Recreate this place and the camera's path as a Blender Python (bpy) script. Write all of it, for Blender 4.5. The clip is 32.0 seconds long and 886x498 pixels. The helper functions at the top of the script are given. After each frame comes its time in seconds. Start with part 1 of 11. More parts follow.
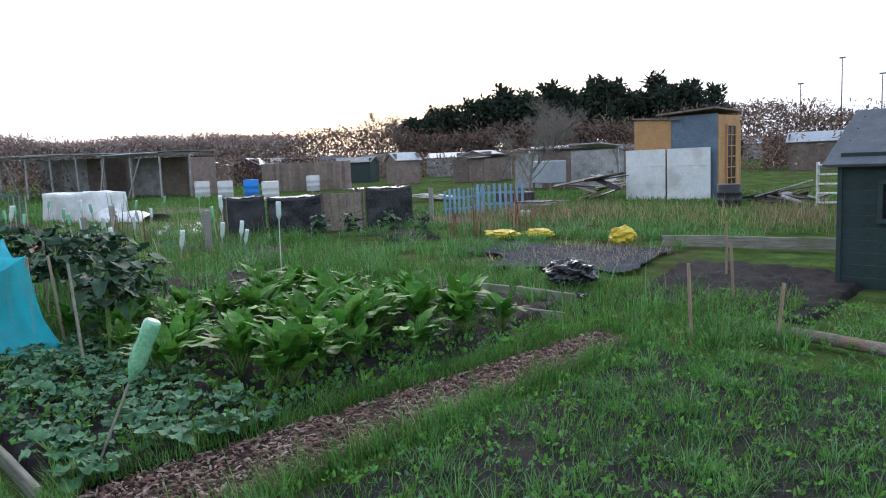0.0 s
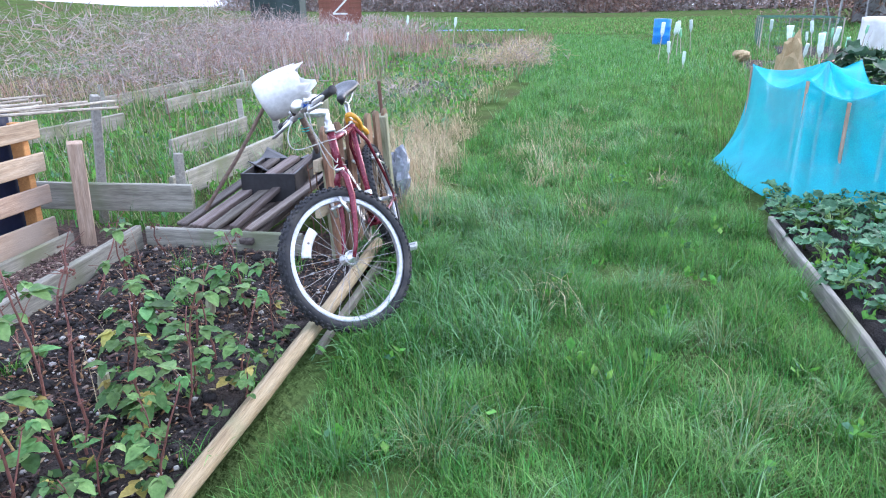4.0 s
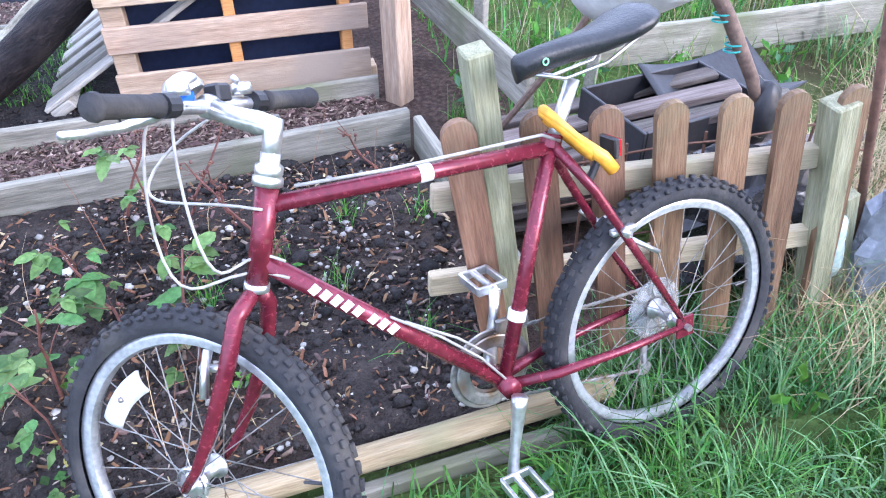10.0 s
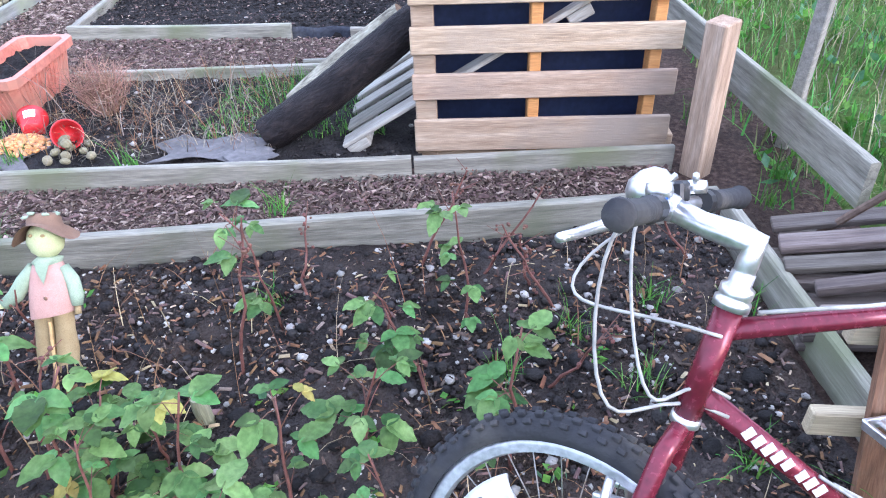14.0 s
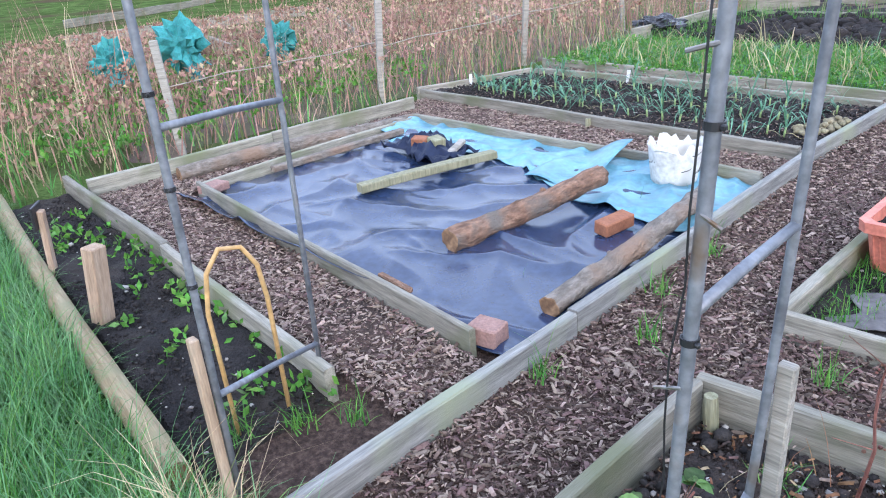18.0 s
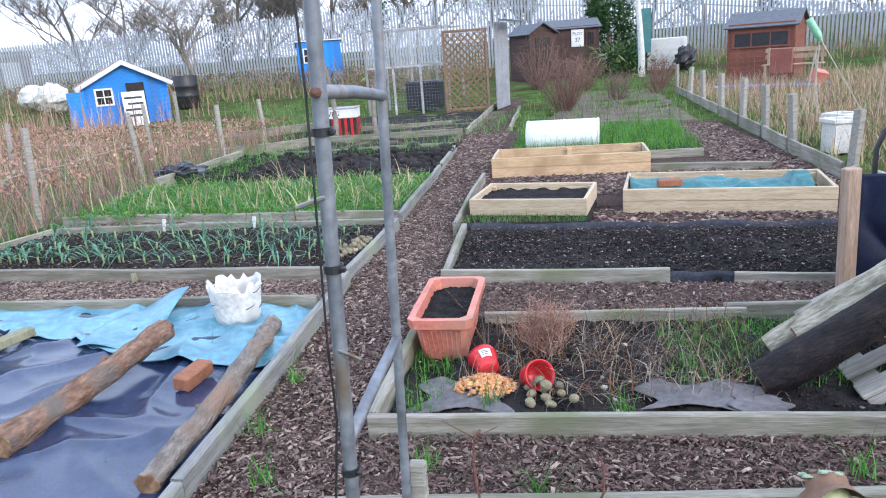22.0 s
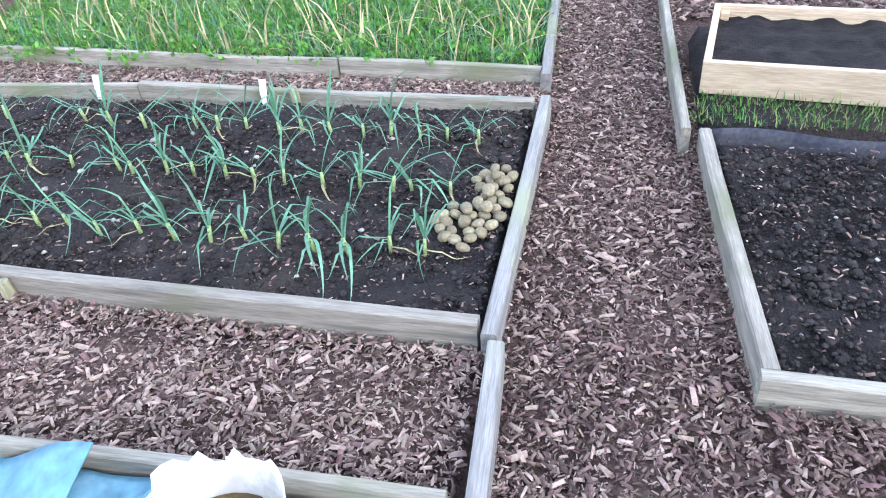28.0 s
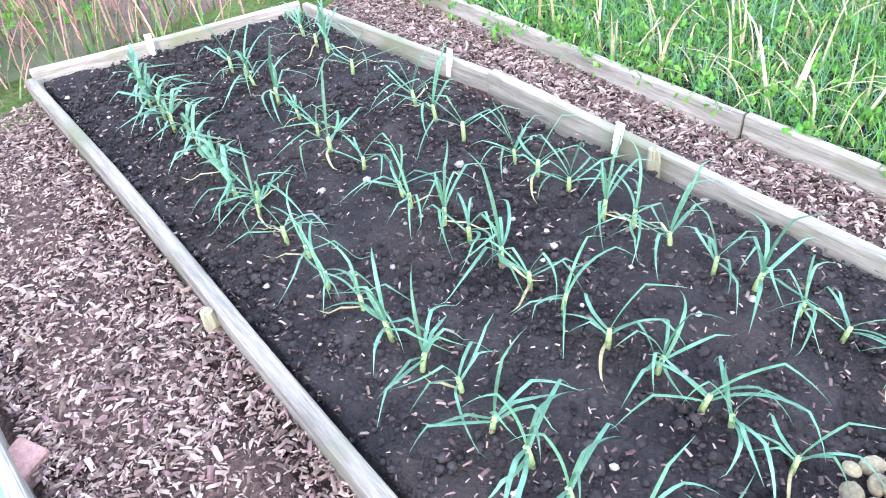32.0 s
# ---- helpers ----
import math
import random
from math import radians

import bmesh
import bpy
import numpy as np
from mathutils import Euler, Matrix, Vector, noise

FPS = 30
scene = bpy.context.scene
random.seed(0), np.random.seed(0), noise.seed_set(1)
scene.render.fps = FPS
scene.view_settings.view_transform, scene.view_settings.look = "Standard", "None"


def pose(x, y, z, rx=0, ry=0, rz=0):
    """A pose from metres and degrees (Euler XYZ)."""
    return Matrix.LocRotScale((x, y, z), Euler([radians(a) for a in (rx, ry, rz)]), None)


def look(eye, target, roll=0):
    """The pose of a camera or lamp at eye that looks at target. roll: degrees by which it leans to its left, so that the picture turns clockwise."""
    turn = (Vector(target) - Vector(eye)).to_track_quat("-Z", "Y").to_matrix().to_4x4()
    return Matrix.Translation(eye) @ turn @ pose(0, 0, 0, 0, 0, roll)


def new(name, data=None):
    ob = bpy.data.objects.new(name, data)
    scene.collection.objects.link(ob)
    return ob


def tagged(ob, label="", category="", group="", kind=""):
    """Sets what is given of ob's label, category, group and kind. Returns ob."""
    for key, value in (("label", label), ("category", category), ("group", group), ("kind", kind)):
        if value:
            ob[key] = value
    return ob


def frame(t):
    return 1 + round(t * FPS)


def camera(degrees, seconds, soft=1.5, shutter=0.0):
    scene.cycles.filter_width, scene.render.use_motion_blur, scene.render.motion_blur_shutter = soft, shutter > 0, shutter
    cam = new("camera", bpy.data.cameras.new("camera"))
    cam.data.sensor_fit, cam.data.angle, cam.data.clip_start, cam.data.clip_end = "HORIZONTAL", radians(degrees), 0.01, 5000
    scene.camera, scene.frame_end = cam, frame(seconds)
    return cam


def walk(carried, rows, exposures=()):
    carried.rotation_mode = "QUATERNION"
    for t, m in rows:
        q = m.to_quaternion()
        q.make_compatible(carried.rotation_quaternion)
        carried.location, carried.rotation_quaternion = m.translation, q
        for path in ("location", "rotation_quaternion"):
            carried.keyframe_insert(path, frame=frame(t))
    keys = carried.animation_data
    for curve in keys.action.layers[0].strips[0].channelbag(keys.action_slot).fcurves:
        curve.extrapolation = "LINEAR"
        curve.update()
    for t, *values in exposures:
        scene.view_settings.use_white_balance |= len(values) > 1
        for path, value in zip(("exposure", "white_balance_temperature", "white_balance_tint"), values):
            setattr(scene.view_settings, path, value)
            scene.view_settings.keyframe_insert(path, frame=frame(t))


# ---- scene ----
cam = camera(63.9, 32.0, 1.1)
PATH = [
    (0, (-2.579, -0.054, 1.469), (-1.159, -1.442, 1.228), -2.5),
    (0.5, (-2.568, -0.016, 1.47), (-0.999, -1.232, 1.221), -2.2),
    (1, (-2.568, -0.001, 1.465), (-0.906, -1.081, 1.193), -1.9),
    (1.5, (-2.59, -0.002, 1.461), (-0.847, -0.933, 1.149), -1.2),
    (2, (-2.489, 0.025, 1.445), (-0.665, -0.696, 1.053), -0.5),
    (2.5, (-2.282, 0.113, 1.417), (-0.388, -0.313, 0.938), -0.1),
    (3, (-2.077, 0.148, 1.385), (-0.152, 0.086, 0.848), -0.2),
    (3.5, (-1.792, 0.164, 1.407), (0.1, 0.398, 0.805), -0.3),
    (4, (-1.462, 0.231, 1.364), (0.382, 0.654, 0.716), -0.1),
    (4.5, (-1.106, 0.272, 1.352), (0.67, 0.841, 0.632), -0.4),
    (6.5, (0.298, 0.262, 1.399), (1.724, 1.364, 0.532), 1.0),
    (7, (0.609, 0.239, 1.414), (1.828, 1.473, 0.419), 2.4),
    (7.5, (0.908, 0.333, 1.389), (1.845, 1.66, 0.222), 2.7),
    (8, (1.151, 0.403, 1.419), (1.844, 1.809, 0.177), 1.6),
    (8.5, (1.363, 0.425, 1.446), (1.874, 1.878, 0.17), 0.6),
    (9, (1.449, 0.449, 1.463), (1.865, 1.934, 0.19), -0.2),
    (9.5, (1.463, 0.451, 1.454), (1.848, 1.95, 0.188), -0.4),
    (10, (1.467, 0.449, 1.455), (1.869, 1.947, 0.192), -0.2),
    (10.5, (1.477, 0.445, 1.455), (1.88, 1.926, 0.173), -0.1),
    (11, (1.479, 0.438, 1.449), (1.874, 1.903, 0.147), -0.6),
    (11.5, (1.491, 0.437, 1.44), (1.879, 1.883, 0.114), -0.9),
    (12, (1.505, 0.447, 1.434), (1.877, 1.892, 0.102), -1.0),
    (12.5, (1.501, 0.448, 1.435), (1.851, 1.951, 0.163), -1.3),
    (13, (1.453, 0.48, 1.43), (1.769, 2.058, 0.243), -1.3),
    (13.5, (1.296, 0.591, 1.447), (1.501, 2.235, 0.328), -0.9),
    (14, (1.103, 0.684, 1.452), (1.032, 2.31, 0.289), -2.1),
    (14.5, (0.958, 0.731, 1.438), (0.617, 2.282, 0.222), -3.3),
    (15, (0.858, 0.832, 1.41), (0.249, 2.26, 0.149), -4.0),
    (15.5, (0.741, 0.954, 1.353), (-0.102, 2.282, 0.117), -4.7),
    (17.5, (-0.222, 0.784, 1.324), (-1.695, 1.767, 0.395), -3.7),
    (18, (-0.38, 0.797, 1.391), (-1.766, 1.995, 0.589), -4.6),
    (18.5, (-0.469, 0.746, 1.418), (-1.587, 2.249, 0.718), -4.7),
    (19, (-0.431, 0.773, 1.441), (-1.186, 2.517, 0.818), -4.7),
    (19.5, (-0.412, 0.794, 1.431), (-0.839, 2.664, 0.864), -4.8),
    (20, (-0.39, 0.784, 1.423), (-0.619, 2.696, 0.884), -4.8),
    (20.5, (-0.39, 0.77, 1.413), (-0.538, 2.695, 0.894), -4.8),
    (21, (-0.384, 0.764, 1.412), (-0.548, 2.696, 0.92), -4.9),
    (21.5, (-0.418, 0.756, 1.416), (-0.66, 2.68, 0.925), -4.8),
    (22, (-0.462, 0.741, 1.423), (-0.835, 2.633, 0.891), -4.3),
    (22.5, (-0.525, 0.746, 1.418), (-1.057, 2.574, 0.804), -4.2),
    (23, (-0.653, 0.826, 1.383), (-1.331, 2.553, 0.636), -4.2),
    (23.5, (-0.861, 0.984, 1.355), (-1.605, 2.618, 0.474), -4.9),
    (24, (-1.154, 1.146, 1.279), (-1.859, 2.745, 0.306), -5.3),
    (24.5, (-1.349, 1.344, 1.26), (-1.853, 2.976, 0.22), -5.2),
    (25, (-1.417, 1.666, 1.228), (-1.601, 3.345, 0.157), -5.3),
    (25.5, (-1.399, 1.978, 1.261), (-1.229, 3.669, 0.206), -5.0),
    (27.5, (-1.603, 3.304, 1.369), (-1.82, 4.95, 0.253), -4.1),
    (28, (-1.691, 3.637, 1.396), (-2.124, 5.184, 0.204), -5.4),
    (28.5, (-1.714, 3.975, 1.418), (-2.31, 5.429, 0.18), -6.3),
    (29, (-1.782, 4.256, 1.387), (-2.538, 5.586, 0.1), -6.8),
    (29.5, (-1.878, 4.528, 1.384), (-2.765, 5.72, 0.045), -6.6),
    (30, (-1.891, 4.67, 1.387), (-2.921, 5.71, 0.025), -6.7),
    (30.5, (-1.874, 4.739, 1.406), (-3.014, 5.697, 0.071), -7.1),
    (31, (-1.925, 4.716, 1.407), (-3.123, 5.651, 0.107), -7.4),
    (31.5, (-1.953, 4.702, 1.403), (-3.172, 5.617, 0.108), -7.2),
    (32, (-1.977, 4.7, 1.4), (-3.218, 5.597, 0.113), -7.1),
]
EXPOSURES = [(0, 0.6, 6500, 10), (1, 0.15, 6500, 10), (2, 0.3, 6500, 10), (2.5, 0.95, 6400, 10), (3.0, 1.45, 6250, 12), (3.5, 1.66, 6100, 15), (4.5, 1.8, 5900, 19), (7, 1.72, 5850, 23), (8, 1.92, 5850, 22), (9, 2.1, 5850, 21), (13, 2.2, 5850, 20), (14, 1.92, 5850, 18), (15, 2.2, 5850, 18), (15.5, 2.25, 5850, 18), (17.5, 1.85, 6000, 14), (18.0, 1.5, 6050, 14), (18.6, 1.2, 6050, 12), (20.5, 1.35, 6150, 12), (22.5, 1.3, 6250, 13), (23.5, 1.15, 6150, 11), (25, 1.1, 6050, 12), (27.5, 1.8, 6100, 15), (29, 2.05, 6150, 16), (30, 2.1, 6150, 17), (31, 2.4, 6150, 19), (32, 2.48, 6150, 20)]
walk(cam, [(t, look(eye, target, roll)) for t, eye, target, roll in PATH], EXPOSURES)

# ---- world and light: pale overcast dusk ----
SUN_EL, SUN_AZ = 14.0, 128.0
world = bpy.data.worlds.new("overcast_sky")
scene.world = world
world.use_nodes = True
wn, wl = world.node_tree.nodes, world.node_tree.links
sky = wn.new("ShaderNodeTexSky")
sky.sky_type = "NISHITA"
sky.sun_disc = False
sky.sun_elevation, sky.sun_rotation = radians(SUN_EL), radians(SUN_AZ)
sky.air_density, sky.dust_density, sky.ozone_density = 1.2, 4.0, 1.0
cloud_tint = wn.new("ShaderNodeMix")
cloud_tint.data_type = "RGBA"
cloud_tint.inputs[0].default_value = 0.72
cloud_tint.inputs[7].default_value = (7.9, 9.3, 12.0, 1)
wl.new(sky.outputs[0], cloud_tint.inputs[6])
back = wn["Background"]
back.inputs[1].default_value = 0.10
wl.new(cloud_tint.outputs[2], back.inputs[0])
sun = new("sun", bpy.data.lights.new("sun", "SUN"))
sun.data.energy, sun.data.angle, sun.data.color = 0.7, radians(25), (0.98, 0.98, 1.0)
sun.matrix_basis = look((20, -16, 14), (0, 0, 0))


# ---- mesh helpers ----
R = random.Random(7)


def V(*a):
    return Vector(a)


class MB:
    """Collects vertices and faces of one mesh; slots number its materials."""

    def __init__(self):
        self.v, self.f, self.m = [], [], []

    def add(self, verts, faces, slot=0):
        o = len(self.v)
        self.v.extend(verts)
        self.f.extend([tuple(i + o for i in f) for f in faces])
        self.m.extend([slot] * len(faces))
        return self

    def box(self, c, s, m=None, ch=0.004, slot=0):
        """A box with chamfered edges, of size s about c, turned by m."""
        hx, hy, hz = s[0] / 2, s[1] / 2, s[2] / 2
        ch = min(ch, hx * 0.45, hy * 0.45, hz * 0.45)
        pts, idx = [], {}
        for sx in (-1, 1):
            for sy in (-1, 1):
                for sz in (-1, 1):
                    for k in range(3):
                        p = [hx - ch, hy - ch, hz - ch]
                        p[k] += ch
                        idx[(sx, sy, sz, k)] = len(pts)
                        pts.append(Vector((p[0] * sx, p[1] * sy, p[2] * sz)))
        g = idx.get
        fs = []
        for s1 in (-1, 1):
            fs.append([g((s1, -1, -1, 0)), g((s1, 1, -1, 0)), g((s1, 1, 1, 0)), g((s1, -1, 1, 0))][::s1])
            fs.append([g((-1, s1, -1, 1)), g((-1, s1, 1, 1)), g((1, s1, 1, 1)), g((1, s1, -1, 1))][::s1])
            fs.append([g((-1, -1, s1, 2)), g((1, -1, s1, 2)), g((1, 1, s1, 2)), g((-1, 1, s1, 2))][::s1])
            for s2 in (-1, 1):
                w = s1 * s2
                fs.append([g((s1, s2, -1, 0)), g((s1, s2, -1, 1)), g((s1, s2, 1, 1)), g((s1, s2, 1, 0))][::w])
                fs.append([g((s1, -1, s2, 0)), g((s1, 1, s2, 0)), g((s1, 1, s2, 2)), g((s1, -1, s2, 2))][::w])
                fs.append([g((-1, s1, s2, 1)), g((-1, s1, s2, 2)), g((1, s1, s2, 2)), g((1, s1, s2, 1))][::w])
                for s3 in (-1, 1):
                    fs.append([g((s1, s2, s3, 0)), g((s1, s2, s3, 1)), g((s1, s2, s3, 2))][:: w * s3])
        m = m or Matrix()
        c = Vector(c)
        return self.add([m @ (p + c) for p in pts], fs, slot)

    def tube(self, pts, rad, n=8, cap=True, slot=0, closed=False):
        """A round tube along points, with one radius or one for each point."""
        pts = [Vector(p) for p in pts]
        rads = rad if isinstance(rad, (list, tuple)) else [rad] * len(pts)
        vs, fs = [], []
        L = len(pts)
        up = None
        for i, p in enumerate(pts):
            if closed:
                d = pts[(i + 1) % L] - pts[i - 1]
            else:
                d = pts[min(i + 1, L - 1)] - pts[max(i - 1, 0)]
            d.normalize()
            if up is None:
                up = Vector((0, 0, 1)) if abs(d.z) < 0.9 else Vector((1, 0, 0))
            a = up - d * up.dot(d)
            if a.length < 1e-4:
                a = d.orthogonal()
            a.normalize()
            up = a
            b = d.cross(a)
            for k in range(n):
                t = 2 * math.pi * k / n
                vs.append(p + (a * math.cos(t) + b * math.sin(t)) * rads[i])
        for i in range(L if closed else L - 1):
            j = (i + 1) % L
            for k in range(n):
                q = (k + 1) % n
                fs.append((i * n + k, i * n + q, j * n + q, j * n + k))
        if cap and not closed:
            fs.append(tuple(range(n))[::-1])
            fs.append(tuple((L - 1) * n + k for k in range(n)))
        return self.add(vs, fs, slot)

    def cone(self, p0, p1, r0, r1, n=10, slot=0, cap=True):
        return self.tube([p0, p1], [r0, r1], n, cap, slot)

    def lathe(self, prof, n=20, m=None, slot=0):
        """Turns a profile of (radius, height) round z."""
        m = m or Matrix()
        vs, fs = [], []
        for r, z in prof:
            for k in range(n):
                t = 2 * math.pi * k / n
                vs.append(m @ Vector((r * math.cos(t), r * math.sin(t), z)))
        for i in range(len(prof) - 1):
            for k in range(n):
                q = (k + 1) % n
                fs.append((i * n + k, i * n + q, (i + 1) * n + q, (i + 1) * n + k))
        return self.add(vs, fs, slot)

    def grid(self, fn, nu, nv, slot=0):
        """A sheet of points fn(u, v), u and v from 0 to 1."""
        vs = [Vector(fn(i / nu, j / nv)) for j in range(nv + 1) for i in range(nu + 1)]
        fs = [(j * (nu + 1) + i, j * (nu + 1) + i + 1, (j + 1) * (nu + 1) + i + 1, (j + 1) * (nu + 1) + i) for j in range(nv) for i in range(nu)]
        return self.add(vs, fs, slot)

    def ball(self, c, r, n=8, k=5, slot=0, wob=0.0, m=None):
        c = Vector(c)
        r = r if isinstance(r, (list, tuple)) else (r, r, r)
        m = m or Matrix()
        vs = [c + m @ Vector((0, 0, -r[2]))]
        for i in range(1, k):
            p = math.pi * i / k
            for j in range(n):
                t = 2 * math.pi * j / n
                w = 1 + R.uniform(-wob, wob)
                vs.append(c + m @ Vector((r[0] * math.sin(p) * math.cos(t) * w, r[1] * math.sin(p) * math.sin(t) * w, -r[2] * math.cos(p) * w)))
        vs.append(c + m @ Vector((0, 0, r[2])))
        fs = [(0, 1 + (j + 1) % n, 1 + j) for j in range(n)]
        for i in range(k - 2):
            for j in range(n):
                a, b = 1 + i * n, 1 + (i + 1) * n
                fs.append((a + j, a + (j + 1) % n, b + (j + 1) % n, b + j))
        e = len(vs) - 1
        fs += [(e, 1 + (k - 2) * n + j, 1 + (k - 2) * n + (j + 1) % n) for j in range(n)]
        return self.add(vs, fs, slot)


def build(mb, name, mats, smooth=False, thick=0.0):
    me = bpy.data.meshes.new(name)
    me.from_pydata([tuple(v) for v in mb.v], [], mb.f)
    for m in mats if isinstance(mats, (list, tuple)) else [mats]:
        me.materials.append(m)
    if isinstance(mats, (list, tuple)) and len(mats) > 1:
        me.polygons.foreach_set("material_index", mb.m)
    if smooth:
        me.polygons.foreach_set("use_smooth", [True] * len(me.polygons))
    me.update()
    return me


def part(name, mb, mats, parent=None, label="", smooth=False, thick=0.0, m=None):
    """Links one mesh object, as a part under a thing or under a part."""
    ob = new(name, build(mb, name, mats, smooth) if isinstance(mb, MB) else mb)
    if parent is not None:
        ob.parent = parent
    if m is not None:
        ob.matrix_basis = m
    if thick:
        so = ob.modifiers.new("thickness", "SOLIDIFY")
        so.thickness, so.offset = thick, 0
    if label:
        ob["label"] = label
    return ob


def thing(name, label, category, m=None, group="", kind=""):
    """An Empty that stands for one thing; its parts are built about its origin."""
    e = new(name)
    e.empty_display_size = 0.1
    if m is not None:
        e.matrix_basis = m
    return tagged(e, label, category, group, kind)


def solo(name, mb, mats, label, category, m=None, group="", kind="", smooth=False, thick=0.0):
    return tagged(part(name, mb, mats, None, "", smooth, thick, m), label, category, group, kind)


def big_mesh(name, verts, quads, mats, kind="stuff", label="", category="", slots=None, smooth=False):
    """A large mesh from arrays of vertices and of quads."""
    me = bpy.data.meshes.new(name)
    nv, nq = len(verts), len(quads)
    k = quads.shape[1]
    me.vertices.add(nv)
    me.vertices.foreach_set("co", np.asarray(verts, np.float32).ravel())
    me.loops.add(nq * k)
    me.loops.foreach_set("vertex_index", np.asarray(quads, np.int32).ravel())
    me.polygons.add(nq)
    me.polygons.foreach_set("loop_start", np.arange(nq, dtype=np.int32) * k)
    for m in mats if isinstance(mats, (list, tuple)) else [mats]:
        me.materials.append(m)
    if slots is not None:
        me.polygons.foreach_set("material_index", np.asarray(slots, np.int32))
    if smooth:
        me.polygons.foreach_set("use_smooth", np.ones(nq, bool))
    me.update(calc_edges=True)
    me.validate()
    return tagged(new(name, me), label, category, "", kind)


def sway(p0, p1, n, amp, seed=0):
    """Points from p0 to p1 that wander a little."""
    r = random.Random(seed)
    p0, p1 = Vector(p0), Vector(p1)
    out = []
    for i in range(n + 1):
        t = i / n
        q = p0.lerp(p1, t)
        if 0 < i < n:
            q += Vector((r.uniform(-1, 1), r.uniform(-1, 1), r.uniform(-1, 1))) * amp
        out.append(q)
    return out


def hgt(x, y):
    """Height of the land: level near the plots, rising gently far off, least along the track."""
    r = math.hypot(x + 1, y)
    a = y / max(r, 1.0)
    k = min(1.0, max(0.0, (0.05 - a) / 0.4)) if x > 0 and a < 0.3 else 1.0 if x <= 0 else min(1.0, max(0.0, (a - 0.45) / 0.3))
    f = min(1.0, max(0.2, 0.6 + a))
    return min(2.5, 0.03 * max(0.0, r - 22)) * (0.25 + 0.75 * k * k * (3 - 2 * k) * f)


# ---- materials ----
def nodes_of(name):
    m = bpy.data.materials.new(name)
    m.use_nodes = True
    return m, m.node_tree.nodes, m.node_tree.links, m.node_tree.nodes["Principled BSDF"]


def ramp(nt, stops):
    r = nt.new("ShaderNodeValToRGB")
    el = r.color_ramp.elements
    while len(el) > 1:
        el.remove(el[-1])
    el[0].position, el[0].color = stops[0][0], (*stops[0][1], 1)
    for p, c in stops[1:]:
        e = el.new(p)
        e.color = (*c, 1)
    return r


def mat(name, cols, rough=0.8, scale=6.0, stretch=(1, 1, 1), bump=0.3, fine=60.0, metal=0.0, vary=0.0, spec=0.5, stain=None, stain_scale=1.2, trans=0.0, alpha=1.0, island=False, dist=0.01, stain_at=(0.5, 0.68)):
    """A surface of mixed tones: broad noise, fine grain, stains and relief."""
    m, n, l, b = nodes_of(name)
    co = n.new("ShaderNodeTexCoord")
    mp = n.new("ShaderNodeMapping")
    mp.inputs["Scale"].default_value = stretch
    l.new(co.outputs["Object"], mp.inputs[0])
    nz = n.new("ShaderNodeTexNoise")
    nz.inputs["Scale"].default_value, nz.inputs["Detail"].default_value, nz.inputs["Roughness"].default_value = scale, 6, 0.62
    l.new(mp.outputs[0], nz.inputs["Vector"])
    k = len(cols)
    rp = ramp(n, [(0.3 + 0.4 * i / max(1, k - 1), c) for i, c in enumerate(cols)])
    l.new(nz.outputs[0], rp.inputs[0])
    col = rp.outputs[0]
    fz = n.new("ShaderNodeTexNoise")
    fz.inputs["Scale"].default_value, fz.inputs["Detail"].default_value = fine, 4
    l.new(mp.outputs[0], fz.inputs["Vector"])
    fm = n.new("ShaderNodeMix")
    fm.data_type, fm.blend_type = "RGBA", "OVERLAY"
    fm.inputs[0].default_value = 0.55
    fr = ramp(n, [(0.25, (0.25, 0.25, 0.25)), (0.75, (0.75, 0.75, 0.75))])
    l.new(fz.outputs[0], fr.inputs[0])
    l.new(col, fm.inputs[6])
    l.new(fr.outputs[0], fm.inputs[7])
    col = fm.outputs[2]
    if stain:
        sz = n.new("ShaderNodeTexNoise")
        sz.inputs["Scale"].default_value, sz.inputs["Detail"].default_value = stain_scale, 5
        l.new(co.outputs["Object"], sz.inputs["Vector"])
        sr = ramp(n, [(stain_at[0], (0, 0, 0)), (stain_at[1], (1, 1, 1))])
        l.new(sz.outputs[0], sr.inputs[0])
        sm = n.new("ShaderNodeMix")
        sm.data_type = "RGBA"
        sm.inputs[7].default_value = (*stain, 1)
        l.new(sr.outputs[0], sm.inputs[0])
        l.new(col, sm.inputs[6])
        col = sm.outputs[2]
    if vary:
        src = None
        if island:
            g = n.new("ShaderNodeNewGeometry")
            src = g.outputs["Random Per Island"]
        else:
            g = n.new("ShaderNodeObjectInfo")
            src = g.outputs["Random"]
        hs = n.new("ShaderNodeHueSaturation")
        mr = n.new("ShaderNodeMapRange")
        mr.inputs[3].default_value, mr.inputs[4].default_value = 1 - vary, 1 + vary
        l.new(src, mr.inputs[0])
        l.new(mr.outputs[0], hs.inputs["Value"])
        mh = n.new("ShaderNodeMapRange")
        mh.inputs[3].default_value, mh.inputs[4].default_value = 0.5 - vary * 0.05, 0.5 + vary * 0.05
        mm = n.new("ShaderNodeMath")
        mm.operation = "FRACT"
        mx = n.new("ShaderNodeMath")
        mx.operation = "MULTIPLY"
        mx.inputs[1].default_value = 7.31
        l.new(src, mx.inputs[0])
        l.new(mx.outputs[0], mm.inputs[0])
        l.new(mm.outputs[0], mh.inputs[0])
        l.new(mh.outputs[0], hs.inputs["Hue"])
        l.new(col, hs.inputs["Color"])
        col = hs.outputs[0]
    l.new(col, b.inputs["Base Color"])
    rr = n.new("ShaderNodeMapRange")
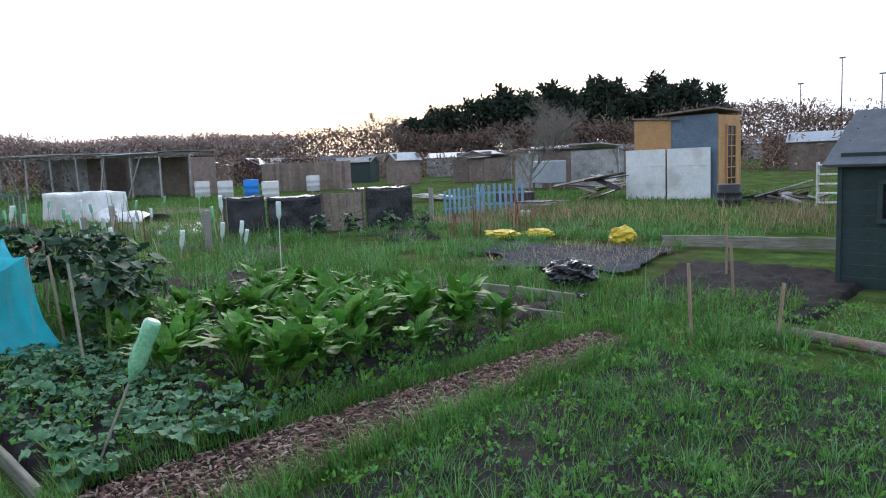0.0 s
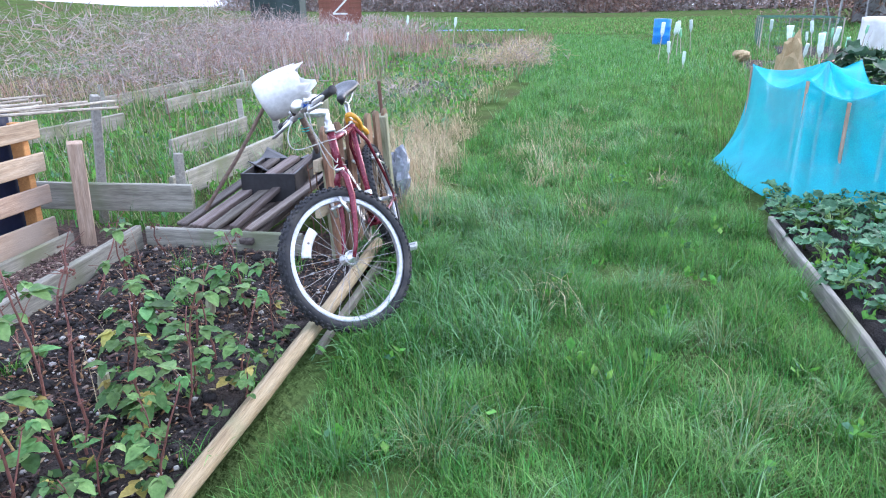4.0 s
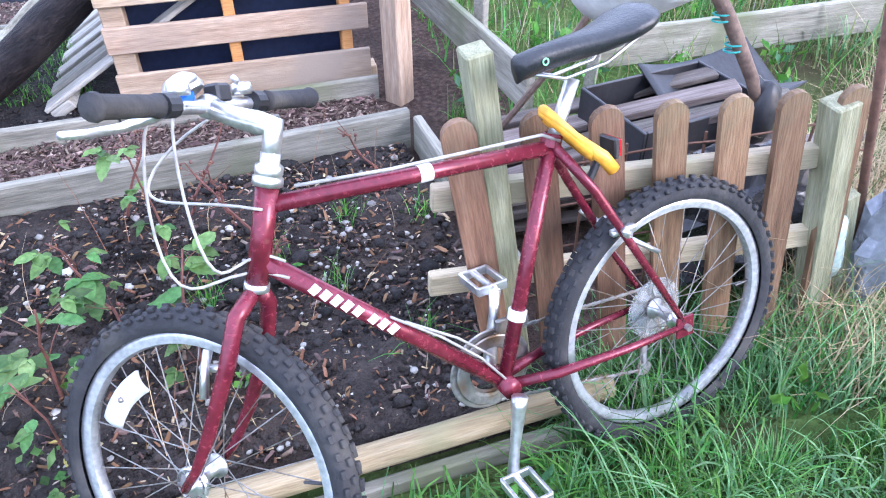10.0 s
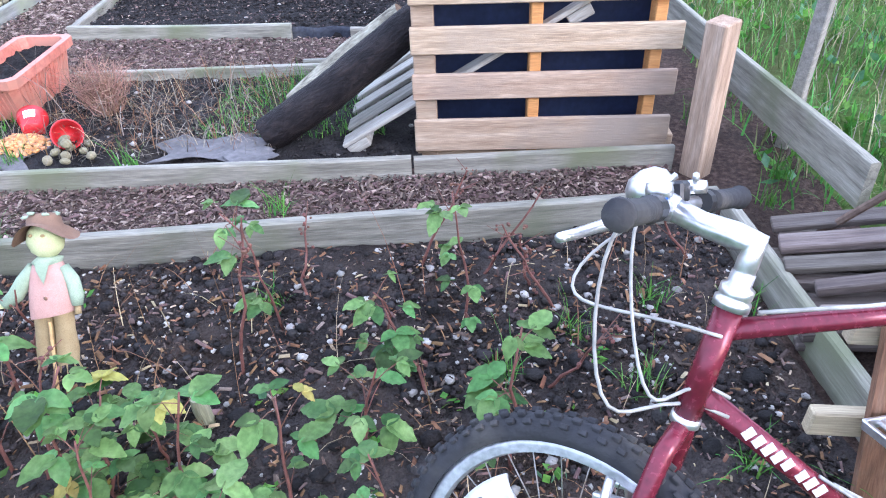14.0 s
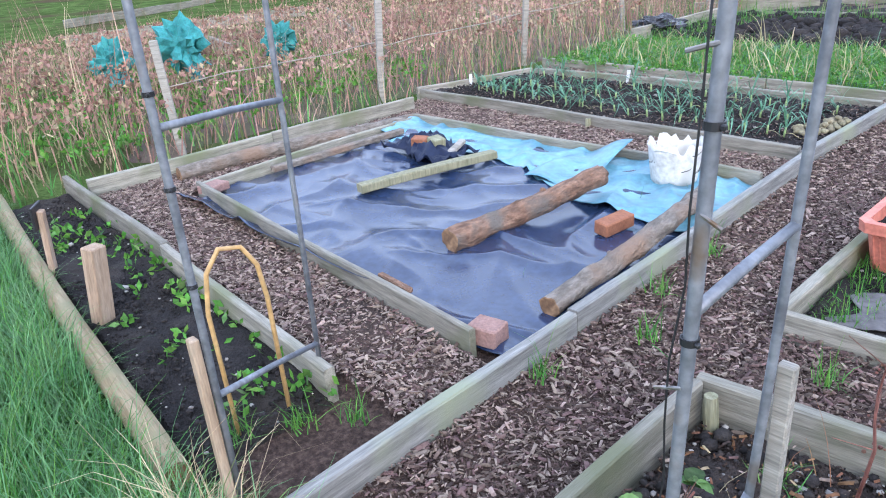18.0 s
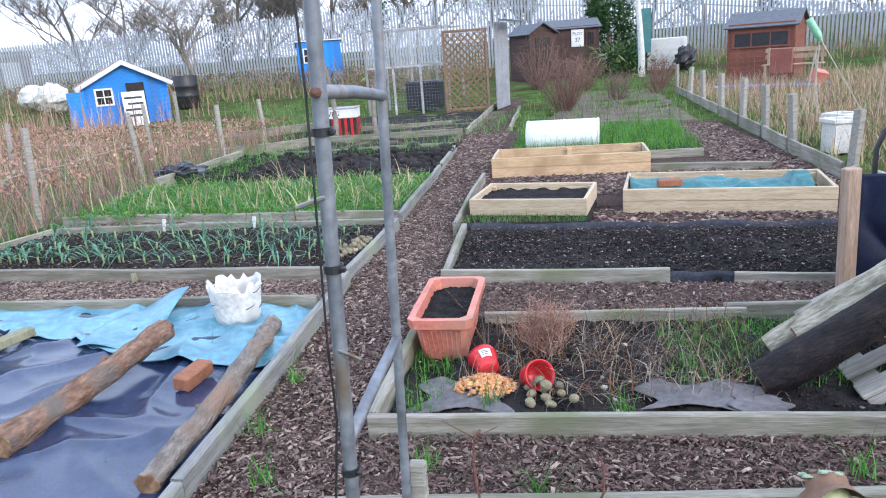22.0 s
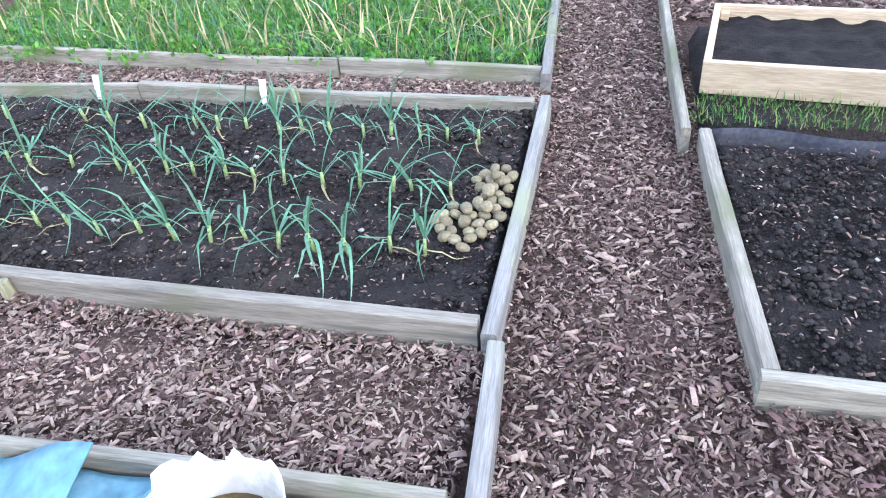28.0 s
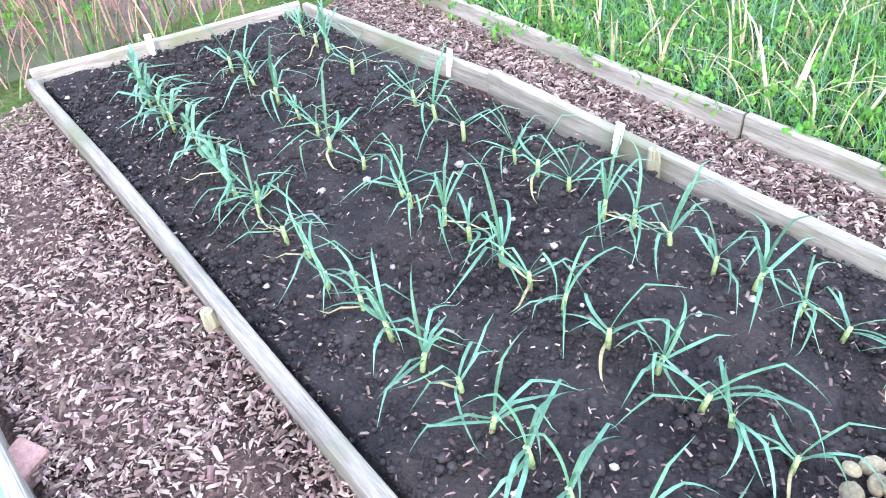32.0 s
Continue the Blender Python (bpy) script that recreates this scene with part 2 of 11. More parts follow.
    rr.inputs[3].default_value, rr.inputs[4].default_value = max(0.02, rough - 0.1), min(1, rough + 0.1)
    l.new(fz.outputs[0], rr.inputs[0])
    l.new(rr.outputs[0], b.inputs["Roughness"])
    b.inputs["Metallic"].default_value = metal
    b.inputs["Specular IOR Level"].default_value = spec
    b.inputs["Transmission Weight"].default_value = trans
    b.inputs["Alpha"].default_value = alpha
    if bump:
        bp = n.new("ShaderNodeBump")
        bp.inputs["Strength"].default_value, bp.inputs["Distance"].default_value = bump, dist
        ad = n.new("ShaderNodeMath")
        ad.operation = "ADD"
        l.new(nz.outputs[0], ad.inputs[0])
        l.new(fz.outputs[0], ad.inputs[1])
        l.new(ad.outputs[0], bp.inputs["Height"])
        l.new(bp.outputs[0], b.inputs["Normal"])
    return m


def leafmat(name, cols, vary=0.3, rough=0.55, island=True, scale=9.0, glow=0.25, spec=0.2):
    """Leaf blade: some light passes through it."""
    m = mat(name, cols, rough, scale, bump=0.15, fine=70, vary=vary, island=island, spec=spec)
    n, l = m.node_tree.nodes, m.node_tree.links
    b = n["Principled BSDF"]
    t = n.new("ShaderNodeBsdfTranslucent")
    mx = n.new("ShaderNodeMixShader")
    mx.inputs[0].default_value = glow
    l.new(b.inputs["Base Color"].links[0].from_socket, t.inputs[0])
    l.new(b.outputs[0], mx.inputs[1])
    l.new(t.outputs[0], mx.inputs[2])
    l.new(mx.outputs[0], n["Material Output"].inputs[0])
    return m


GRAIN = (1.0, 14, 14)
M_board = mat("weathered_board", [(0.13, 0.122, 0.098), (0.25, 0.234, 0.19), (0.35, 0.33, 0.275)], 0.85, 3, GRAIN, 0.35, 18, vary=0.2, stain=(0.16, 0.17, 0.10), stain_scale=2.2)
M_boardpale = mat("pale_path_board", [(0.115, 0.113, 0.105), (0.21, 0.207, 0.193), (0.295, 0.292, 0.272)], 0.85, 3, GRAIN, 0.35, 18, vary=0.12, stain=(0.24, 0.26, 0.18), stain_scale=2.5)
M_fresh = mat("new_planter_board", [(0.38, 0.25, 0.13), (0.50, 0.35, 0.20), (0.58, 0.43, 0.26)], 0.75, 3, GRAIN, 0.25, 16, vary=0.12, stain=(0.36, 0.24, 0.13), stain_scale=3)
M_pale_new = mat("pale_new_board", [(0.36, 0.28, 0.185), (0.47, 0.375, 0.255), (0.54, 0.45, 0.32)], 0.75, 3, GRAIN, 0.25, 16, vary=0.1)
M_pallet = mat("pallet_slat", [(0.27, 0.18, 0.12), (0.40, 0.29, 0.20), (0.48, 0.37, 0.27)], 0.85, 3, GRAIN, 0.3, 18, vary=0.15, stain=(0.30, 0.24, 0.19), stain_scale=2)
M_palletor = mat("pallet_block_orange", [(0.50, 0.22, 0.07), (0.62, 0.31, 0.11)], 0.85, 3, GRAIN, 0.3, 18)
M_greypallet = mat("grey_pallet_slat", [(0.20, 0.19, 0.165), (0.31, 0.29, 0.25), (0.38, 0.36, 0.32)], 0.9, 3, GRAIN, 0.35, 18, vary=0.15)
M_picket = mat("brown_stained_picket", [(0.115, 0.062, 0.034), (0.19, 0.105, 0.058), (0.26, 0.165, 0.10)], 0.8, 3, (14, 14, 1.2), 0.3, 18, vary=0.25, stain=(0.19, 0.18, 0.11), stain_scale=3)
M_rail = mat("pale_rail", [(0.33, 0.26, 0.17), (0.45, 0.37, 0.25)], 0.85, 3, GRAIN, 0.3, 18, vary=0.12, stain=(0.28, 0.27, 0.17), stain_scale=4)
M_post = mat("greenish_post", [(0.15, 0.15, 0.085), (0.24, 0.235, 0.145), (0.32, 0.31, 0.21)], 0.85, 3, (14, 14, 1.2), 0.35, 18, vary=0.12)
M_stake = mat("stake_wood", [(0.25, 0.17, 0.11), (0.36, 0.26, 0.18), (0.44, 0.34, 0.25)], 0.85, 3, (14, 14, 1.2), 0.35, 18, vary=0.12)
M_logpole = mat("round_edging_pole", [(0.19, 0.135, 0.072), (0.29, 0.22, 0.125), (0.38, 0.31, 0.20)], 0.8, 4, GRAIN, 0.35, 18, stain=(0.24, 0.22, 0.12), stain_scale=4)
M_bark = mat("pine_bark", [(0.10, 0.055, 0.035), (0.22, 0.125, 0.08), (0.36, 0.22, 0.15)], 0.9, 14, (1, 2.2, 2.2), 0.9, 40, stain=(0.15, 0.13, 0.11), stain_scale=6, dist=0.02)
M_barkgrey = mat("grey_bark", [(0.10, 0.085, 0.07), (0.20, 0.17, 0.14), (0.30, 0.265, 0.23)], 0.9, 14, (1, 2.2, 2.2), 0.9, 40, stain=(0.25, 0.17, 0.12), stain_scale=3, dist=0.02)
M_barkdark = mat("wet_dark_bark", [(0.008, 0.007, 0.008), (0.017, 0.014, 0.015), (0.036, 0.028, 0.026)], 0.6, 10, (1, 2.5, 2.5), 0.6, 40, dist=0.015, spec=0.15)
M_birch = mat("pale_birch_bark", [(0.10, 0.085, 0.06), (0.33, 0.30, 0.22), (0.48, 0.45, 0.35)], 0.85, 9, (1, 3, 3), 0.6, 40, dist=0.015)
M_cutwood = mat("cut_log_end", [(0.10, 0.055, 0.03), (0.20, 0.115, 0.06), (0.32, 0.20, 0.11)], 0.85, 12, (1, 1, 1), 0.4, 50)
M_soil = mat("dark_soil", [(0.011, 0.010, 0.0105), (0.025, 0.022, 0.0225), (0.050, 0.043, 0.041)], 0.95, 7, (1, 1, 1), 1.0, 90, stain=(0.045, 0.036, 0.03), stain_scale=2.0, dist=0.03, spec=0.25)
M_soilbrown = mat("brown_stony_soil", [(0.022, 0.018, 0.017), (0.048, 0.039, 0.036), (0.088, 0.070, 0.062)], 0.95, 9, (1, 1, 1), 1.0, 110, stain=(0.07, 0.05, 0.04), stain_scale=2.6, dist=0.03, spec=0.25)
M_clodbrown = mat("brown_soil_clod", [(0.026, 0.021, 0.020), (0.065, 0.052, 0.047)], 0.95, 20, bump=0.8, fine=120, vary=0.55, island=True, spec=0.2)
M_compost = mat("black_compost", [(0.009, 0.008, 0.009), (0.018, 0.016, 0.016), (0.036, 0.031, 0.03)], 0.95, 10, (1, 1, 1), 1.0, 110, dist=0.03, spec=0.25)
M_clod = mat("soil_clod", [(0.017, 0.0155, 0.0155), (0.04, 0.035, 0.034)], 0.95, 20, bump=0.8, fine=120, vary=0.5, island=True, spec=0.2)
M_pebble = mat("small_pale_stone", [(0.20, 0.18, 0.16), (0.42, 0.40, 0.37)], 0.8, 20, bump=0.3, fine=100, vary=0.4, island=True)
M_chipbed = mat("trodden_wood_chips", [(0.035, 0.021, 0.017), (0.08, 0.05, 0.04), (0.17, 0.115, 0.09)], 0.95, 45, (1, 1, 1), 1.0, 140, stain=(0.045, 0.03, 0.024), stain_scale=1.6, dist=0.02, spec=0.25)
M_chip = mat("wood_chip", [(0.068, 0.043, 0.036), (0.165, 0.112, 0.094)], 0.85, 25, bump=0.3, fine=90, vary=0.62, island=True, spec=0.3)
M_chippale = mat("pale_wood_chip", [(0.20, 0.145, 0.115), (0.37, 0.285, 0.235)], 0.85, 25, bump=0.3, fine=90, vary=0.35, island=True, spec=0.3)
M_ground = mat("rough_ground", [(0.034, 0.052, 0.018), (0.072, 0.112, 0.034), (0.115, 0.172, 0.055)], 0.95, 1.8, (1, 1, 1), 0.8, 30, stain=(0.085, 0.068, 0.042), stain_scale=0.5, dist=0.05, spec=0.0)
M_grass = leafmat("grass_blade", [(0.036, 0.125, 0.022), (0.088, 0.245, 0.046), (0.18, 0.36, 0.11)], 0.5, 0.48, scale=2.6, glow=0.4, spec=0.28)
M_grassdull = leafmat("dull_grass_blade", [(0.09, 0.125, 0.04), (0.16, 0.20, 0.075), (0.27, 0.29, 0.13)], 0.45, 0.55, scale=1.6, glow=0.3, spec=0.25)
M_straw = leafmat("dry_straw", [(0.30, 0.22, 0.12), (0.46, 0.36, 0.22), (0.58, 0.48, 0.32)], 0.3, 0.7, scale=2.0)
M_deadweed = leafmat("dead_reddish_weed", [(0.17, 0.095, 0.07), (0.34, 0.20, 0.15), (0.48, 0.33, 0.265)], 0.4, 0.8, scale=0.8, glow=0.15)
M_leek = leafmat("leek_leaf", [(0.06, 0.17, 0.10), (0.115, 0.27, 0.16), (0.22, 0.40, 0.27)], 0.35, 0.45, scale=6, spec=0.35)
M_leekbase = leafmat("leek_base", [(0.28, 0.42, 0.16), (0.42, 0.55, 0.28)], 0.15, 0.5)
M_onionleaf = leafmat("onion_dry_leaf", [(0.36, 0.34, 0.16), (0.5, 0.45, 0.26)], 0.3, 0.6)
M_rasp = leafmat("raspberry_leaf", [(0.048, 0.112, 0.030), (0.10, 0.20, 0.060), (0.175, 0.285, 0.105)], 0.55, 0.5, scale=12, glow=0.3)
M_raspyel = leafmat("yellowing_leaf", [(0.24, 0.22, 0.05), (0.40, 0.34, 0.10)], 0.4, 0.5, scale=12)
M_cane = mat("raspberry_cane", [(0.10, 0.04, 0.028), (0.20, 0.085, 0.06)], 0.7, 20, bump=0.3, vary=0.3, island=True)
M_twig = mat("bare_twig", [(0.09, 0.06, 0.045), (0.19, 0.135, 0.10)], 0.85, 20, bump=0.3, vary=0.3, island=True)
M_chard = leafmat("chard_leaf", [(0.035, 0.12, 0.016), (0.075, 0.22, 0.03), (0.15, 0.33, 0.06)], 0.35, 0.45, scale=7, glow=0.3)
M_chardrib = leafmat("chard_rib", [(0.14, 0.26, 0.07), (0.24, 0.36, 0.12)], 0.15, 0.5)
M_cabbage = leafmat("cabbage_leaf", [(0.042, 0.125, 0.055), (0.09, 0.21, 0.105), (0.17, 0.32, 0.185)], 0.3, 0.55, scale=7)
M_kale = leafmat("kale_leaf", [(0.018, 0.052, 0.026), (0.042, 0.092, 0.05), (0.075, 0.135, 0.08)], 0.3, 0.55, scale=7)
M_weed = leafmat("weed_leaf", [(0.05, 0.15, 0.02), (0.11, 0.28, 0.045), (0.19, 0.38, 0.09)], 0.35, 0.55, glow=0.35)
M_twigdead = leafmat("grey_dead_stalk", [(0.11, 0.095, 0.075), (0.20, 0.175, 0.14), (0.30, 0.265, 0.21)], 0.5, 0.85, scale=4, glow=0.05)
M_deadleaf = leafmat("dead_brown_leaf", [(0.14, 0.07, 0.035), (0.27, 0.15, 0.085)], 0.35, 0.8, glow=0.1)
M_galv = mat("grey_steel_pipe", [(0.12, 0.13, 0.15), (0.20, 0.215, 0.24), (0.28, 0.30, 0.33)], 0.5, 9, bump=0.12, fine=60, metal=0.35, stain=(0.16, 0.12, 0.09), stain_scale=9, stain_at=(0.6, 0.75))
M_black = mat("black_plastic", [(0.012, 0.012, 0.014), (0.03, 0.03, 0.034)], 0.45, 8, bump=0.15, fine=50)
M_rubber = mat("tyre_rubber", [(0.014, 0.014, 0.016), (0.032, 0.032, 0.036)], 0.85, 14, bump=0.3, fine=80, stain=(0.06, 0.055, 0.05), stain_scale=9)
M_alu = mat("polished_alloy", [(0.55, 0.55, 0.56), (0.72, 0.72, 0.73)], 0.32, 20, bump=0.05, fine=80, metal=0.85)
M_rim = mat("rim_alloy", [(0.42, 0.43, 0.45), (0.58, 0.59, 0.62)], 0.42, 14, bump=0.08, fine=80, metal=0.7)
M_steel = mat("dull_steel", [(0.25, 0.24, 0.23), (0.42, 0.41, 0.4)], 0.45, 20, bump=0.1, fine=80, metal=0.8, stain=(0.20, 0.13, 0.08), stain_scale=20)
M_frame = mat("burgundy_frame_paint", [(0.115, 0.012, 0.025), (0.16, 0.018, 0.034), (0.20, 0.028, 0.045)], 0.25, 16, bump=0.03, fine=90, metal=0.25, stain=(0.22, 0.07, 0.07), stain_scale=30, stain_at=(0.66, 0.72))
M_white = mat("white_plastic", [(0.58, 0.58, 0.57), (0.70, 0.70, 0.69)], 0.45, 6, bump=0.08, fine=40)
M_dirtywhite = mat("dirty_white_plastic", [(0.50, 0.49, 0.45), (0.72, 0.71, 0.67)], 0.5, 5, bump=0.12, fine=40, stain=(0.28, 0.25, 0.20), stain_scale=5, stain_at=(0.58, 0.75))
M_whitecable = mat("pale_cable", [(0.26, 0.25, 0.23), (0.40, 0.39, 0.36)], 0.5, 20, bump=0)
M_lock = mat("orange_yellow_lock", [(0.62, 0.26, 0.02), (0.74, 0.36, 0.04)], 0.4, 16, bump=0.06, fine=60)
M_saddle = mat("black_saddle_vinyl", [(0.012, 0.013, 0.016), (0.028, 0.03, 0.034)], 0.38, 12, bump=0.15, fine=160)
M_blueclip = mat("blue_plastic", [(0.01, 0.09, 0.45), (0.02, 0.14, 0.6)], 0.35, 10, bump=0)
M_redrefl = mat("red_reflector", [(0.35, 0.01, 0.012), (0.5, 0.02, 0.02)], 0.2, 30, bump=0.1)
M_tarp = mat("navy_groundsheet", [(0.014, 0.027, 0.066), (0.022, 0.038, 0.085), (0.034, 0.055, 0.11)], 0.20, 4, bump=0.03, fine=30, stain=(0.05, 0.062, 0.10), stain_scale=2.2, stain_at=(0.6, 0.8), dist=0.006, spec=0.6)
M_tarpcyan = mat("turquoise_sheet", [(0.075, 0.20, 0.27), (0.12, 0.29, 0.37), (0.19, 0.39, 0.46)], 0.36, 4, bump=0.05, fine=30, stain=(0.06, 0.12, 0.17), stain_scale=3.0, stain_at=(0.6, 0.78), dist=0.006)
M_terra = mat("terracotta_plastic", [(0.45, 0.135, 0.09), (0.55, 0.19, 0.135), (0.63, 0.25, 0.185)], 0.55, 5, bump=0.06, fine=50, stain=(0.45, 0.21, 0.15), stain_scale=4)
M_redpot = mat("red_plastic_pot", [(0.50, 0.02, 0.025), (0.64, 0.035, 0.04)], 0.35, 8, bump=0.03)
M_orange = mat("orange_fruit_peel", [(0.48, 0.19, 0.06), (0.62, 0.30, 0.12), (0.70, 0.42, 0.22)], 0.7, 25, bump=0.5, fine=90, vary=0.25, island=True)
M_brick = mat("orange_brick", [(0.22, 0.085, 0.045), (0.34, 0.14, 0.075)], 0.9, 14, bump=0.5, fine=90)
M_block = mat("pinkish_block", [(0.24, 0.135, 0.11), (0.34, 0.21, 0.18)], 0.9, 14, bump=0.5, fine=90)
M_potato = mat("dusty_potato", [(0.13, 0.112, 0.065), (0.215, 0.19, 0.115), (0.29, 0.26, 0.17)], 0.85, 10, bump=0.3, fine=70, vary=0.2)
M_greysheet = mat("grey_torn_sheet", [(0.085, 0.08, 0.082), (0.16, 0.15, 0.15)], 0.85, 8, bump=0.6, fine=40)
M_navy = mat("dark_navy_sheet", [(0.007, 0.012, 0.034), (0.013, 0.021, 0.052)], 0.5, 6, bump=0.1, fine=40, spec=0.25)
M_blackpoly = mat("black_polythene", [(0.012, 0.012, 0.015), (0.028, 0.028, 0.034)], 0.28, 7, bump=0.3, fine=25, dist=0.02)
M_teal = mat("teal_sheet", [(0.02, 0.11, 0.12), (0.04, 0.18, 0.19)], 0.5, 6, bump=0.15, fine=40)
M_bamboo = mat("bamboo_cane", [(0.42, 0.25, 0.09), (0.55, 0.36, 0.16)], 0.6, 16, bump=0.1, fine=50)
M_greycane = mat("grey_cane", [(0.26, 0.23, 0.18), (0.42, 0.38, 0.31)], 0.8, 12, bump=0.2, fine=50, vary=0.25)
M_rust = mat("rusty_rod", [(0.075, 0.035, 0.022), (0.14, 0.07, 0.045)], 0.85, 16, bump=0.3, fine=80)
M_bottle = mat("green_bottle", [(0.16, 0.44, 0.24), (0.28, 0.58, 0.36)], 0.2, 10, bump=0.05, spec=0.6)
M_bottlepale = mat("pale_bottle", [(0.46, 0.58, 0.52), (0.66, 0.74, 0.70)], 0.25, 10, bump=0.05, vary=0.25)
M_blue = mat("bright_blue_paint", [(0.012, 0.19, 0.62), (0.02, 0.26, 0.74)], 0.6, 5, bump=0.1, fine=30, stain=(0.03, 0.16, 0.45), stain_scale=2)
M_roofbrown = mat("brown_roof_chips", [(0.14, 0.08, 0.06), (0.28, 0.16, 0.12), (0.42, 0.28, 0.22)], 0.95, 12, bump=0.8, fine=30)
M_whitepaint = mat("white_paint", [(0.66, 0.66, 0.65), (0.80, 0.80, 0.79)], 0.6, 4, bump=0.06, fine=30, stain=(0.55, 0.54, 0.5), stain_scale=1.5)
M_brownshed = mat("dark_brown_shed", [(0.055, 0.03, 0.026), (0.09, 0.052, 0.044)], 0.8, 4, bump=0.2, fine=30, vary=0.12)
M_redshed = mat("red_brown_shed", [(0.16, 0.055, 0.035), (0.24, 0.09, 0.058)], 0.8, 4, bump=0.2, fine=30, vary=0.12)
M_greenshed = mat("dark_green_shed", [(0.018, 0.036, 0.034), (0.032, 0.056, 0.053)], 0.7, 5, bump=0.15, fine=30, vary=0.12)
M_felt = mat("grey_roof_felt", [(0.085, 0.095, 0.11), (0.13, 0.14, 0.16)], 0.9, 8, bump=0.2, fine=70)
M_ply = mat("orange_plywood", [(0.42, 0.22, 0.09), (0.54, 0.31, 0.14)], 0.8, 3, bump=0.1, fine=30)
M_greyboard = mat("grey_shack_board", [(0.20, 0.195, 0.19), (0.32, 0.31, 0.30), (0.42, 0.41, 0.40)], 0.9, 2.5, bump=0.2, fine=20, vary=0.25)
M_brownboard = mat("brown_shack_board", [(0.15, 0.11, 0.09), (0.27, 0.21, 0.175)], 0.9, 2.5, bump=0.2, fine=20, vary=0.25)
M_palisade = mat("galvanised_pale", [(0.26, 0.285, 0.31), (0.36, 0.385, 0.41)], 0.5, 3, bump=0.05, fine=20, metal=0.15, vary=0.08)
# near-black: the unlit inside of panes and the playhouse doorway, put into colour
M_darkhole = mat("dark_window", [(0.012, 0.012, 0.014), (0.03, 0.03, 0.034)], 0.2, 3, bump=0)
M_hedge = leafmat("far_hedge_twig", [(0.11, 0.075, 0.06), (0.19, 0.135, 0.11), (0.26, 0.19, 0.15)], 0.3, 0.9, scale=0.4, glow=0.1)
M_hedgered = leafmat("reddish_hedge_twig", [(0.15, 0.09, 0.07), (0.26, 0.165, 0.135)], 0.3, 0.9, scale=0.4, glow=0.1)
# distance haze is put into these two twig colours, paler than the hedge
M_hedgefar = leafmat("haze_tinted_far_twig", [(0.26, 0.21, 0.195), (0.38, 0.31, 0.29), (0.46, 0.39, 0.36)], 0.3, 0.9, scale=0.4, glow=0.1)
M_hedgerust = leafmat("haze_tinted_rust_twig", [(0.27, 0.165, 0.125), (0.40, 0.255, 0.20)], 0.3, 0.9, scale=0.4, glow=0.1)
M_scrap = mat("old_scrap_wood", [(0.075, 0.06, 0.05), (0.15, 0.12, 0.10), (0.24, 0.205, 0.175)], 0.9, 3, GRAIN, 0.35, 18, vary=0.45)
M_pine = leafmat("pine_needles", [(0.022, 0.036, 0.024), (0.045, 0.066, 0.045)], 0.35, 0.9, scale=0.4, glow=0.05)
M_trunk = mat("tree_trunk", [(0.14, 0.12, 0.10), (0.25, 0.22, 0.19)], 0.95, 4, bump=0.5, fine=20)
M_ivy = leafmat("ivy_leaf", [(0.02, 0.055, 0.015), (0.045, 0.10, 0.03)], 0.35, 0.5)
M_purple = mat("purple_tub", [(0.12, 0.01, 0.30), (0.18, 0.02, 0.40)], 0.4, 6, bump=0.05)
M_yellow = mat("yellow_sack", [(0.60, 0.42, 0.02), (0.72, 0.54, 0.05)], 0.45, 6, bump=0.2, fine=20)
M_ink = mat("black_lettering", [(0.02, 0.02, 0.02), (0.03, 0.03, 0.03)], 0.6, 10, bump=0)
M_burlap = mat("scarecrow_face_cloth", [(0.42, 0.46, 0.22), (0.56, 0.58, 0.34)], 0.95, 9, bump=0.25, fine=420)
M_pinkcloth = mat("faded_pink_cloth", [(0.42, 0.23, 0.19), (0.54, 0.33, 0.28)], 0.95, 9, bump=0.25, fine=420)
M_greencloth = mat("faded_green_cloth", [(0.22, 0.30, 0.20), (0.36, 0.43, 0.31)], 0.95, 9, bump=0.25, fine=420)
M_tancloth = mat("tan_cloth", [(0.27, 0.19, 0.09), (0.40, 0.30, 0.16)], 0.95, 9, bump=0.25, fine=420)
M_hatcloth = mat("brown_hat", [(0.15, 0.085, 0.055), (0.24, 0.145, 0.095)], 0.95, 9, bump=0.25, fine=420)
M_tealrope = mat("teal_twine", [(0.02, 0.26, 0.24), (0.04, 0.36, 0.33)], 0.8, 20, bump=0.2)
M_clearbag = mat("crumpled_clear_bag", [(0.16, 0.17, 0.20), (0.30, 0.32, 0.36)], 0.25, 12, bump=0.4, fine=30, dist=0.01)


def m_glass(name, tint=(0.9, 0.95, 0.93), rough=0.05, alpha=0.4):
    m, n, l, b = nodes_of(name)
    b.inputs["Base Color"].default_value = (*tint, 1)
    b.inputs["Roughness"].default_value = rough
    b.inputs["Alpha"].default_value = alpha
    return m


M_clear = m_glass("cloudy_polythene", (0.5, 0.54, 0.55), 0.25, 0.22)
M_weedcloth = mat("dark_woven_membrane", [(0.03, 0.034, 0.045), (0.055, 0.06, 0.075), (0.10, 0.10, 0.105)], 0.95, 5, bump=0.3, fine=60, spec=0.05)
M_grasslong = leafmat("long_pale_grass", [(0.065, 0.17, 0.06), (0.135, 0.285, 0.115), (0.26, 0.41, 0.21)], 0.45, 0.5, scale=2.2, glow=0.35, spec=0.3)
M_chipred = mat("reddish_wood_chip", [(0.085, 0.045, 0.035), (0.20, 0.115, 0.09)], 0.85, 25, bump=0.3, fine=90, vary=0.65, island=True, spec=0.3)


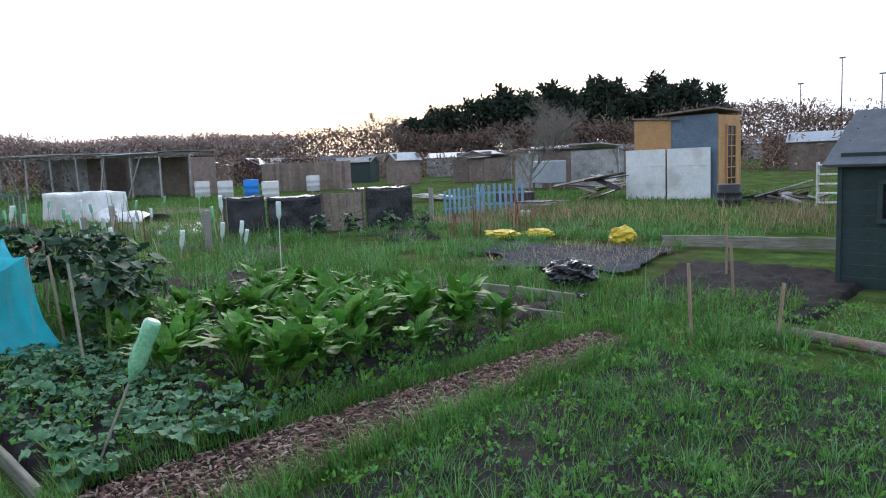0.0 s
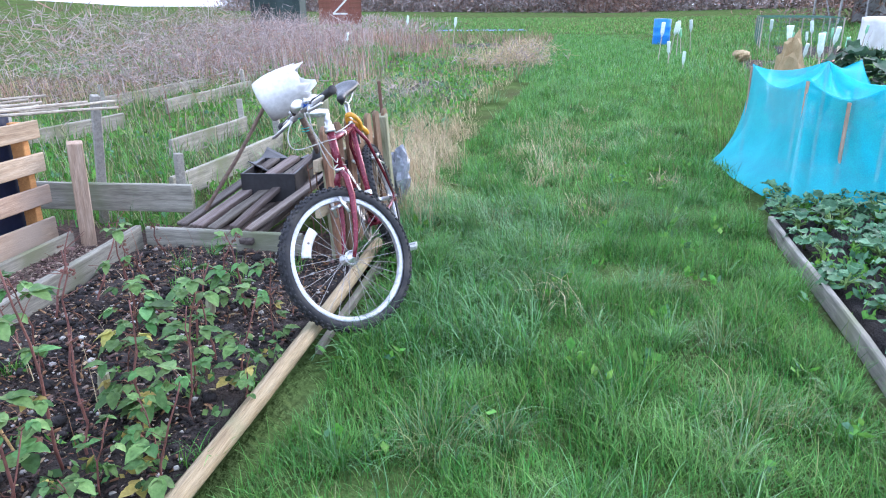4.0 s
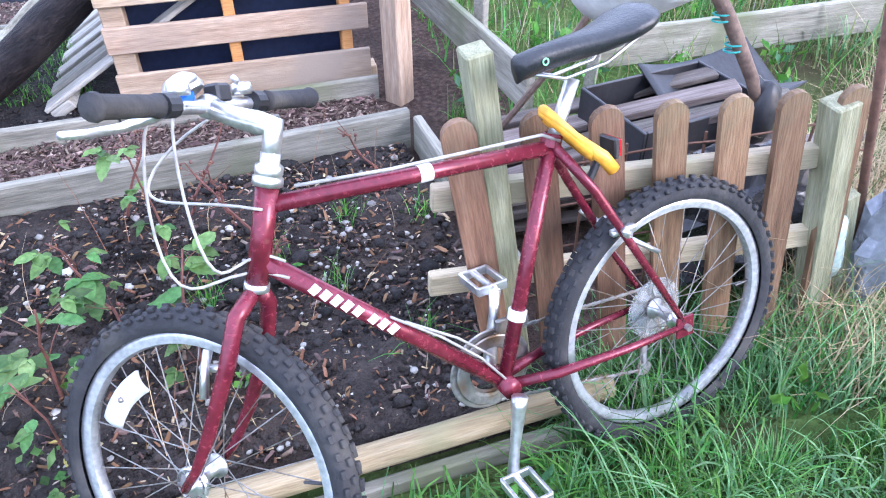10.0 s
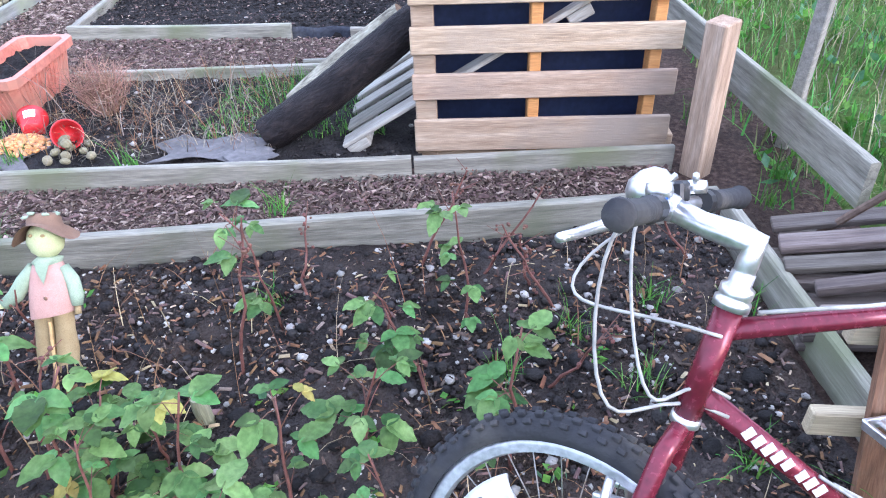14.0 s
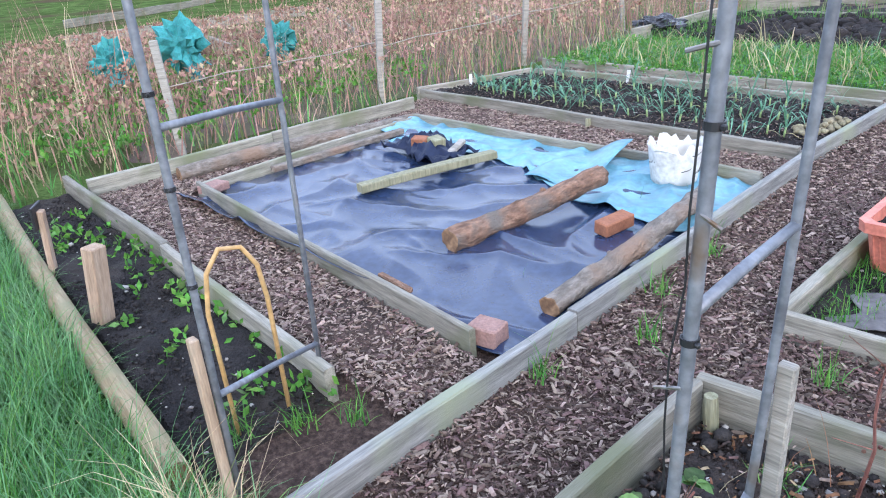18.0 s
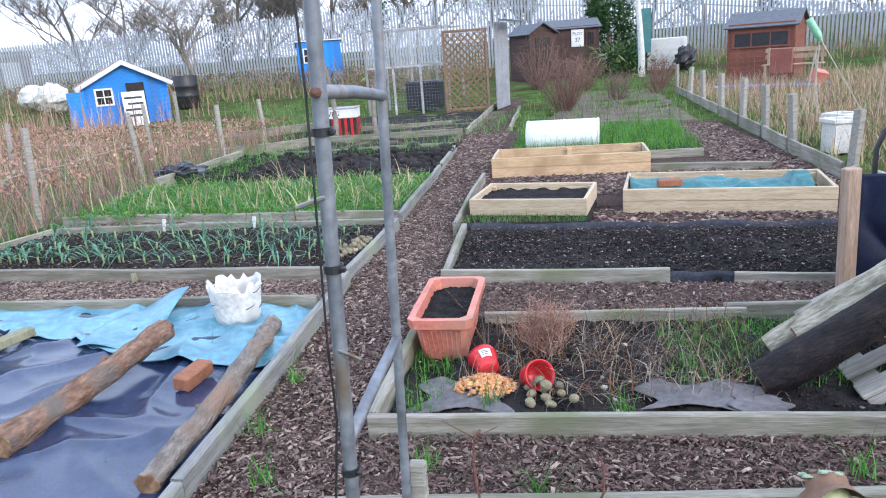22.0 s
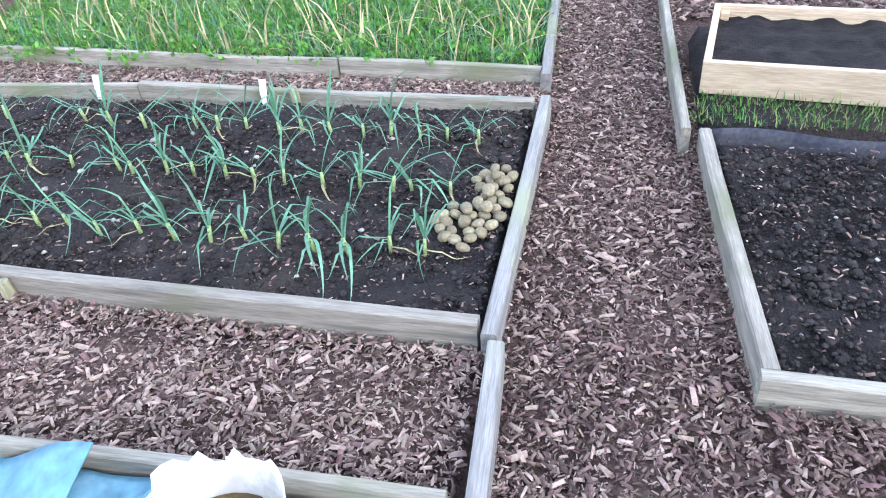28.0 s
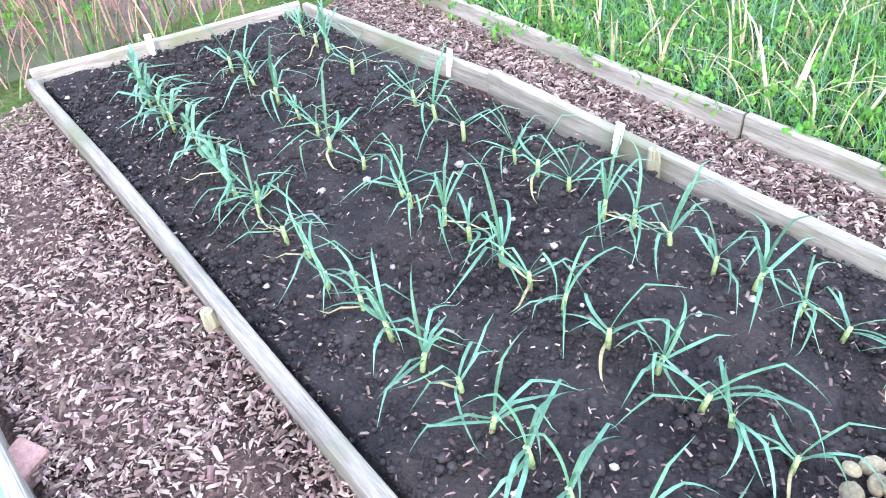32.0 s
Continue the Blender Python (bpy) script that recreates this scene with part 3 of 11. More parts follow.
# ---- the land ----
def ground_sheet():
    rs = [0.0] + [0.5 * i for i in range(1, 41)] + [22 * 1.09**i for i in range(1, 50)]
    n = 120
    mb = MB()
    vs, fs = [Vector((0, 0, -0.03))], []
    for r in rs[1:]:
        for k in range(n):
            a = 2 * math.pi * k / n
            x, y = r * math.cos(a), r * math.sin(a)
            z = hgt(x, y) - 0.03 + (0.05 * noise.noise(Vector((x * 0.3, y * 0.3, 0))) if r > 9 else 0)
            vs.append(Vector((x, y, z)))
    for k in range(n):
        fs.append((0, 1 + k, 1 + (k + 1) % n))
    for i in range(len(rs) - 2):
        for k in range(n):
            q = (k + 1) % n
            a, b = 1 + i * n, 1 + (i + 1) * n
            fs.append((a + k, b + k, b + q, a + q))
    mb.add(vs, fs)
    return solo("ground", mb, M_ground, "rough grassy allotment ground reaching the horizon", "ground", kind="structure", smooth=True)


ground_sheet()


def sheet(name, quad, z, mats, label, category, amp=0.012, step=0.04, freq=9.0, kind="structure", edge=0.03):
    """A bumpy patch of earth over four corners, with its rim bent down."""
    a, b, c, d = [Vector((*p, 0)) for p in quad]
    nu = max(4, int(max((b - a).length, (c - d).length) / step))
    nv = max(4, int(max((d - a).length, (c - b).length) / step))

    def fn(u, v):
        p = (a.lerp(b, u)).lerp(d.lerp(c, u), v)
        h = noise.fractal(Vector((p.x * freq, p.y * freq, z * 9)), 0.9, 2.1, 4) * amp + noise.noise(Vector((p.x * 1.7, p.y * 1.7, 3))) * amp * 1.2
        rim = 0.0 if 0 < u < 1 and 0 < v < 1 else -0.12
        return (p.x, p.y, z + h + rim)

    mb = MB().grid(fn, nu, nv)
    return solo(name, mb, mats, label, category, kind=kind, smooth=True)


# grass track and chip ground
sheet("grass_track", [(-9, -0.95), (14, -0.75), (14, 1.6), (-9, 1.35)], 0.0, M_ground, "mown grass track between the plots", "grass path", 0.03, 0.12, 1.5)
sheet("chip_ground", [(-5.3, 1.3), (2.6, 1.45), (2.3, 7.2), (-5.3, 6.7)], 0.005, M_chipbed, "brown wood-chip ground between raised beds", "ground", 0.012, 0.035, 6)
for q in ([(-4.7, 1.98), (-1.82, 1.9), (-1.84, 2.24), (-4.7, 2.42)], [(-5.1, 4.5), (-1.99, 4.52), (-1.99, 4.96), (-5.1, 4.97)], [(-5.08, 6.3), (-2.02, 6.44), (-2.02, 6.66), (-5.2, 6.6)], [(-1.24, 2.52), (1.9, 2.88), (1.88, 3.27), (-1.26, 3.06)], [(-1.26, 4.37), (1.15, 4.42), (1.0, 4.75), (-1.27, 4.77)]):
    sheet("chip_strip", q, 0.034, M_chipbed, "mounded wood chips between raised beds", "ground", 0.012, 0.05, 6)
sheet("chip_path_far", [(-5.3, 6.68), (2.25, 7.16), (2.0, 13.5), (-5.6, 13.5)], 0.0, M_chipbed, "brown wood-chip ground between the farther beds", "ground", 0.012, 0.08, 6)
sheet("chip_path_end", [(-2.35, 13.4), (-1.6, 13.4), (-1.85, 26), (-2.5, 26)], -0.005, M_chipbed, "narrow wood-chip path to the sheds", "path", 0.01, 0.12, 6)
sheet("brown_plot_far", [(-6.2, 11.5), (-2.35, 11.5), (-2.4, 18), (-6.5, 18)], 0.01, M_soil, "bare brown soil beside the netted cage", "soil", 0.03, 0.12, 3)
sheet("chip_path_south", [(0.2, -0.92), (0.95, -0.9), (0.72, -5.1), (0.25, -5.0)], 0.0, M_chipbed, "reddish wood-chip path crossing the grass", "path", 0.012, 0.04, 6)

# bed soil
sheet("soil_leek_bed", [(-5.5, 5.11), (-1.99, 5.02), (-1.99, 6.33), (-5.18, 6.32)], 0.075, M_soil, "dark crumbly soil of the leek bed", "soil", 0.016, 0.022, 9)
sheet("soil_raspberry_bed", [(-1.16, 1.3), (2.06, 1.46), (1.96, 2.8), (-1.18, 2.46)], 0.055, M_soilbrown, "dark stony soil of the raspberry bed", "soil", 0.02, 0.024, 8)
sheet("soil_mulched_bed", [(-1.27, 4.92), (1.05, 4.84), (1.42, 5.96), (-1.32, 6.14)], 0.06, M_compost, "freshly mulched black soil bed", "soil", 0.018, 0.024, 10)
sheet("soil_front_bed", [(-5.3, 1.52), (-2.1, 1.28), (-2.12, 1.8), (-5.4, 1.92)], 0.04, M_soil, "narrow dark soil bed beside the grass", "soil", 0.018, 0.025, 8)
sheet("soil_pot_bed", [(-1.25, 3.09), (0.95, 3.28), (0.85, 4.28), (-1.25, 4.3)], 0.04, M_soil, "weedy soil bed with dead stalks", "soil", 0.02, 0.03, 8)
sheet("soil_garlic_bed", [(-5.4, 6.90), (-2.0, 6.72), (-2.05, 8.6), (-5.5, 8.5)], 0.05, M_soil, "soil of the grassy bed", "soil", 0.02, 0.05, 8)
sheet("soil_dug_bed", [(-5.4, 8.62), (-2.07, 8.7), (-2.2, 11.2), (-5.5, 11.0)], 0.06, M_soil, "roughly dug dark soil bed", "soil", 0.05, 0.05, 6)
sheet("soil_green_bed", [(-1.32, 9.95), (1.05, 9.75), (1.1, 12.9), (-1.3, 12.9)], 0.05, M_soil, "soil of a sprouting bed", "soil", 0.02, 0.08, 6)
sheet("soil_cabbage_bed", [(0.95, -0.92), (4.0, -0.9), (4.2, -2.4), (1.0, -2.2)], 0.02, M_soil, "dark soil under the cabbages", "soil", 0.03, 0.05, 6)
sheet("soil_chard_bed", [(1.1, -2.3), (4.6, -2.6), (4.4, -5.0), (1.2, -4.6)], 0.02, M_soil, "dark soil under the chard", "soil", 0.03, 0.06, 6)
sheet("soil_strip_bed", [(1.2, -5.35), (2.8, -5.4), (2.9, -6.2), (1.2, -6.0)], 0.02, M_soil, "narrow dark soil strip", "soil", 0.03, 0.06, 6)
sheet("soil_shed_bed", [(-0.6, -6.3), (1.4, -6.3), (2.0, -9.3), (-0.4, -9.0)], 0.02, M_soil, "dark weedy soil beside the green shed", "soil", 0.04, 0.08, 6)


# ---- edging boards ----
def board(name, p0, p1, top, height, thick, mats, label, parent=None, group="bed edging boards", seed=0, lift=(0, 0)):
    """A plank on edge from p0 to p1, a little warped, built along x."""
    rr = random.Random(seed * 31 + int(100 * (p0[0] + p1[1])))
    a, b = Vector((*p0, top - height / 2 + lift[0])), Vector((*p1, top - height / 2 + lift[1]))
    L = (b - a).length
    d = (b - a).normalized()
    n = max(2, int(L / 0.25))
    h, t, c = height / 2, thick / 2, min(0.006, thick * 0.2)
    ring = [(-t + c, -h), (t - c, -h), (t, -h + c), (t, h - c), (t - c, h), (-t + c, h), (-t, h - c), (-t, -h + c)]
    mb = MB()
    vs, fs = [], []
    ph = rr.uniform(0, 6)
    for i in range(n + 1):
        x = L * i / n
        wy, wz = 0.006 * math.sin(ph + x * 2.1), 0.004 * math.sin(ph * 2 + x * 3.3)
        for y, z in ring:
            vs.append(Vector((x, y + wy + rr.uniform(-1, 1) * 0.0012, z + wz + rr.uniform(-1, 1) * 0.0012)))
    for i in range(n):
        for k in range(8):
            q = (k + 1) % 8
            fs.append((i * 8 + k, i * 8 + q, (i + 1) * 8 + q, (i + 1) * 8 + k))
    fs += [tuple(range(8))[::-1], tuple(n * 8 + k for k in range(8))]
    mb.add(vs, [f[::-1] for f in fs])
    m = Matrix.Translation(a) @ d.to_track_quat("X", "Z").to_matrix().to_4x4()
    ob = part(name, mb, mats, parent, "", False, 0.0, m)
    return tagged(ob, label, "edging board", group) if parent is None else ob


PALE = "pale weathered path-edge board lying beside wood chips"
for s in [((-1.73, 1.36), (-1.80, 2.62)), ((-1.80, 2.63), (-1.94, 4.94)), ((-1.955, 4.96), (-1.965, 6.40)), ((-1.985, 6.63), (-2.08, 8.85)), ((-2.085, 8.87), (-2.21, 11.2))]:
    board("path_edge_board", *s, 0.11, 0.14, 0.045, M_boardpale, PALE)
GREY = "weathered grey timber board edging a raised bed"
for p0, p1, top, h, th in [
    ((-4.57, 2.46), (-1.975, 2.275), 0.12, 0.14, 0.03), ((-4.60, 2.47), (-4.74, 4.36), 0.10, 0.12, 0.03), ((-4.76, 4.40), (-1.97, 4.47), 0.11, 0.13, 0.035),
    ((-5.14, 1.98), (-5.13, 3.3), 0.15, 0.17, 0.035), ((-5.15, 3.32), (-5.16, 4.72), 0.15, 0.17, 0.035), 
    ((-5.46, 5.085), (-1.995, 5.0), 0.12, 0.13, 0.045), ((-5.56, 5.11), (-5.19, 6.33), 0.12, 0.13, 0.04), ((-5.16, 6.345), (-3.9, 6.425), 0.12, 0.13, 0.035), ((-3.89, 6.42), (-2.0, 6.345), 0.12, 0.13, 0.045),
    ((-5.5, 6.88), (-3.0, 6.745), 0.12, 0.13, 0.035), ((-2.99, 6.745), (-2.01, 6.69), 0.12, 0.13, 0.035), ((-5.5, 8.55), (-5.5, 10.95), 0.2, 0.16, 0.035), ((-5.5, 11.05), (-2.25, 11.3), 0.12, 0.12, 0.035),
    ((-5.46, 1.94), (-3.7, 1.88), 0.13, 0.14, 0.04), ((-3.69, 1.88), (-2.14, 1.78), 0.13, 0.14, 0.04),
    ((-1.19, 1.27), (-1.205, 2.44), 0.17, 0.19, 0.04), ((-1.22, 2.465), (1.97, 2.82), 0.17, 0.18, 0.04), ((2.0, 2.79), (2.09, 1.86), 0.15, 0.17, 0.035),
    ((-1.25, 3.1), (-1.28, 4.42), 0.12, 0.13, 0.045), ((-1.262, 3.075), (0.88, 3.185), 0.12, 0.13, 0.035), ((0.89, 3.19), (1.93, 3.26), 0.11, 0.13, 0.035), ((-0.95, 4.22), (0.35, 4.24), 0.10, 0.12, 0.03), ((0.25, 4.28), (1.15, 4.30), 0.12, 0.13, 0.035),
    ((-1.275, 4.93), (-1.345, 6.16), 0.11, 0.12, 0.045), ((-1.305, 4.905), (0.065, 4.875), 0.115, 0.13, 0.04), ((0.42, 4.85), (1.0, 4.82), 0.09, 0.11, 0.03),
    ((-1.42, 6.12), (-1.46, 8.4), 0.13, 0.15, 0.035), ((-1.48, 9.7), (1.05, 9.66), 0.10, 0.12, 0.03), ((-0.1, 8.95), (1.55, 8.6), 0.08, 0.1, 0.04), ((-0.4, 13.1), (1.2, 13.0), 0.12, 0.12, 0.03),
    ((0.98, -0.872), (3.3, -0.855), 0.075, 0.10, 0.032), ((-0.75, -0.85), (0.13, -0.866), 0.07, 0.10, 0.036), ((1.85, -5.21), (2.75, -5.26), 0.14, 0.14, 0.035), ((1.2, -5.30), (1.84, -5.22), 0.06, 0.08, 0.03),
    ((0.3, -11.0), (3.0, -10.4), 0.18, 0.18, 0.04), ((-2.35, 13.3), (-2.45, 19.5), 0.1, 0.12, 0.05), ((-1.62, 13.6), (-1.75, 18.2), 0.06, 0.1, 0.05), ((-4.9, 13.0), (-2.4, 13.2), 0.12, 0.12, 0.03), ((-5.6, 14.6), (-2.9, 15.0), 0.1, 0.1, 0.03),
]:
    board("edging_board", p0, p1, top, h, th, M_board, GREY)


def rough_pole(name, p0, p1, r0, r1, mats, ends, label, cat, amp=0.012, n=10, seg=14, group="", seed=3, knots=0, radamp=0.06):
    """A log or pole with uneven sides and cut ends."""
    rr = random.Random(seed)
    p0, p1 = Vector(p0), Vector(p1)
    L = (p1 - p0).length
    m = Matrix.Translation(p0) @ (p1 - p0).to_track_quat("X", "Z").to_matrix().to_4x4()
    e = thing(name, label, cat, m, group)
    ph, ph2 = rr.uniform(0, 6), rr.uniform(0, 6)
    vs, fs = [], []
    for i in range(seg + 1):
        t = i / seg
        c = Vector((L * t, math.sin(ph + t * 4.4) * amp, math.sin(ph2 + t * 3.7) * amp))
        for k in range(n):
            a = 2 * math.pi * k / n
            r = (r0 + (r1 - r0) * t) * (1 + radamp * noise.noise(Vector((t * L * 9, math.cos(a) * 2, math.sin(a) * 2 + seed))) * 2)
            vs.append(c + Vector((0, math.cos(a) * r, math.sin(a) * r)))
    for i in range(seg):
        for k in range(n):
            q = (k + 1) % n
            fs.append((i * n + k, (i + 1) * n + k, (i + 1) * n + q, i * n + q))
    part("trunk" if knots else "pole", MB().add(vs, fs), mats, e, "", True)
    for nm, i, s in (("cut_end", 0, 1), ("cut_end", seg, -1)):
        ring = vs[i * n : i * n + n]
        c = sum(ring, Vector()) / n
        o = Vector((-0.003 * s, 0, 0))
        inner = [c + (v - c) * 0.9 + o for v in ring]
        mid = [c + (v - c) * 0.4 + o * 0.3 for v in ring]
        f = [(k, (k + 1) % n, n + (k + 1) % n, n + k)[::s] for k in range(n)] + [(n + k, n + (k + 1) % n, 2 * n + (k + 1) % n, 2 * n + k)[::s] for k in range(n)] + [tuple(2 * n + k for k in range(n))[::s]]
        part(nm, MB().add(ring + inner + mid, f), ends, e, "sawn wood end")
    for j in range(knots):
        t, a = rr.uniform(0.15, 0.9), rr.uniform(-0.6, 2.4)
        r = r0 + (r1 - r0) * t
        d = Vector((rr.uniform(-0.3, 0.3), math.cos(a), math.sin(a)))
        c = Vector((L * t, 0, 0)) + d * r * 0.75
        part("knot", MB().tube([c, c + d * r * 0.35, c + d * r * 0.5], [r * 0.4, r * 0.3, r * 0.14], 7), mats, e, "", True)
    return e


rough_pole("edging_pole", (-1.12, 1.24, 0.085), (2.15, 1.44, 0.10), 0.033, 0.031, M_logpole, M_cutwood, "round pale timber pole edging the raspberry bed", "edging pole", 0.01)
rough_pole("edging_pole", (-5.6, 1.53, 0.05), (-2.1, 1.23, 0.07), 0.045, 0.045, M_logpole, M_cutwood, "round weathered timber pole between grass and bed", "edging pole", 0.01, seed=9)
board("edging_board", (1.0, 1.33), (2.2, 1.40), 0.04, 0.1, 0.03, M_board, "dark rotten board under the edging pole")


# ---- plants: shared shapes ----
def blade(mb, base, az, length, width, rise, droop, rr, slot=0, fold=0.25, n=6, twist=0.0, tip=0.08):
    """A folded strap leaf that rises and then bends over."""
    p = Vector(base)
    el = rise
    side = Vector((-math.sin(az), math.cos(az), 0))
    vs, fs = [], []
    st = length / n
    kink = rr.randint(2, n - 2) if rr.random() < 0.7 else 99
    for i in range(n + 1):
        t = i / n
        d = Vector((math.cos(az) * math.cos(el), math.sin(az) * math.cos(el), math.sin(el)))
        up = side.cross(d)
        w = width * (tip + (1 - tip) * min(1, (1 - t) * 2.2)) * (0.7 + 0.3 * min(1, t * 5))
        vs += [p - side * w / 2 + up * -fold * w * -1, p + up * -0.002, p + side * w / 2 + up * fold * w]
        p = p + d * st
        el -= droop / n * (0.4 + 1.2 * t)
        if i == kink:
            el -= rr.uniform(0.5, 1.4)
        az += twist / n
        side = Vector((-math.sin(az), math.cos(az), 0))
        if p.z < 0.004:
            p.z = 0.004
            el = max(el, 0.02)
    for i in range(n):
        for k in range(2):
            a = i * 3 + k
            fs.append((a, a + 1, a + 4, a + 3))
    mb.add(vs, fs, slot)


def oval_leaf(mb, base, az, el, length, width, slot=0, curl=0.3, teeth=0, wav=0.0, n=4, rr=R):
    """A pointed oval leaf of two halves about a midrib, with a toothed or wavy rim."""
    d = Vector((math.cos(az) * math.cos(el), math.sin(az) * math.cos(el), math.sin(el)))
    s = Vector((-math.sin(az), math.cos(az), 0))
    u = s.cross(d) * -1
    if u.z < 0:
        u = -u
    mid, lo, hi = [], [], []
    for i in range(n + 1):
        t = i / n
        c = Vector(base) + d * length * t - u * curl * length * t * t + u * wav * width * rr.uniform(-1, 1)
        w = width / 2 * math.sin(math.pi * min(1, 0.08 + t * 0.94)) ** 0.7 * (1 if t < 0.5 else 1.0)
        if i == n:
            w = 0.002
        j = 1 + teeth * (0.16 if i % 2 else -0.1)
        mid.append(c)
        lift = u * w * (0.28 + wav * rr.uniform(-1.5, 1.5))
        lo.append(c - s * w * j + lift)
        hi.append(c + s * w * j + lift)
    vs, fs = [], []
    for i in range(n + 1):
        vs += [lo[i], mid[i], hi[i]]
    for i in range(n):
        a = i * 3
        fs += [(a, a + 1, a + 4, a + 3), (a + 1, a + 2, a + 5, a + 4)]
    mb.add(vs, fs, slot)


def strap(mb, base, az, el, L, w, kink, drop, rr, slot=0, n=10):
    """A limp strap leaf that rises, folds over at the kink and trails on the soil."""
    p, vs, fs = Vector(base), [], []
    turn_ = rr.uniform(-1.6, 1.6)
    for i in range(n + 1):
        t = i / n
        d = Vector((math.cos(az) * math.cos(el), math.sin(az) * math.cos(el), math.sin(el)))
        sd = Vector((-math.sin(az), math.cos(az), 0))
        up = d.cross(sd) * -1
        h = w / 2 * (0.75 + 0.5 * math.sin(math.pi * min(1, t * 1.15))) * (1 - t ** 3 * 0.96)
        vs += [p - sd * h + up * h * 0.45, p.copy(), p + sd * h + up * h * 0.45]
        p = p + d * (L / n)
        if p.z < 0.006:
            p.z, el = 0.006, max(el, 0.0)
        el -= drop if abs(t - kink) < 0.5 / n else 0.05 + 0.05 * t
        el = max(el, -1.25)
        az += turn_ / n
    for i in range(n):
        a = i * 3
        fs += [(a, a + 1, a + 4, a + 3), (a + 1, a + 2, a + 5, a + 4)]
    mb.add(vs, fs, slot)


def leek_mesh(seed, big=1.0):
    """Leaves stand in a fan of two ranks on a short pale shank."""
    rr = random.Random(seed)
    a, b = MB(), MB()
    lx, ly = rr.uniform(-0.012, 0.012), rr.uniform(-0.012, 0.012)
    b.tube([(0, 0, -0.01), (lx * 0.5, ly * 0.5, 0.03), (lx, ly, 0.058 * big)], [0.0075, 0.0070, 0.0062], 7, True, 0)
    for i in range(rr.randint(6, 8)):
        az = (i % 2) * math.pi + rr.uniform(-0.55, 0.55)
        outer = i < 5
        strap(a, (lx * 0.8, ly * 0.8, 0.035 * big + 0.005 * i), az, rr.uniform(0.35, 0.9) if outer else rr.uniform(0.95, 1.4), rr.uniform(0.17, 0.31) * (1.0 if big == 1 else 0.8), rr.uniform(0.006, 0.0092) * (1 if big == 1 else 1.9), rr.uniform(0.2, 0.6), rr.uniform(0.5, 1.4), rr)
    if rr.random() < 0.6:
        strap(a, (0, 0, 0.02), rr.uniform(0, 6.28), 0.25, rr.uniform(0.12, 0.2), 0.007, 0.3, 0.6, rr, 1)
    return build(a, "leaves", [M_leek, M_onionleaf], True), build(b, "white_base", [M_leekbase], True)


LEEKS = [leek_mesh(40 + i) for i in range(9)]
LEEKS_BIG = [leek_mesh(60 + i, 1.25) for i in range(5)]
# each row bends a little; the plants stand unevenly along it
LEEK_ROWS = [
    (5.30, [-5.05, -4.93, -4.82, -4.74, -4.67, -4.56, -4.45, -4.36, -4.27, -4.11, -3.96, -3.85, -3.80, -3.62, -3.50, -3.36, -3.21, -3.08, -2.94, -2.82, -2.70, -2.58, -2.46, -2.33, -2.22]),
    (5.67, [-4.85, -4.73, -4.62, -4.42, -4.23, -4.07, -3.94, -3.76, -3.54, -3.47, -3.33, -3.22, -3.08, -2.96, -2.84, -2.68, -2.55, -2.42, -2.35, -2.21]),
    (6.05, [-4.89, -4.75, -4.64, -4.39, -3.98, -3.83, -3.65, -3.41, -3.30, -3.17, -3.01, -2.92, -2.79, -2.65, -2.54, -2.42, -2.31, -2.18]),
]
for row, (y, xs) in enumerate(LEEK_ROWS):
    for i, x in enumerate(xs):
        rr = random.Random(row * 100 + i)
        lv, bs = rr.choice(LEEKS_BIG if row == 0 and x < -3.9 else LEEKS)
        bow = 0.016 * (x + 2.4) ** 2
        e = thing("leek", "young leek with limp blue-green strap leaves in dark soil", "leek", pose(x, y + bow + rr.uniform(-0.02, 0.02), 0.08, 0, 0, rr.gauss(0, 60) + rr.choice((0, 180))) @ Matrix.Scale(rr.uniform(0.85, 1.15), 4), "leeks in rows")
        part("leaves", lv, None, e)
        part("white_base", bs, None, e)


# potatoes
def potato_mesh(seed):
    rr = random.Random(seed)
    mb = MB()
    a, b, c = rr.uniform(0.032, 0.043), rr.uniform(0.026, 0.032), rr.uniform(0.022, 0.027)
    n, k = 12, 8
    vs = [Vector((0, 0, -c))]
    for i in range(1, k):
        p = math.pi * i / k
        for j in range(n):
            t = 2 * math.pi * j / n
            d = Vector((math.sin(p) * math.cos(t), math.sin(p) * math.sin(t), -math.cos(p)))
            w = 1 + 0.09 * noise.noise(d * 1.6 + Vector((seed * 3.1, 0, 0)))
            vs.append(Vector((d.x * a, d.y * b, d.z * c)) * w)
    vs.append(Vector((0, 0, c)))
    fs = [(0, 1 + (j + 1) % n, 1 + j) for j in range(n)]
    for i in range(k - 2):
        for j in range(n):
            p, q = 1 + i * n, 1 + (i + 1) * n
            fs.append((p + j, p + (j + 1) % n, q + (j + 1) % n, q + j))
    e = len(vs) - 1
    fs += [(e, 1 + (k - 2) * n + j, 1 + (k - 2) * n + (j + 1) % n) for j in range(n)]
    return build(mb.add(vs, fs), "potato", M_potato, True)


POTS = [potato_mesh(s) for s in range(6)]


def potato(x, y, z, i, lab="dusty pale-brown potato lying on dark soil", grp="potatoes on the leek bed"):
    rr = random.Random(i * 7 + 1)
    s = rr.uniform(0.56, 0.76)
    return tagged(part("potato", POTS[i % 6], None, None, "", True, 0, pose(x, y, z, rr.uniform(-20, 20), rr.uniform(-20, 20), rr.uniform(0, 360)) @ Matrix.Scale(s, 4)), lab, "potato", grp)


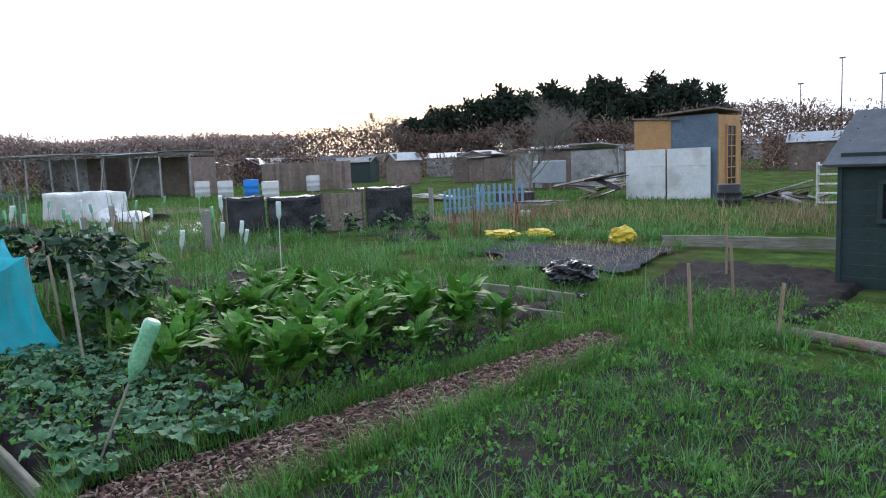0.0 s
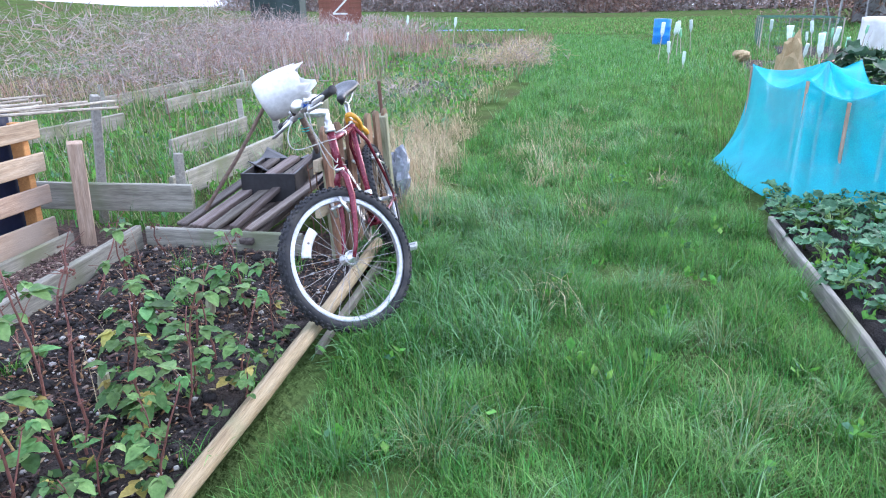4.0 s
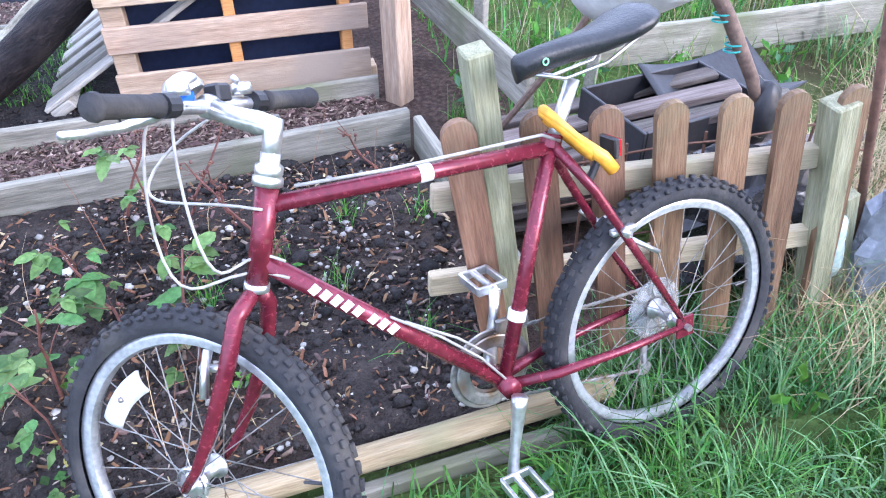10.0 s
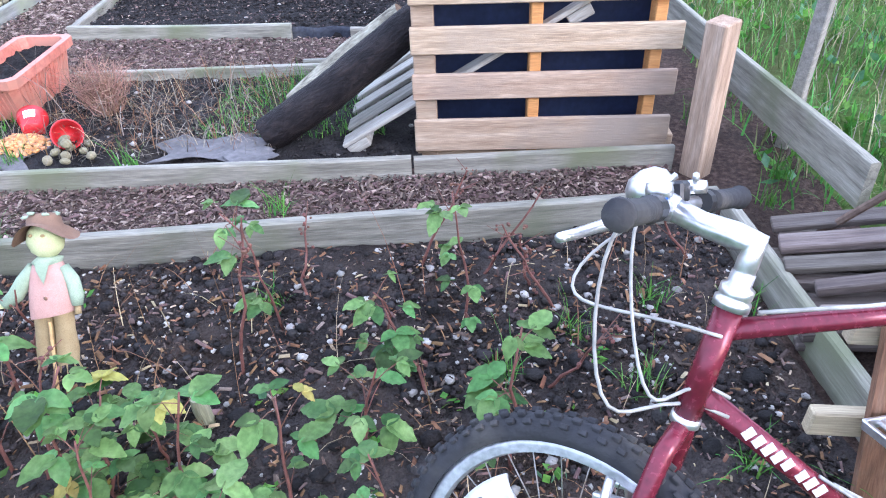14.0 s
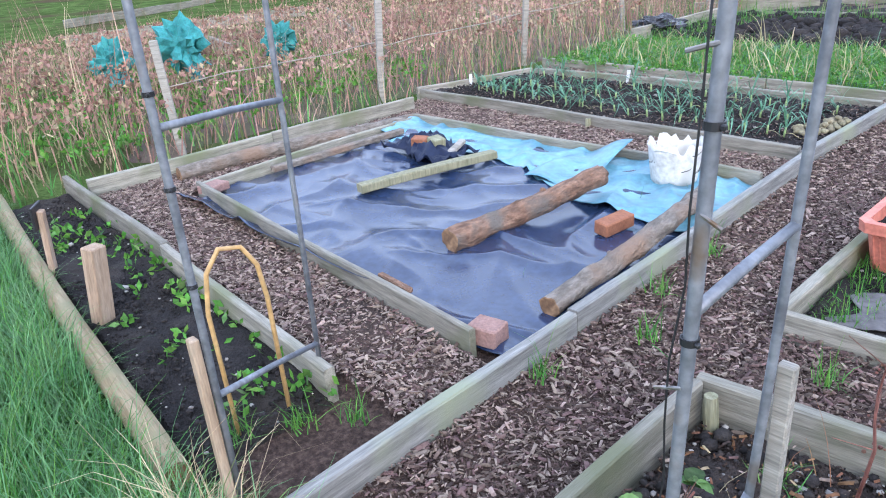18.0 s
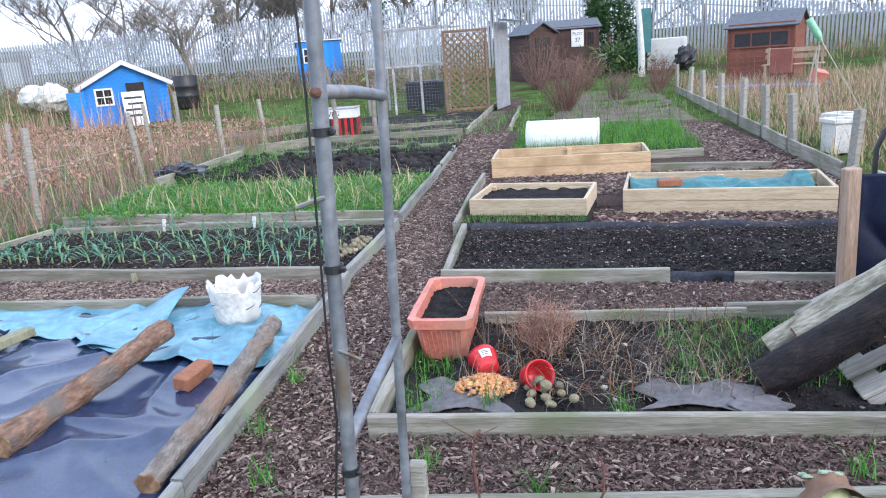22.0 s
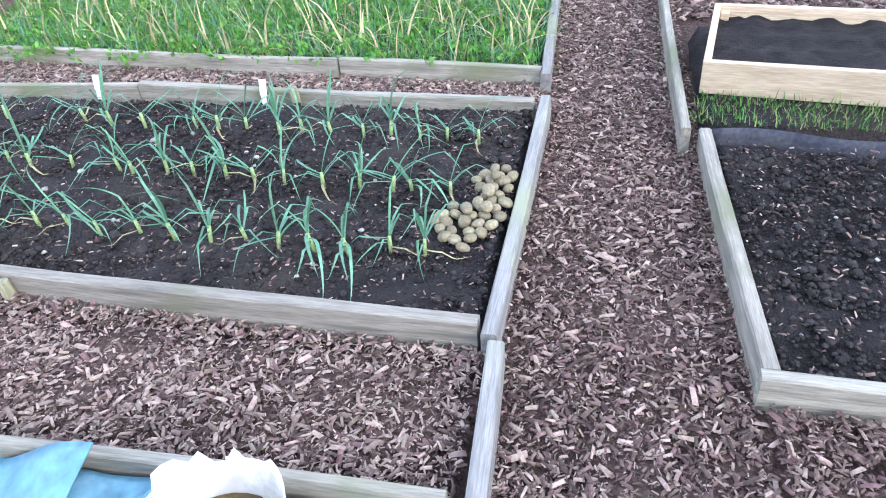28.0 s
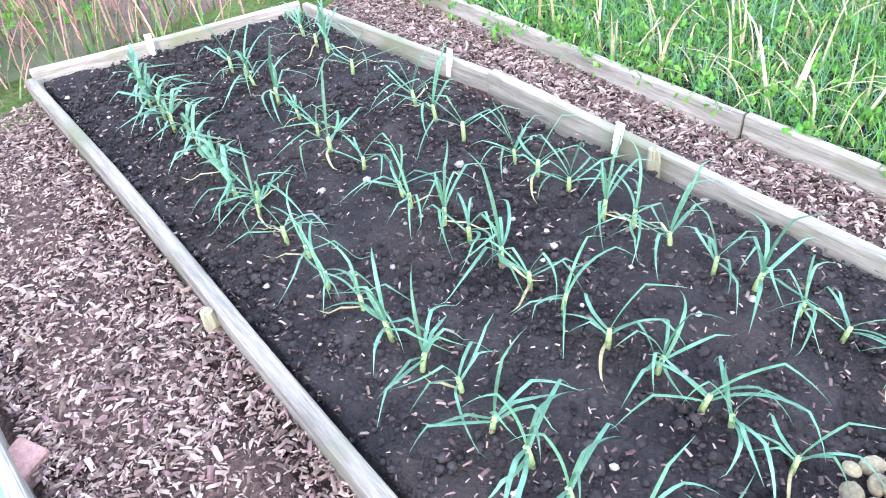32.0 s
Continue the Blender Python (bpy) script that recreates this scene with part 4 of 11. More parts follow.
pr = random.Random(5)
cells = []
for i in range(10):
    for j in range(15):
        x, y = -2.27 + i * 0.047 + (j % 2) * 0.023, 5.29 + j * 0.043
        if x < -2.005 and pr.random() < 0.93 and (((x + 2.05) / 0.095) ** 2 + ((y - 5.68) / 0.15) ** 2 < 1 or ((x + 2.09) / 0.135) ** 2 + ((y - 5.46) / 0.14) ** 2 < 1):
            cells.append((x + pr.uniform(-0.007, 0.007), y + pr.uniform(-0.007, 0.007)))
for i, (x, y) in enumerate(cells):
    potato(x, y, 0.102, i)
for i, (x, y, z) in enumerate([(-2.07, 5.62, 0.13), (-2.06, 5.52, 0.13), (-2.12, 5.5, 0.13), (-2.06, 5.72, 0.13)]):
    potato(x, y, z, 50 + i)
for i, (x, y, z) in enumerate([(-0.66, 3.36, 0.07), (-0.60, 3.33, 0.07), (-0.61, 3.40, 0.07), (-0.54, 3.37, 0.07), (-0.67, 3.43, 0.07), (-0.60, 3.36, 0.11), (-0.55, 3.44, 0.07), (-0.66, 3.29, 0.068), (-0.58, 3.28, 0.068), (-0.49, 3.33, 0.068), (-0.63, 3.41, 0.108)]):
    potato(x, y, z, 70 + i, "earthy brown potato heaped beside red pots", "potatoes in the weedy bed")

# plant labels on the leek bed
for x, y, rz in [(-5.33, 5.60, 72), (-4.09, 6.375, 5), (-3.22, 6.36, 3)]:
    mb = MB().box((0, 0, 0.012), (0.033, 0.003, 0.074), None, 0.001)
    mb.box((0, 0, -0.045), (0.024, 0.003, 0.05), None, 0.001)
    solo("plant_label", mb, M_white, "small white plastic plant label at the bed edge", "plant label", pose(x, y, 0.125, -8, 4, rz), "plant labels")
# pegs holding boards
for x, y, z in [(-3.50, 4.995, 0.03), (-3.06, 6.34, 0.08), (-1.14, 2.40, 0.1), (-0.18, 1.85, 0.08), (0.43, 1.89, 0.08), (1.14, 1.89, 0.08)]:
    mb = MB().tube([(0, 0, -0.12), (0, 0, 0.03), (0.002, 0, 0.07)], [0.021, 0.022, 0.019], 9)
    solo("wooden_peg", mb, M_post, "short round wooden peg beside the bed", "peg", pose(x, y, z, 3, -4, 20 * x), "wooden pegs")


# ---- groundsheets and what lies on them ----
def crease(p, q, a, f, s):
    """A sharp fold: the ridge of a noise, stretched across direction a."""
    x, y = p * math.cos(a) + q * math.sin(a), q * math.cos(a) - p * math.sin(a)
    return max(0.0, 1 - 3.2 * abs(noise.noise(Vector((x * f, y * f * 0.38, s)))))


def crumple(p, q):
    w = Vector((p + 0.12 * noise.noise(Vector((p * 1.7, q * 1.7, 3))), q + 0.12 * noise.noise(Vector((p * 1.7, q * 1.7, 7))), 0))
    p, q = w.x, w.y
    z = 0.016 * noise.noise(Vector((p * 2.2, q * 2.2, 1)))
    return z + 0.024 * crease(p, q, 0.45, 2.2, 2) ** 1.5 + 0.018 * crease(p, q, 2.1, 3.0, 5) ** 1.5 + 0.008 * crease(p, q, 1.3, 5.0, 9)


def tarp_fn(u, v):
    x0, x1 = -4.62 + 0.05 * math.sin(v * 9), -1.845 - 0.05 * v
    y0, y1 = 2.31, 4.38
    x = x0 + (x1 - x0) * u
    y = y0 + (y1 - y0) * v
    z = 0.022 + crumple(x, y)
    if v < 0.04 and u < 0.86:
        z += 0.055 * (1 - v / 0.04)
    return (x, y, z)


solo("navy_groundsheet", MB().grid(tarp_fn, 230, 170), M_tarp, "crumpled navy plastic groundsheet covering a bed", "groundsheet", smooth=True, thick=0.003)


def cyan_fn(u, v):
    x = -4.78 + u * 2.86
    near = 3.92 - 0.06 * math.sin(u * 11) - (0.38 * max(0, (u - 0.55) / 0.45) if u > 0.55 else 0) + (0.1 if u < 0.12 else 0)
    y = near + (4.43 - near) * v
    return (x, y, 0.046 + crumple(x * 1.3 + 4, y * 1.2) * 1.1)


solo("turquoise_sheet", MB().grid(cyan_fn, 200, 50), M_tarpcyan, "crumpled turquoise plastic sheet laid over the navy one", "groundsheet", smooth=True, thick=0.003)


def flap_fn(u, v):
    x = -3.08 + 0.36 * u - 0.02 * v
    y = 3.80 + 0.62 * v
    z = 0.07 + 0.13 * max(0, v - 0.45) * (1.6 * u) + 0.02 * math.sin(u * 5 + v * 4)
    return (x, y, z)


solo("folded_sheet_flap", MB().grid(flap_fn, 16, 20), M_tarpcyan, "pale turquoise sheet corner folded up in a crease", "groundsheet", smooth=True, thick=0.003)
solo("dark_cloth", MB().grid(lambda u, v: (-4.26 + 0.62 * u, 3.66 + 0.36 * v + 0.05 * math.sin(u * 6), 0.07 + 0.05 * math.sin(u * 3.1) * math.sin(v * 3.1) + crumple(u * 3, v * 3) * 1.5), 24, 16), M_navy, "bunched dark navy cloth under brick pieces", "cloth", smooth=True, thick=0.004)
rough_pole("log", (-2.67, 2.84, 0.10), (-2.60, 3.88, 0.12), 0.058, 0.052, M_bark, M_cutwood, "reddish pine log lying on the groundsheet", "log", 0.026, 18, 34, "logs on the groundsheet", 21, 3, 0.16)
rough_pole("log", (-1.91, 2.66, 0.085), (-2.06, 4.08, 0.09), 0.045, 0.044, M_barkgrey, M_cutwood, "grey knotty log along the groundsheet edge", "log", 0.034, 18, 34, "logs on the groundsheet", 25, 4, 0.17)
rough_pole("log", (-4.96, 2.5, 0.06), (-4.82, 4.46, 0.07), 0.05, 0.055, M_barkgrey, M_cutwood, "thin grey log beside the groundsheet", "log", 0.02, 10, 20, "logs on the groundsheet", 28, 1, 0.09)
board("timber_batten", (-3.66, 3.03), (-3.48, 3.98), 0.115, 0.05, 0.075, M_post, "greenish timber batten lying on the groundsheet", None, "battens")
board("timber_batten", (-4.52, 2.95), (-4.50, 4.05), 0.10, 0.04, 0.06, M_barkgrey, "dark thin batten lying on the groundsheet", None, "battens")


def chunk(name, c, s, rz, mats, label, cat, tilt=(0, 0), group=""):
    return solo(name, MB().box((0, 0, s[2] / 2), s, None, 0.006), mats, label, cat, pose(c[0], c[1], c[2], tilt[0], tilt[1], rz), group)


chunk("brick", (-2.21, 3.47, 0.05), (0.085, 0.19, 0.066), -8, M_brick, "orange clay brick on the turquoise sheet", "brick", (3, 4))
chunk("concrete_block", (-1.98, 2.36, 0.035), (0.125, 0.10, 0.075), 12, M_block, "pinkish square block holding the sheet corner", "block")
chunk("brick_piece", (-4.0, 3.80, 0.11), (0.11, 0.08, 0.06), 30, M_brick, "broken brick piece on dark cloth", "brick", (6, 3), "brick pieces")
chunk("brick_piece", (-3.87, 3.83, 0.11), (0.10, 0.09, 0.07), -10, M_post, "mossy broken block on dark cloth", "brick", (2, 8), "brick pieces")
chunk("wood_offcut", (-3.74, 3.88, 0.10), (0.05, 0.20, 0.03), 12, M_greypallet, "grey timber offcut on dark cloth", "offcut", (15, 0))
chunk("wood_offcut", (-2.52, 2.37, 0.085), (0.22, 0.03, 0.025), -4, M_bark, "dark wooden offcut on the sheet edge", "offcut")
chunk("brick_piece", (-3.43, 4.465, 0.0), (0.10, 0.09, 0.06), 25, M_block, "worn brick piece on wood chips", "brick", (4, 2), "brick pieces")
chunk("wood_offcut", (-4.5, 2.52, 0.05), (0.12, 0.16, 0.05), 15, M_block, "square stone offcut at the sheet corner", "offcut")


def ragged_bucket():
    e = thing("bucket", "broken white plastic bucket with brown water inside", "bucket", pose(-2.36, 4.25, 0.055, 0, 0, 40))
    rr = random.Random(4)
    n, hgt_b = 40, 0.235
    mb = MB()
    tops = [hgt_b * (1 - 0.34 * max(0, noise.noise(Vector((math.cos(k / n * 6.28) * 2.3, math.sin(k / n * 6.28) * 2.3, 1)))) - (0.2 if k in (7, 8, 21, 30, 31) else 0.1 if k in (3, 14, 26, 36) else 0)) for k in range(n)]
    vs, fs = [], []
    for lvl in range(7):
        for k in range(n):
            a = 2 * math.pi * k / n
            z = tops[k] * lvl / 6
            r = 0.122 + 0.028 * z / hgt_b
            vs.append(Vector((r * math.cos(a), r * math.sin(a), z)))
    for lvl in range(6):
        for k in range(n):
            q = (k + 1) % n
            fs.append((lvl * n + k, lvl * n + q, (lvl + 1) * n + q, (lvl + 1) * n + k))
    fs.append(tuple(range(n))[::-1])
    part("wall", mb.add(vs, fs), M_dirtywhite, e, "", True, 0.003)
    for a0, a1 in ((0.2, 1.1), (2.0, 3.0), (3.7, 4.6), (5.3, 6.0)):
        rim = MB().tube([(0.148 * math.cos(a), 0.148 * math.sin(a), hgt_b * 0.84 + 0.008 * math.sin(a * 5)) for a in np.linspace(a0, a1, 8)], 0.004, 6)
        part("rim_band", rim, M_dirtywhite, e)
    water = MB().lathe([(0.0, 0.10), (0.06, 0.10), (0.131, 0.10)], 28)
    part("water", water, mat("murky_water", [(0.05, 0.035, 0.01), (0.11, 0.08, 0.025)], 0.08, 9, bump=0.02), e, "murky brown water")
    for k in range(9):
        mk = MB()
        a, z = rr.uniform(0, 6.28), rr.uniform(0.05, 0.2)
        r = 0.1245 + 0.028 * z / hgt_b
        mk.tube([(r * math.cos(a + t), r * math.sin(a + t), z + 0.03 * t * rr.uniform(-1, 1) + (0.05 * t if k % 2 else 0)) for t in np.linspace(0, 0.5, 6)], 0.0024, 4)
        part("crack", mk, M_ink, e, "dark crack in the plastic")
    return e


ragged_bucket()


# ---- pot bed: trough, red pots, peel ----
def trough():
    e = thing("plant_trough", "large terracotta-coloured plastic trough filled with dark compost", "plant trough", pose(-1.09, 3.99, 0.03, 0, 0, 1))
    w0, l0, w1, l1, h = 0.10, 0.24, 0.135, 0.305, 0.235
    mb = MB()

    def ring(w, l, z):
        c = 0.03
        return [Vector(p) for p in ((-w + c, -l, z), (w - c, -l, z), (w, -l + c, z), (w, l - c, z), (w - c, l, z), (-w + c, l, z), (-w, l - c, z), (-w, -l + c, z))]

    rs = [ring(w0, l0, 0), ring(w1 - 0.012, l1 - 0.012, h - 0.045), ring(w1 + 0.012, l1 + 0.012, h - 0.045), ring(w1 + 0.016, l1 + 0.016, h), ring(w1 - 0.016, l1 - 0.016, h), ring(w1 - 0.022, l1 - 0.022, h - 0.06)]
    vs = [v for r in rs for v in r]
    fs = [tuple(range(8))[::-1]]
    for i in range(len(rs) - 1):
        for k in range(8):
            q = (k + 1) % 8
            fs.append((i * 8 + k, i * 8 + q, (i + 1) * 8 + q, (i + 1) * 8 + k))
    part("body", mb.add(vs, fs), M_terra, e)
    ribs = MB()
    for k in range(9):
        t = -0.8 + 1.6 * k / 8
        for s in (-1, 1):
            ribs.tube([(t * w0, s * (l0 + 0.002), 0.02), (t * (w1 - 0.02), s * (l1 - 0.012), h - 0.06)], 0.004, 5)
    for k in range(14):
        t = -0.85 + 1.7 * k / 13
        for s in (-1, 1):
            ribs.tube([(s * (w0 + 0.002), t * l0, 0.02), (s * (w1 - 0.012), t * (l1 - 0.02), h - 0.06)], 0.004, 5)
    part("ribs", ribs, M_terra, e)
    part("compost", MB().grid(lambda u, v: ((u - 0.5) * 2 * (w1 - 0.02), (v - 0.5) * 2 * (l1 - 0.02), h - 0.05 + 0.02 * noise.fractal(Vector((u * 5, v * 9, 2)), 0.9, 2, 4)), 20, 36), M_compost, e, "dark potting compost", True)


trough()


def red_pot(m, label):
    e = thing("plant_pot", label, "plant pot", m, "small red pots")
    part("body", MB().lathe([(0.0, 0.0), (0.045, 0.0), (0.047, 0.004), (0.058, 0.085), (0.064, 0.086), (0.067, 0.112), (0.062, 0.113), (0.056, 0.09), (0.044, 0.008), (0, 0.006)], 22), M_redpot, e, "", True)
    lab = MB().grid(lambda u, v: ((0.0535 + 0.009 * v) * math.cos(-0.45 + 0.9 * u), (0.0535 + 0.009 * v) * math.sin(-0.45 + 0.9 * u), 0.04 + 0.045 * v), 8, 2)
    part("price_label", lab, M_white, e, "white paper label with dark bars")
    ink = MB()
    for z in (0.052, 0.062, 0.071):
        ink.grid(lambda u, v, z=z: ((0.0545 + 0.20 * (z - 0.04)) * math.cos(-0.3 + 0.5 * u), (0.0545 + 0.20 * (z - 0.04)) * math.sin(-0.3 + 0.5 * u), z + 0.004 * v), 6, 1)
    part("printed_bars", ink, M_ink, e)


red_pot(pose(-0.87, 3.60, 0.085, 0, 78, 115) @ pose(0, 0, -0.05, 0, 0, 180), "small red plastic pot lying on its side")
red_pot(pose(-0.655, 3.48, 0.09, 20, 62, -35) @ pose(0, 0, -0.05, 0, 0, 150), "small red plastic pot tipped over beside potatoes")
pm = MB()
pr = random.Random(8)
for i in range(240):
    a, d = pr.uniform(0, 6.28), pr.random() ** 0.6
    c = (-0.86 + 0.13 * d * math.cos(a), 3.44 + 0.10 * d * math.sin(a), 0.055 + 0.05 * (1 - d) + pr.uniform(0, 0.01))
    m = Euler((pr.uniform(-0.6, 0.6), pr.uniform(-0.6, 0.6), pr.uniform(0, 6))).to_matrix().to_4x4()
    pm.ball(c, (pr.uniform(0.008, 0.02), pr.uniform(0.007, 0.014), 0.007), 6, 4, 0, 0.35, m)
solo("compost_heap", pm, M_orange, "heap of orange fruit pulp and peel on soil", "food waste", smooth=True)


def torn_sheet(name, c, s, label, mats, seed):
    def fn(u, v):
        a = (u - 0.5) * s[0] * (1 + 0.2 * math.sin(v * 9 + seed))
        b = (v - 0.5) * s[1] * (1 + 0.25 * math.sin(u * 7 + seed))
        return (c[0] + a, c[1] + b, c[2] + 0.014 * abs(noise.fractal(Vector((a * 9, b * 9, seed)), 0.8, 2.2, 3)) + 0.005)

    return solo(name, MB().grid(fn, 26, 18), mats, label, "torn sheet", smooth=True, thick=0.003)


torn_sheet("torn_sheet", (-0.93, 3.36, 0.05), (0.36, 0.26), "torn grey sheet lying under fruit peel", M_greysheet, 1)
torn_sheet("torn_sheet", (0.0, 3.40, 0.05), (0.42, 0.22), "torn grey sheet pieces on the weedy bed", M_greysheet, 2)
torn_sheet("torn_sheet", (0.2, 3.30, 0.06), (0.2, 0.14), "pale crumpled sheet by the dark log", M_greysheet, 3)

# logs and grey pallet leaning on the compost bay
rough_pole("log", (0.235, 3.485, 0.085), (1.03, 3.525, 0.62), 0.080, 0.076, M_barkdark, M_cutwood, "thick wet dark log leaning on the pallet bay", "log", 0.012, 18, 26, "leaning logs", 33, 1, 0.05)
rough_pole("log", (0.315, 3.68, 0.135), (0.835, 3.68, 0.530), 0.050, 0.046, M_birch, M_cutwood, "pale lichened log leaning beside the dark one", "log", 0.012, 14, 20, "leaning logs", 36, 1, 0.06)
rough_pole("log", (0.40, 3.62, 0.215), (0.915, 3.63, 0.515), 0.038, 0.036, M_birch, M_cutwood, "thin pale log leaning beside the dark one", "log", 0.008, 12, 16, "leaning logs", 37, 0, 0.06)


def grey_pallet():
    e = thing("grey_pallet", "old grey wooden pallet leaning low against the bay", "pallet", pose(0.60, 3.41, 0.02, 0, -31, 0))
    for k in range(6):
        part("slat", MB().box((0.58, 0.02 + 0.165 * k, 0.045), (1.16, 0.095, 0.02)), M_greypallet, e)
    for x in (0.06, 0.58, 1.10):
        part("bearer", MB().box((x, 0.43, 0.012), (0.10, 0.92, 0.044)), M_greypallet, e)


grey_pallet()


def compost_bay():
    e = thing("pallet_compost_bay", "compost bay of wooden pallets lined with dark sheet", "compost bay", pose(0.89, 3.33, 0.0, 0, 0, 0.5))
    W = 1.03
    for z, h in ((0.135, 0.14), (0.345, 0.105), (0.53, 0.105), (0.715, 0.10)):
        part("front_slat", MB().box((W / 2, 0, z), (W, 0.022, h)), M_pallet, e)
    part("bottom_rail", MB().box((W / 2 + 0.02, 0.06, 0.06), (W + 0.02, 0.09, 0.1)), M_pallet, e)
    for i, x in enumerate((0.05, 0.48, 0.94)):
        part("upright", MB().box((x, 0.055, 0.38), (0.085 if i == 0 else 0.045, 0.085, 0.76)), M_palletor if i else M_pallet, e, "orange-toned upright" if i else "")
    part("liner", MB().grid(lambda u, v: (0.04 + 0.92 * u, 0.11 + 0.015 * math.sin(u * 9), 0.03 + 0.78 * v + 0.02 * math.sin(u * 7) * v), 20, 8), M_navy, e, "dark navy plastic liner", True, 0.003)


compost_bay()
for i in range(9):
    rr = random.Random(70 + i)
    y = 3.3 + 0.09 * i
    mb = MB().tube(sway((1.0 + rr.uniform(-0.15, 0.2), y, 0.86 + rr.uniform(0, 0.04)), (2.25 + rr.uniform(-0.1, 0.25), 3.1 + 0.08 * i, 0.78 + rr.uniform(0, 0.06)), 5, 0.012, i), 0.008, 6)
    solo("grey_cane", mb, M_greycane, "long grey garden cane lying on the compost bay", "cane", group="canes on the bay")


def post(x, y, h, w, mats, label, tilt=(0, 0), z=-0.15, group="posts", round_=False, name="post"):
    mb = MB()
    if round_:
        mb.tube([(0, 0, 0), (0, 0, h * 0.5), (0.004, 0, h)], [w / 2, w / 2 * 1.04, w / 2 * 0.95], 9)
    else:
        mb.box((0, 0, h / 2), (w, w * 0.85, h), None, 0.005)
    return solo(name, mb, mats, label, "post", pose(x, y, z, tilt[0], tilt[1], 20 * x), group)


post(0.93, 4.62, 0.87, 0.075, M_stake, "square wooden post at the mulched bed corner", (2, -3))
solo("dark_sheet_screen", MB().grid(lambda u, v: (0.97 + 0.95 * u, 4.60 + 0.03 * math.sin(u * 9 + v * 2) + 0.08 * u + 0.03 * crease(u, v, 0.7, 3, 4), 0.06 + 0.61 * v + 0.02 * u), 50, 36), M_navy, "dark navy sheet hung as a screen behind logs", "sheet", smooth=True, thick=0.004)
for x, y, h, hue in [(1.05, 4.7, 0.98, 0), (1.28, 4.72, 1.06, 1), (1.42, 4.75, 0.98, 0)]:
    mb = MB().tube([(0, 0, 0), (0, 0, h - 0.14), (0.03, 0, h - 0.05), (0.08, 0, h - 0.01), (0.14, 0, h - 0.06)] if not hue else [(0, 0, 0), (0, 0, h - 0.2), (0.09, 0, h - 0.06), (0.12, 0, h)], 0.014, 8)
    e = thing("garden_tool", "black tool handle standing behind the dark screen", "garden tool", pose(x, y, -0.05), "tool handles")
    part("shaft", mb, M_black, e, "", True)
    if hue:
        part("grip", MB().tube([(0.09, 0, h - 0.06), (0.125, 0, h + 0.02)], 0.02, 8), mat("green_grip", [(0.02, 0.09, 0.06), (0.03, 0.13, 0.09)], 0.5, 9), e, "dark green grip")

# black membrane edging on the mulched bed
solo("membrane_edge", MB().grid(lambda u, v: (-1.33 + 2.8 * u, 6.165 - 0.2 * u + 0.014 * math.sin(u * 30), 0.0 + 0.10 * v + 0.008 * math.sin(u * 21)), 50, 3), M_weedcloth, "black membrane standing along the bed's far edge", "membrane", smooth=True, thick=0.004)
solo("membrane_edge", MB().grid(lambda u, v: (0.065 + 0.4 * u, 4.875 + 0.014 * math.sin(u * 12), 0.0 + 0.09 * v), 14, 3), M_weedcloth, "black membrane filling the gap between boards", "membrane", smooth=True, thick=0.004)


# ---- wooden planters ----
def planter(x0, y0, w, d, h, mats, label, rz, fill=0.8, rows=1, fillmat=None, z0=0.0):
    e = thing("wooden_planter", label, "planter", pose(x0, y0, z0, 0, 0, rz), "wooden planters")
    t = 0.03
    for r in range(rows):
        hh = h / rows
        z = hh * (r + 0.5)
        part("front_board", MB().box((w / 2, t / 2, z), (w, t, hh - 0.003), None, 0.003), mats, e)
        part("back_board", MB().box((w / 2, d - t / 2, z), (w, t, hh - 0.003), None, 0.003), mats, e)
        for x in (t / 2, w - t / 2):
            part("end_board", MB().box((x, d / 2, z), (t, d - 2 * t - 0.002, hh - 0.003), None, 0.003), M_pale_new, e)
    for x in (t + 0.022, w - t - 0.022):
        for y in (t + 0.022, d - t - 0.022):
            part("corner_post", MB().box((x, y, h / 2 - 0.01), (0.04, 0.04, h - 0.03), None, 0.003), mats, e)
    if w > 1.3:
        part("middle_post", MB().box((w / 2, d - t - 0.022, h / 2 - 0.01), (0.06, 0.03, h - 0.03), None, 0.003), mats, e)
    part("fill", MB().grid(lambda u, v: (t + (w - 2 * t) * u, t + (d - 2 * t) * v, h * fill + 0.02 * noise.fractal(Vector((u * 9, v * 5, w)), 0.9, 2, 4)), int(w / 0.03), int(d / 0.03)), fillmat or M_compost, e, "dark compost", True)
    return e


sheet("planter_ground", [(-1.365, 6.20), (-0.36, 6.16), (-0.26, 7.24), (-1.35, 7.34)], 0.085, M_soil, "raised dark earth under the low planter", "soil", 0.008, 0.05, 5)
planter(-1.345, 6.50, 0.97, 0.72, 0.14, M_pale_new, "low pale wooden planter filled with black compost", -8, 0.62, z0=0.088)
planter(-0.08, 6.78, 1.62, 0.80, 0.21, M_pale_new, "pale wooden planter holding a teal sheet", -7, 0.4, 2)
planter(-1.40, 8.70, 1.74, 0.75, 0.23, M_fresh, "orange-toned wooden planter, nearly empty", 0.5, 0.25, 2)
solo("teal_sheet", MB().grid(lambda u, v: (0.0 + 1.42 * u, 6.86 + 0.55 * v - 0.16 * u, 0.12 + 0.08 * math.sin(v * 3.0) * (1 - 0.5 * u) + crumple(u * 2, v * 1.2) * 1.1 + (0.08 if u > 0.9 else 0) * math.sin(v * 3)), 50, 22), M_teal, "teal plastic sheet slumped inside a planter", "sheet", smooth=True, thick=0.004)
chunk("brick", (0.32, 6.97, 0.185), (0.2, 0.09, 0.06), 5, M_brick, "brick weighing down the teal sheet", "brick")


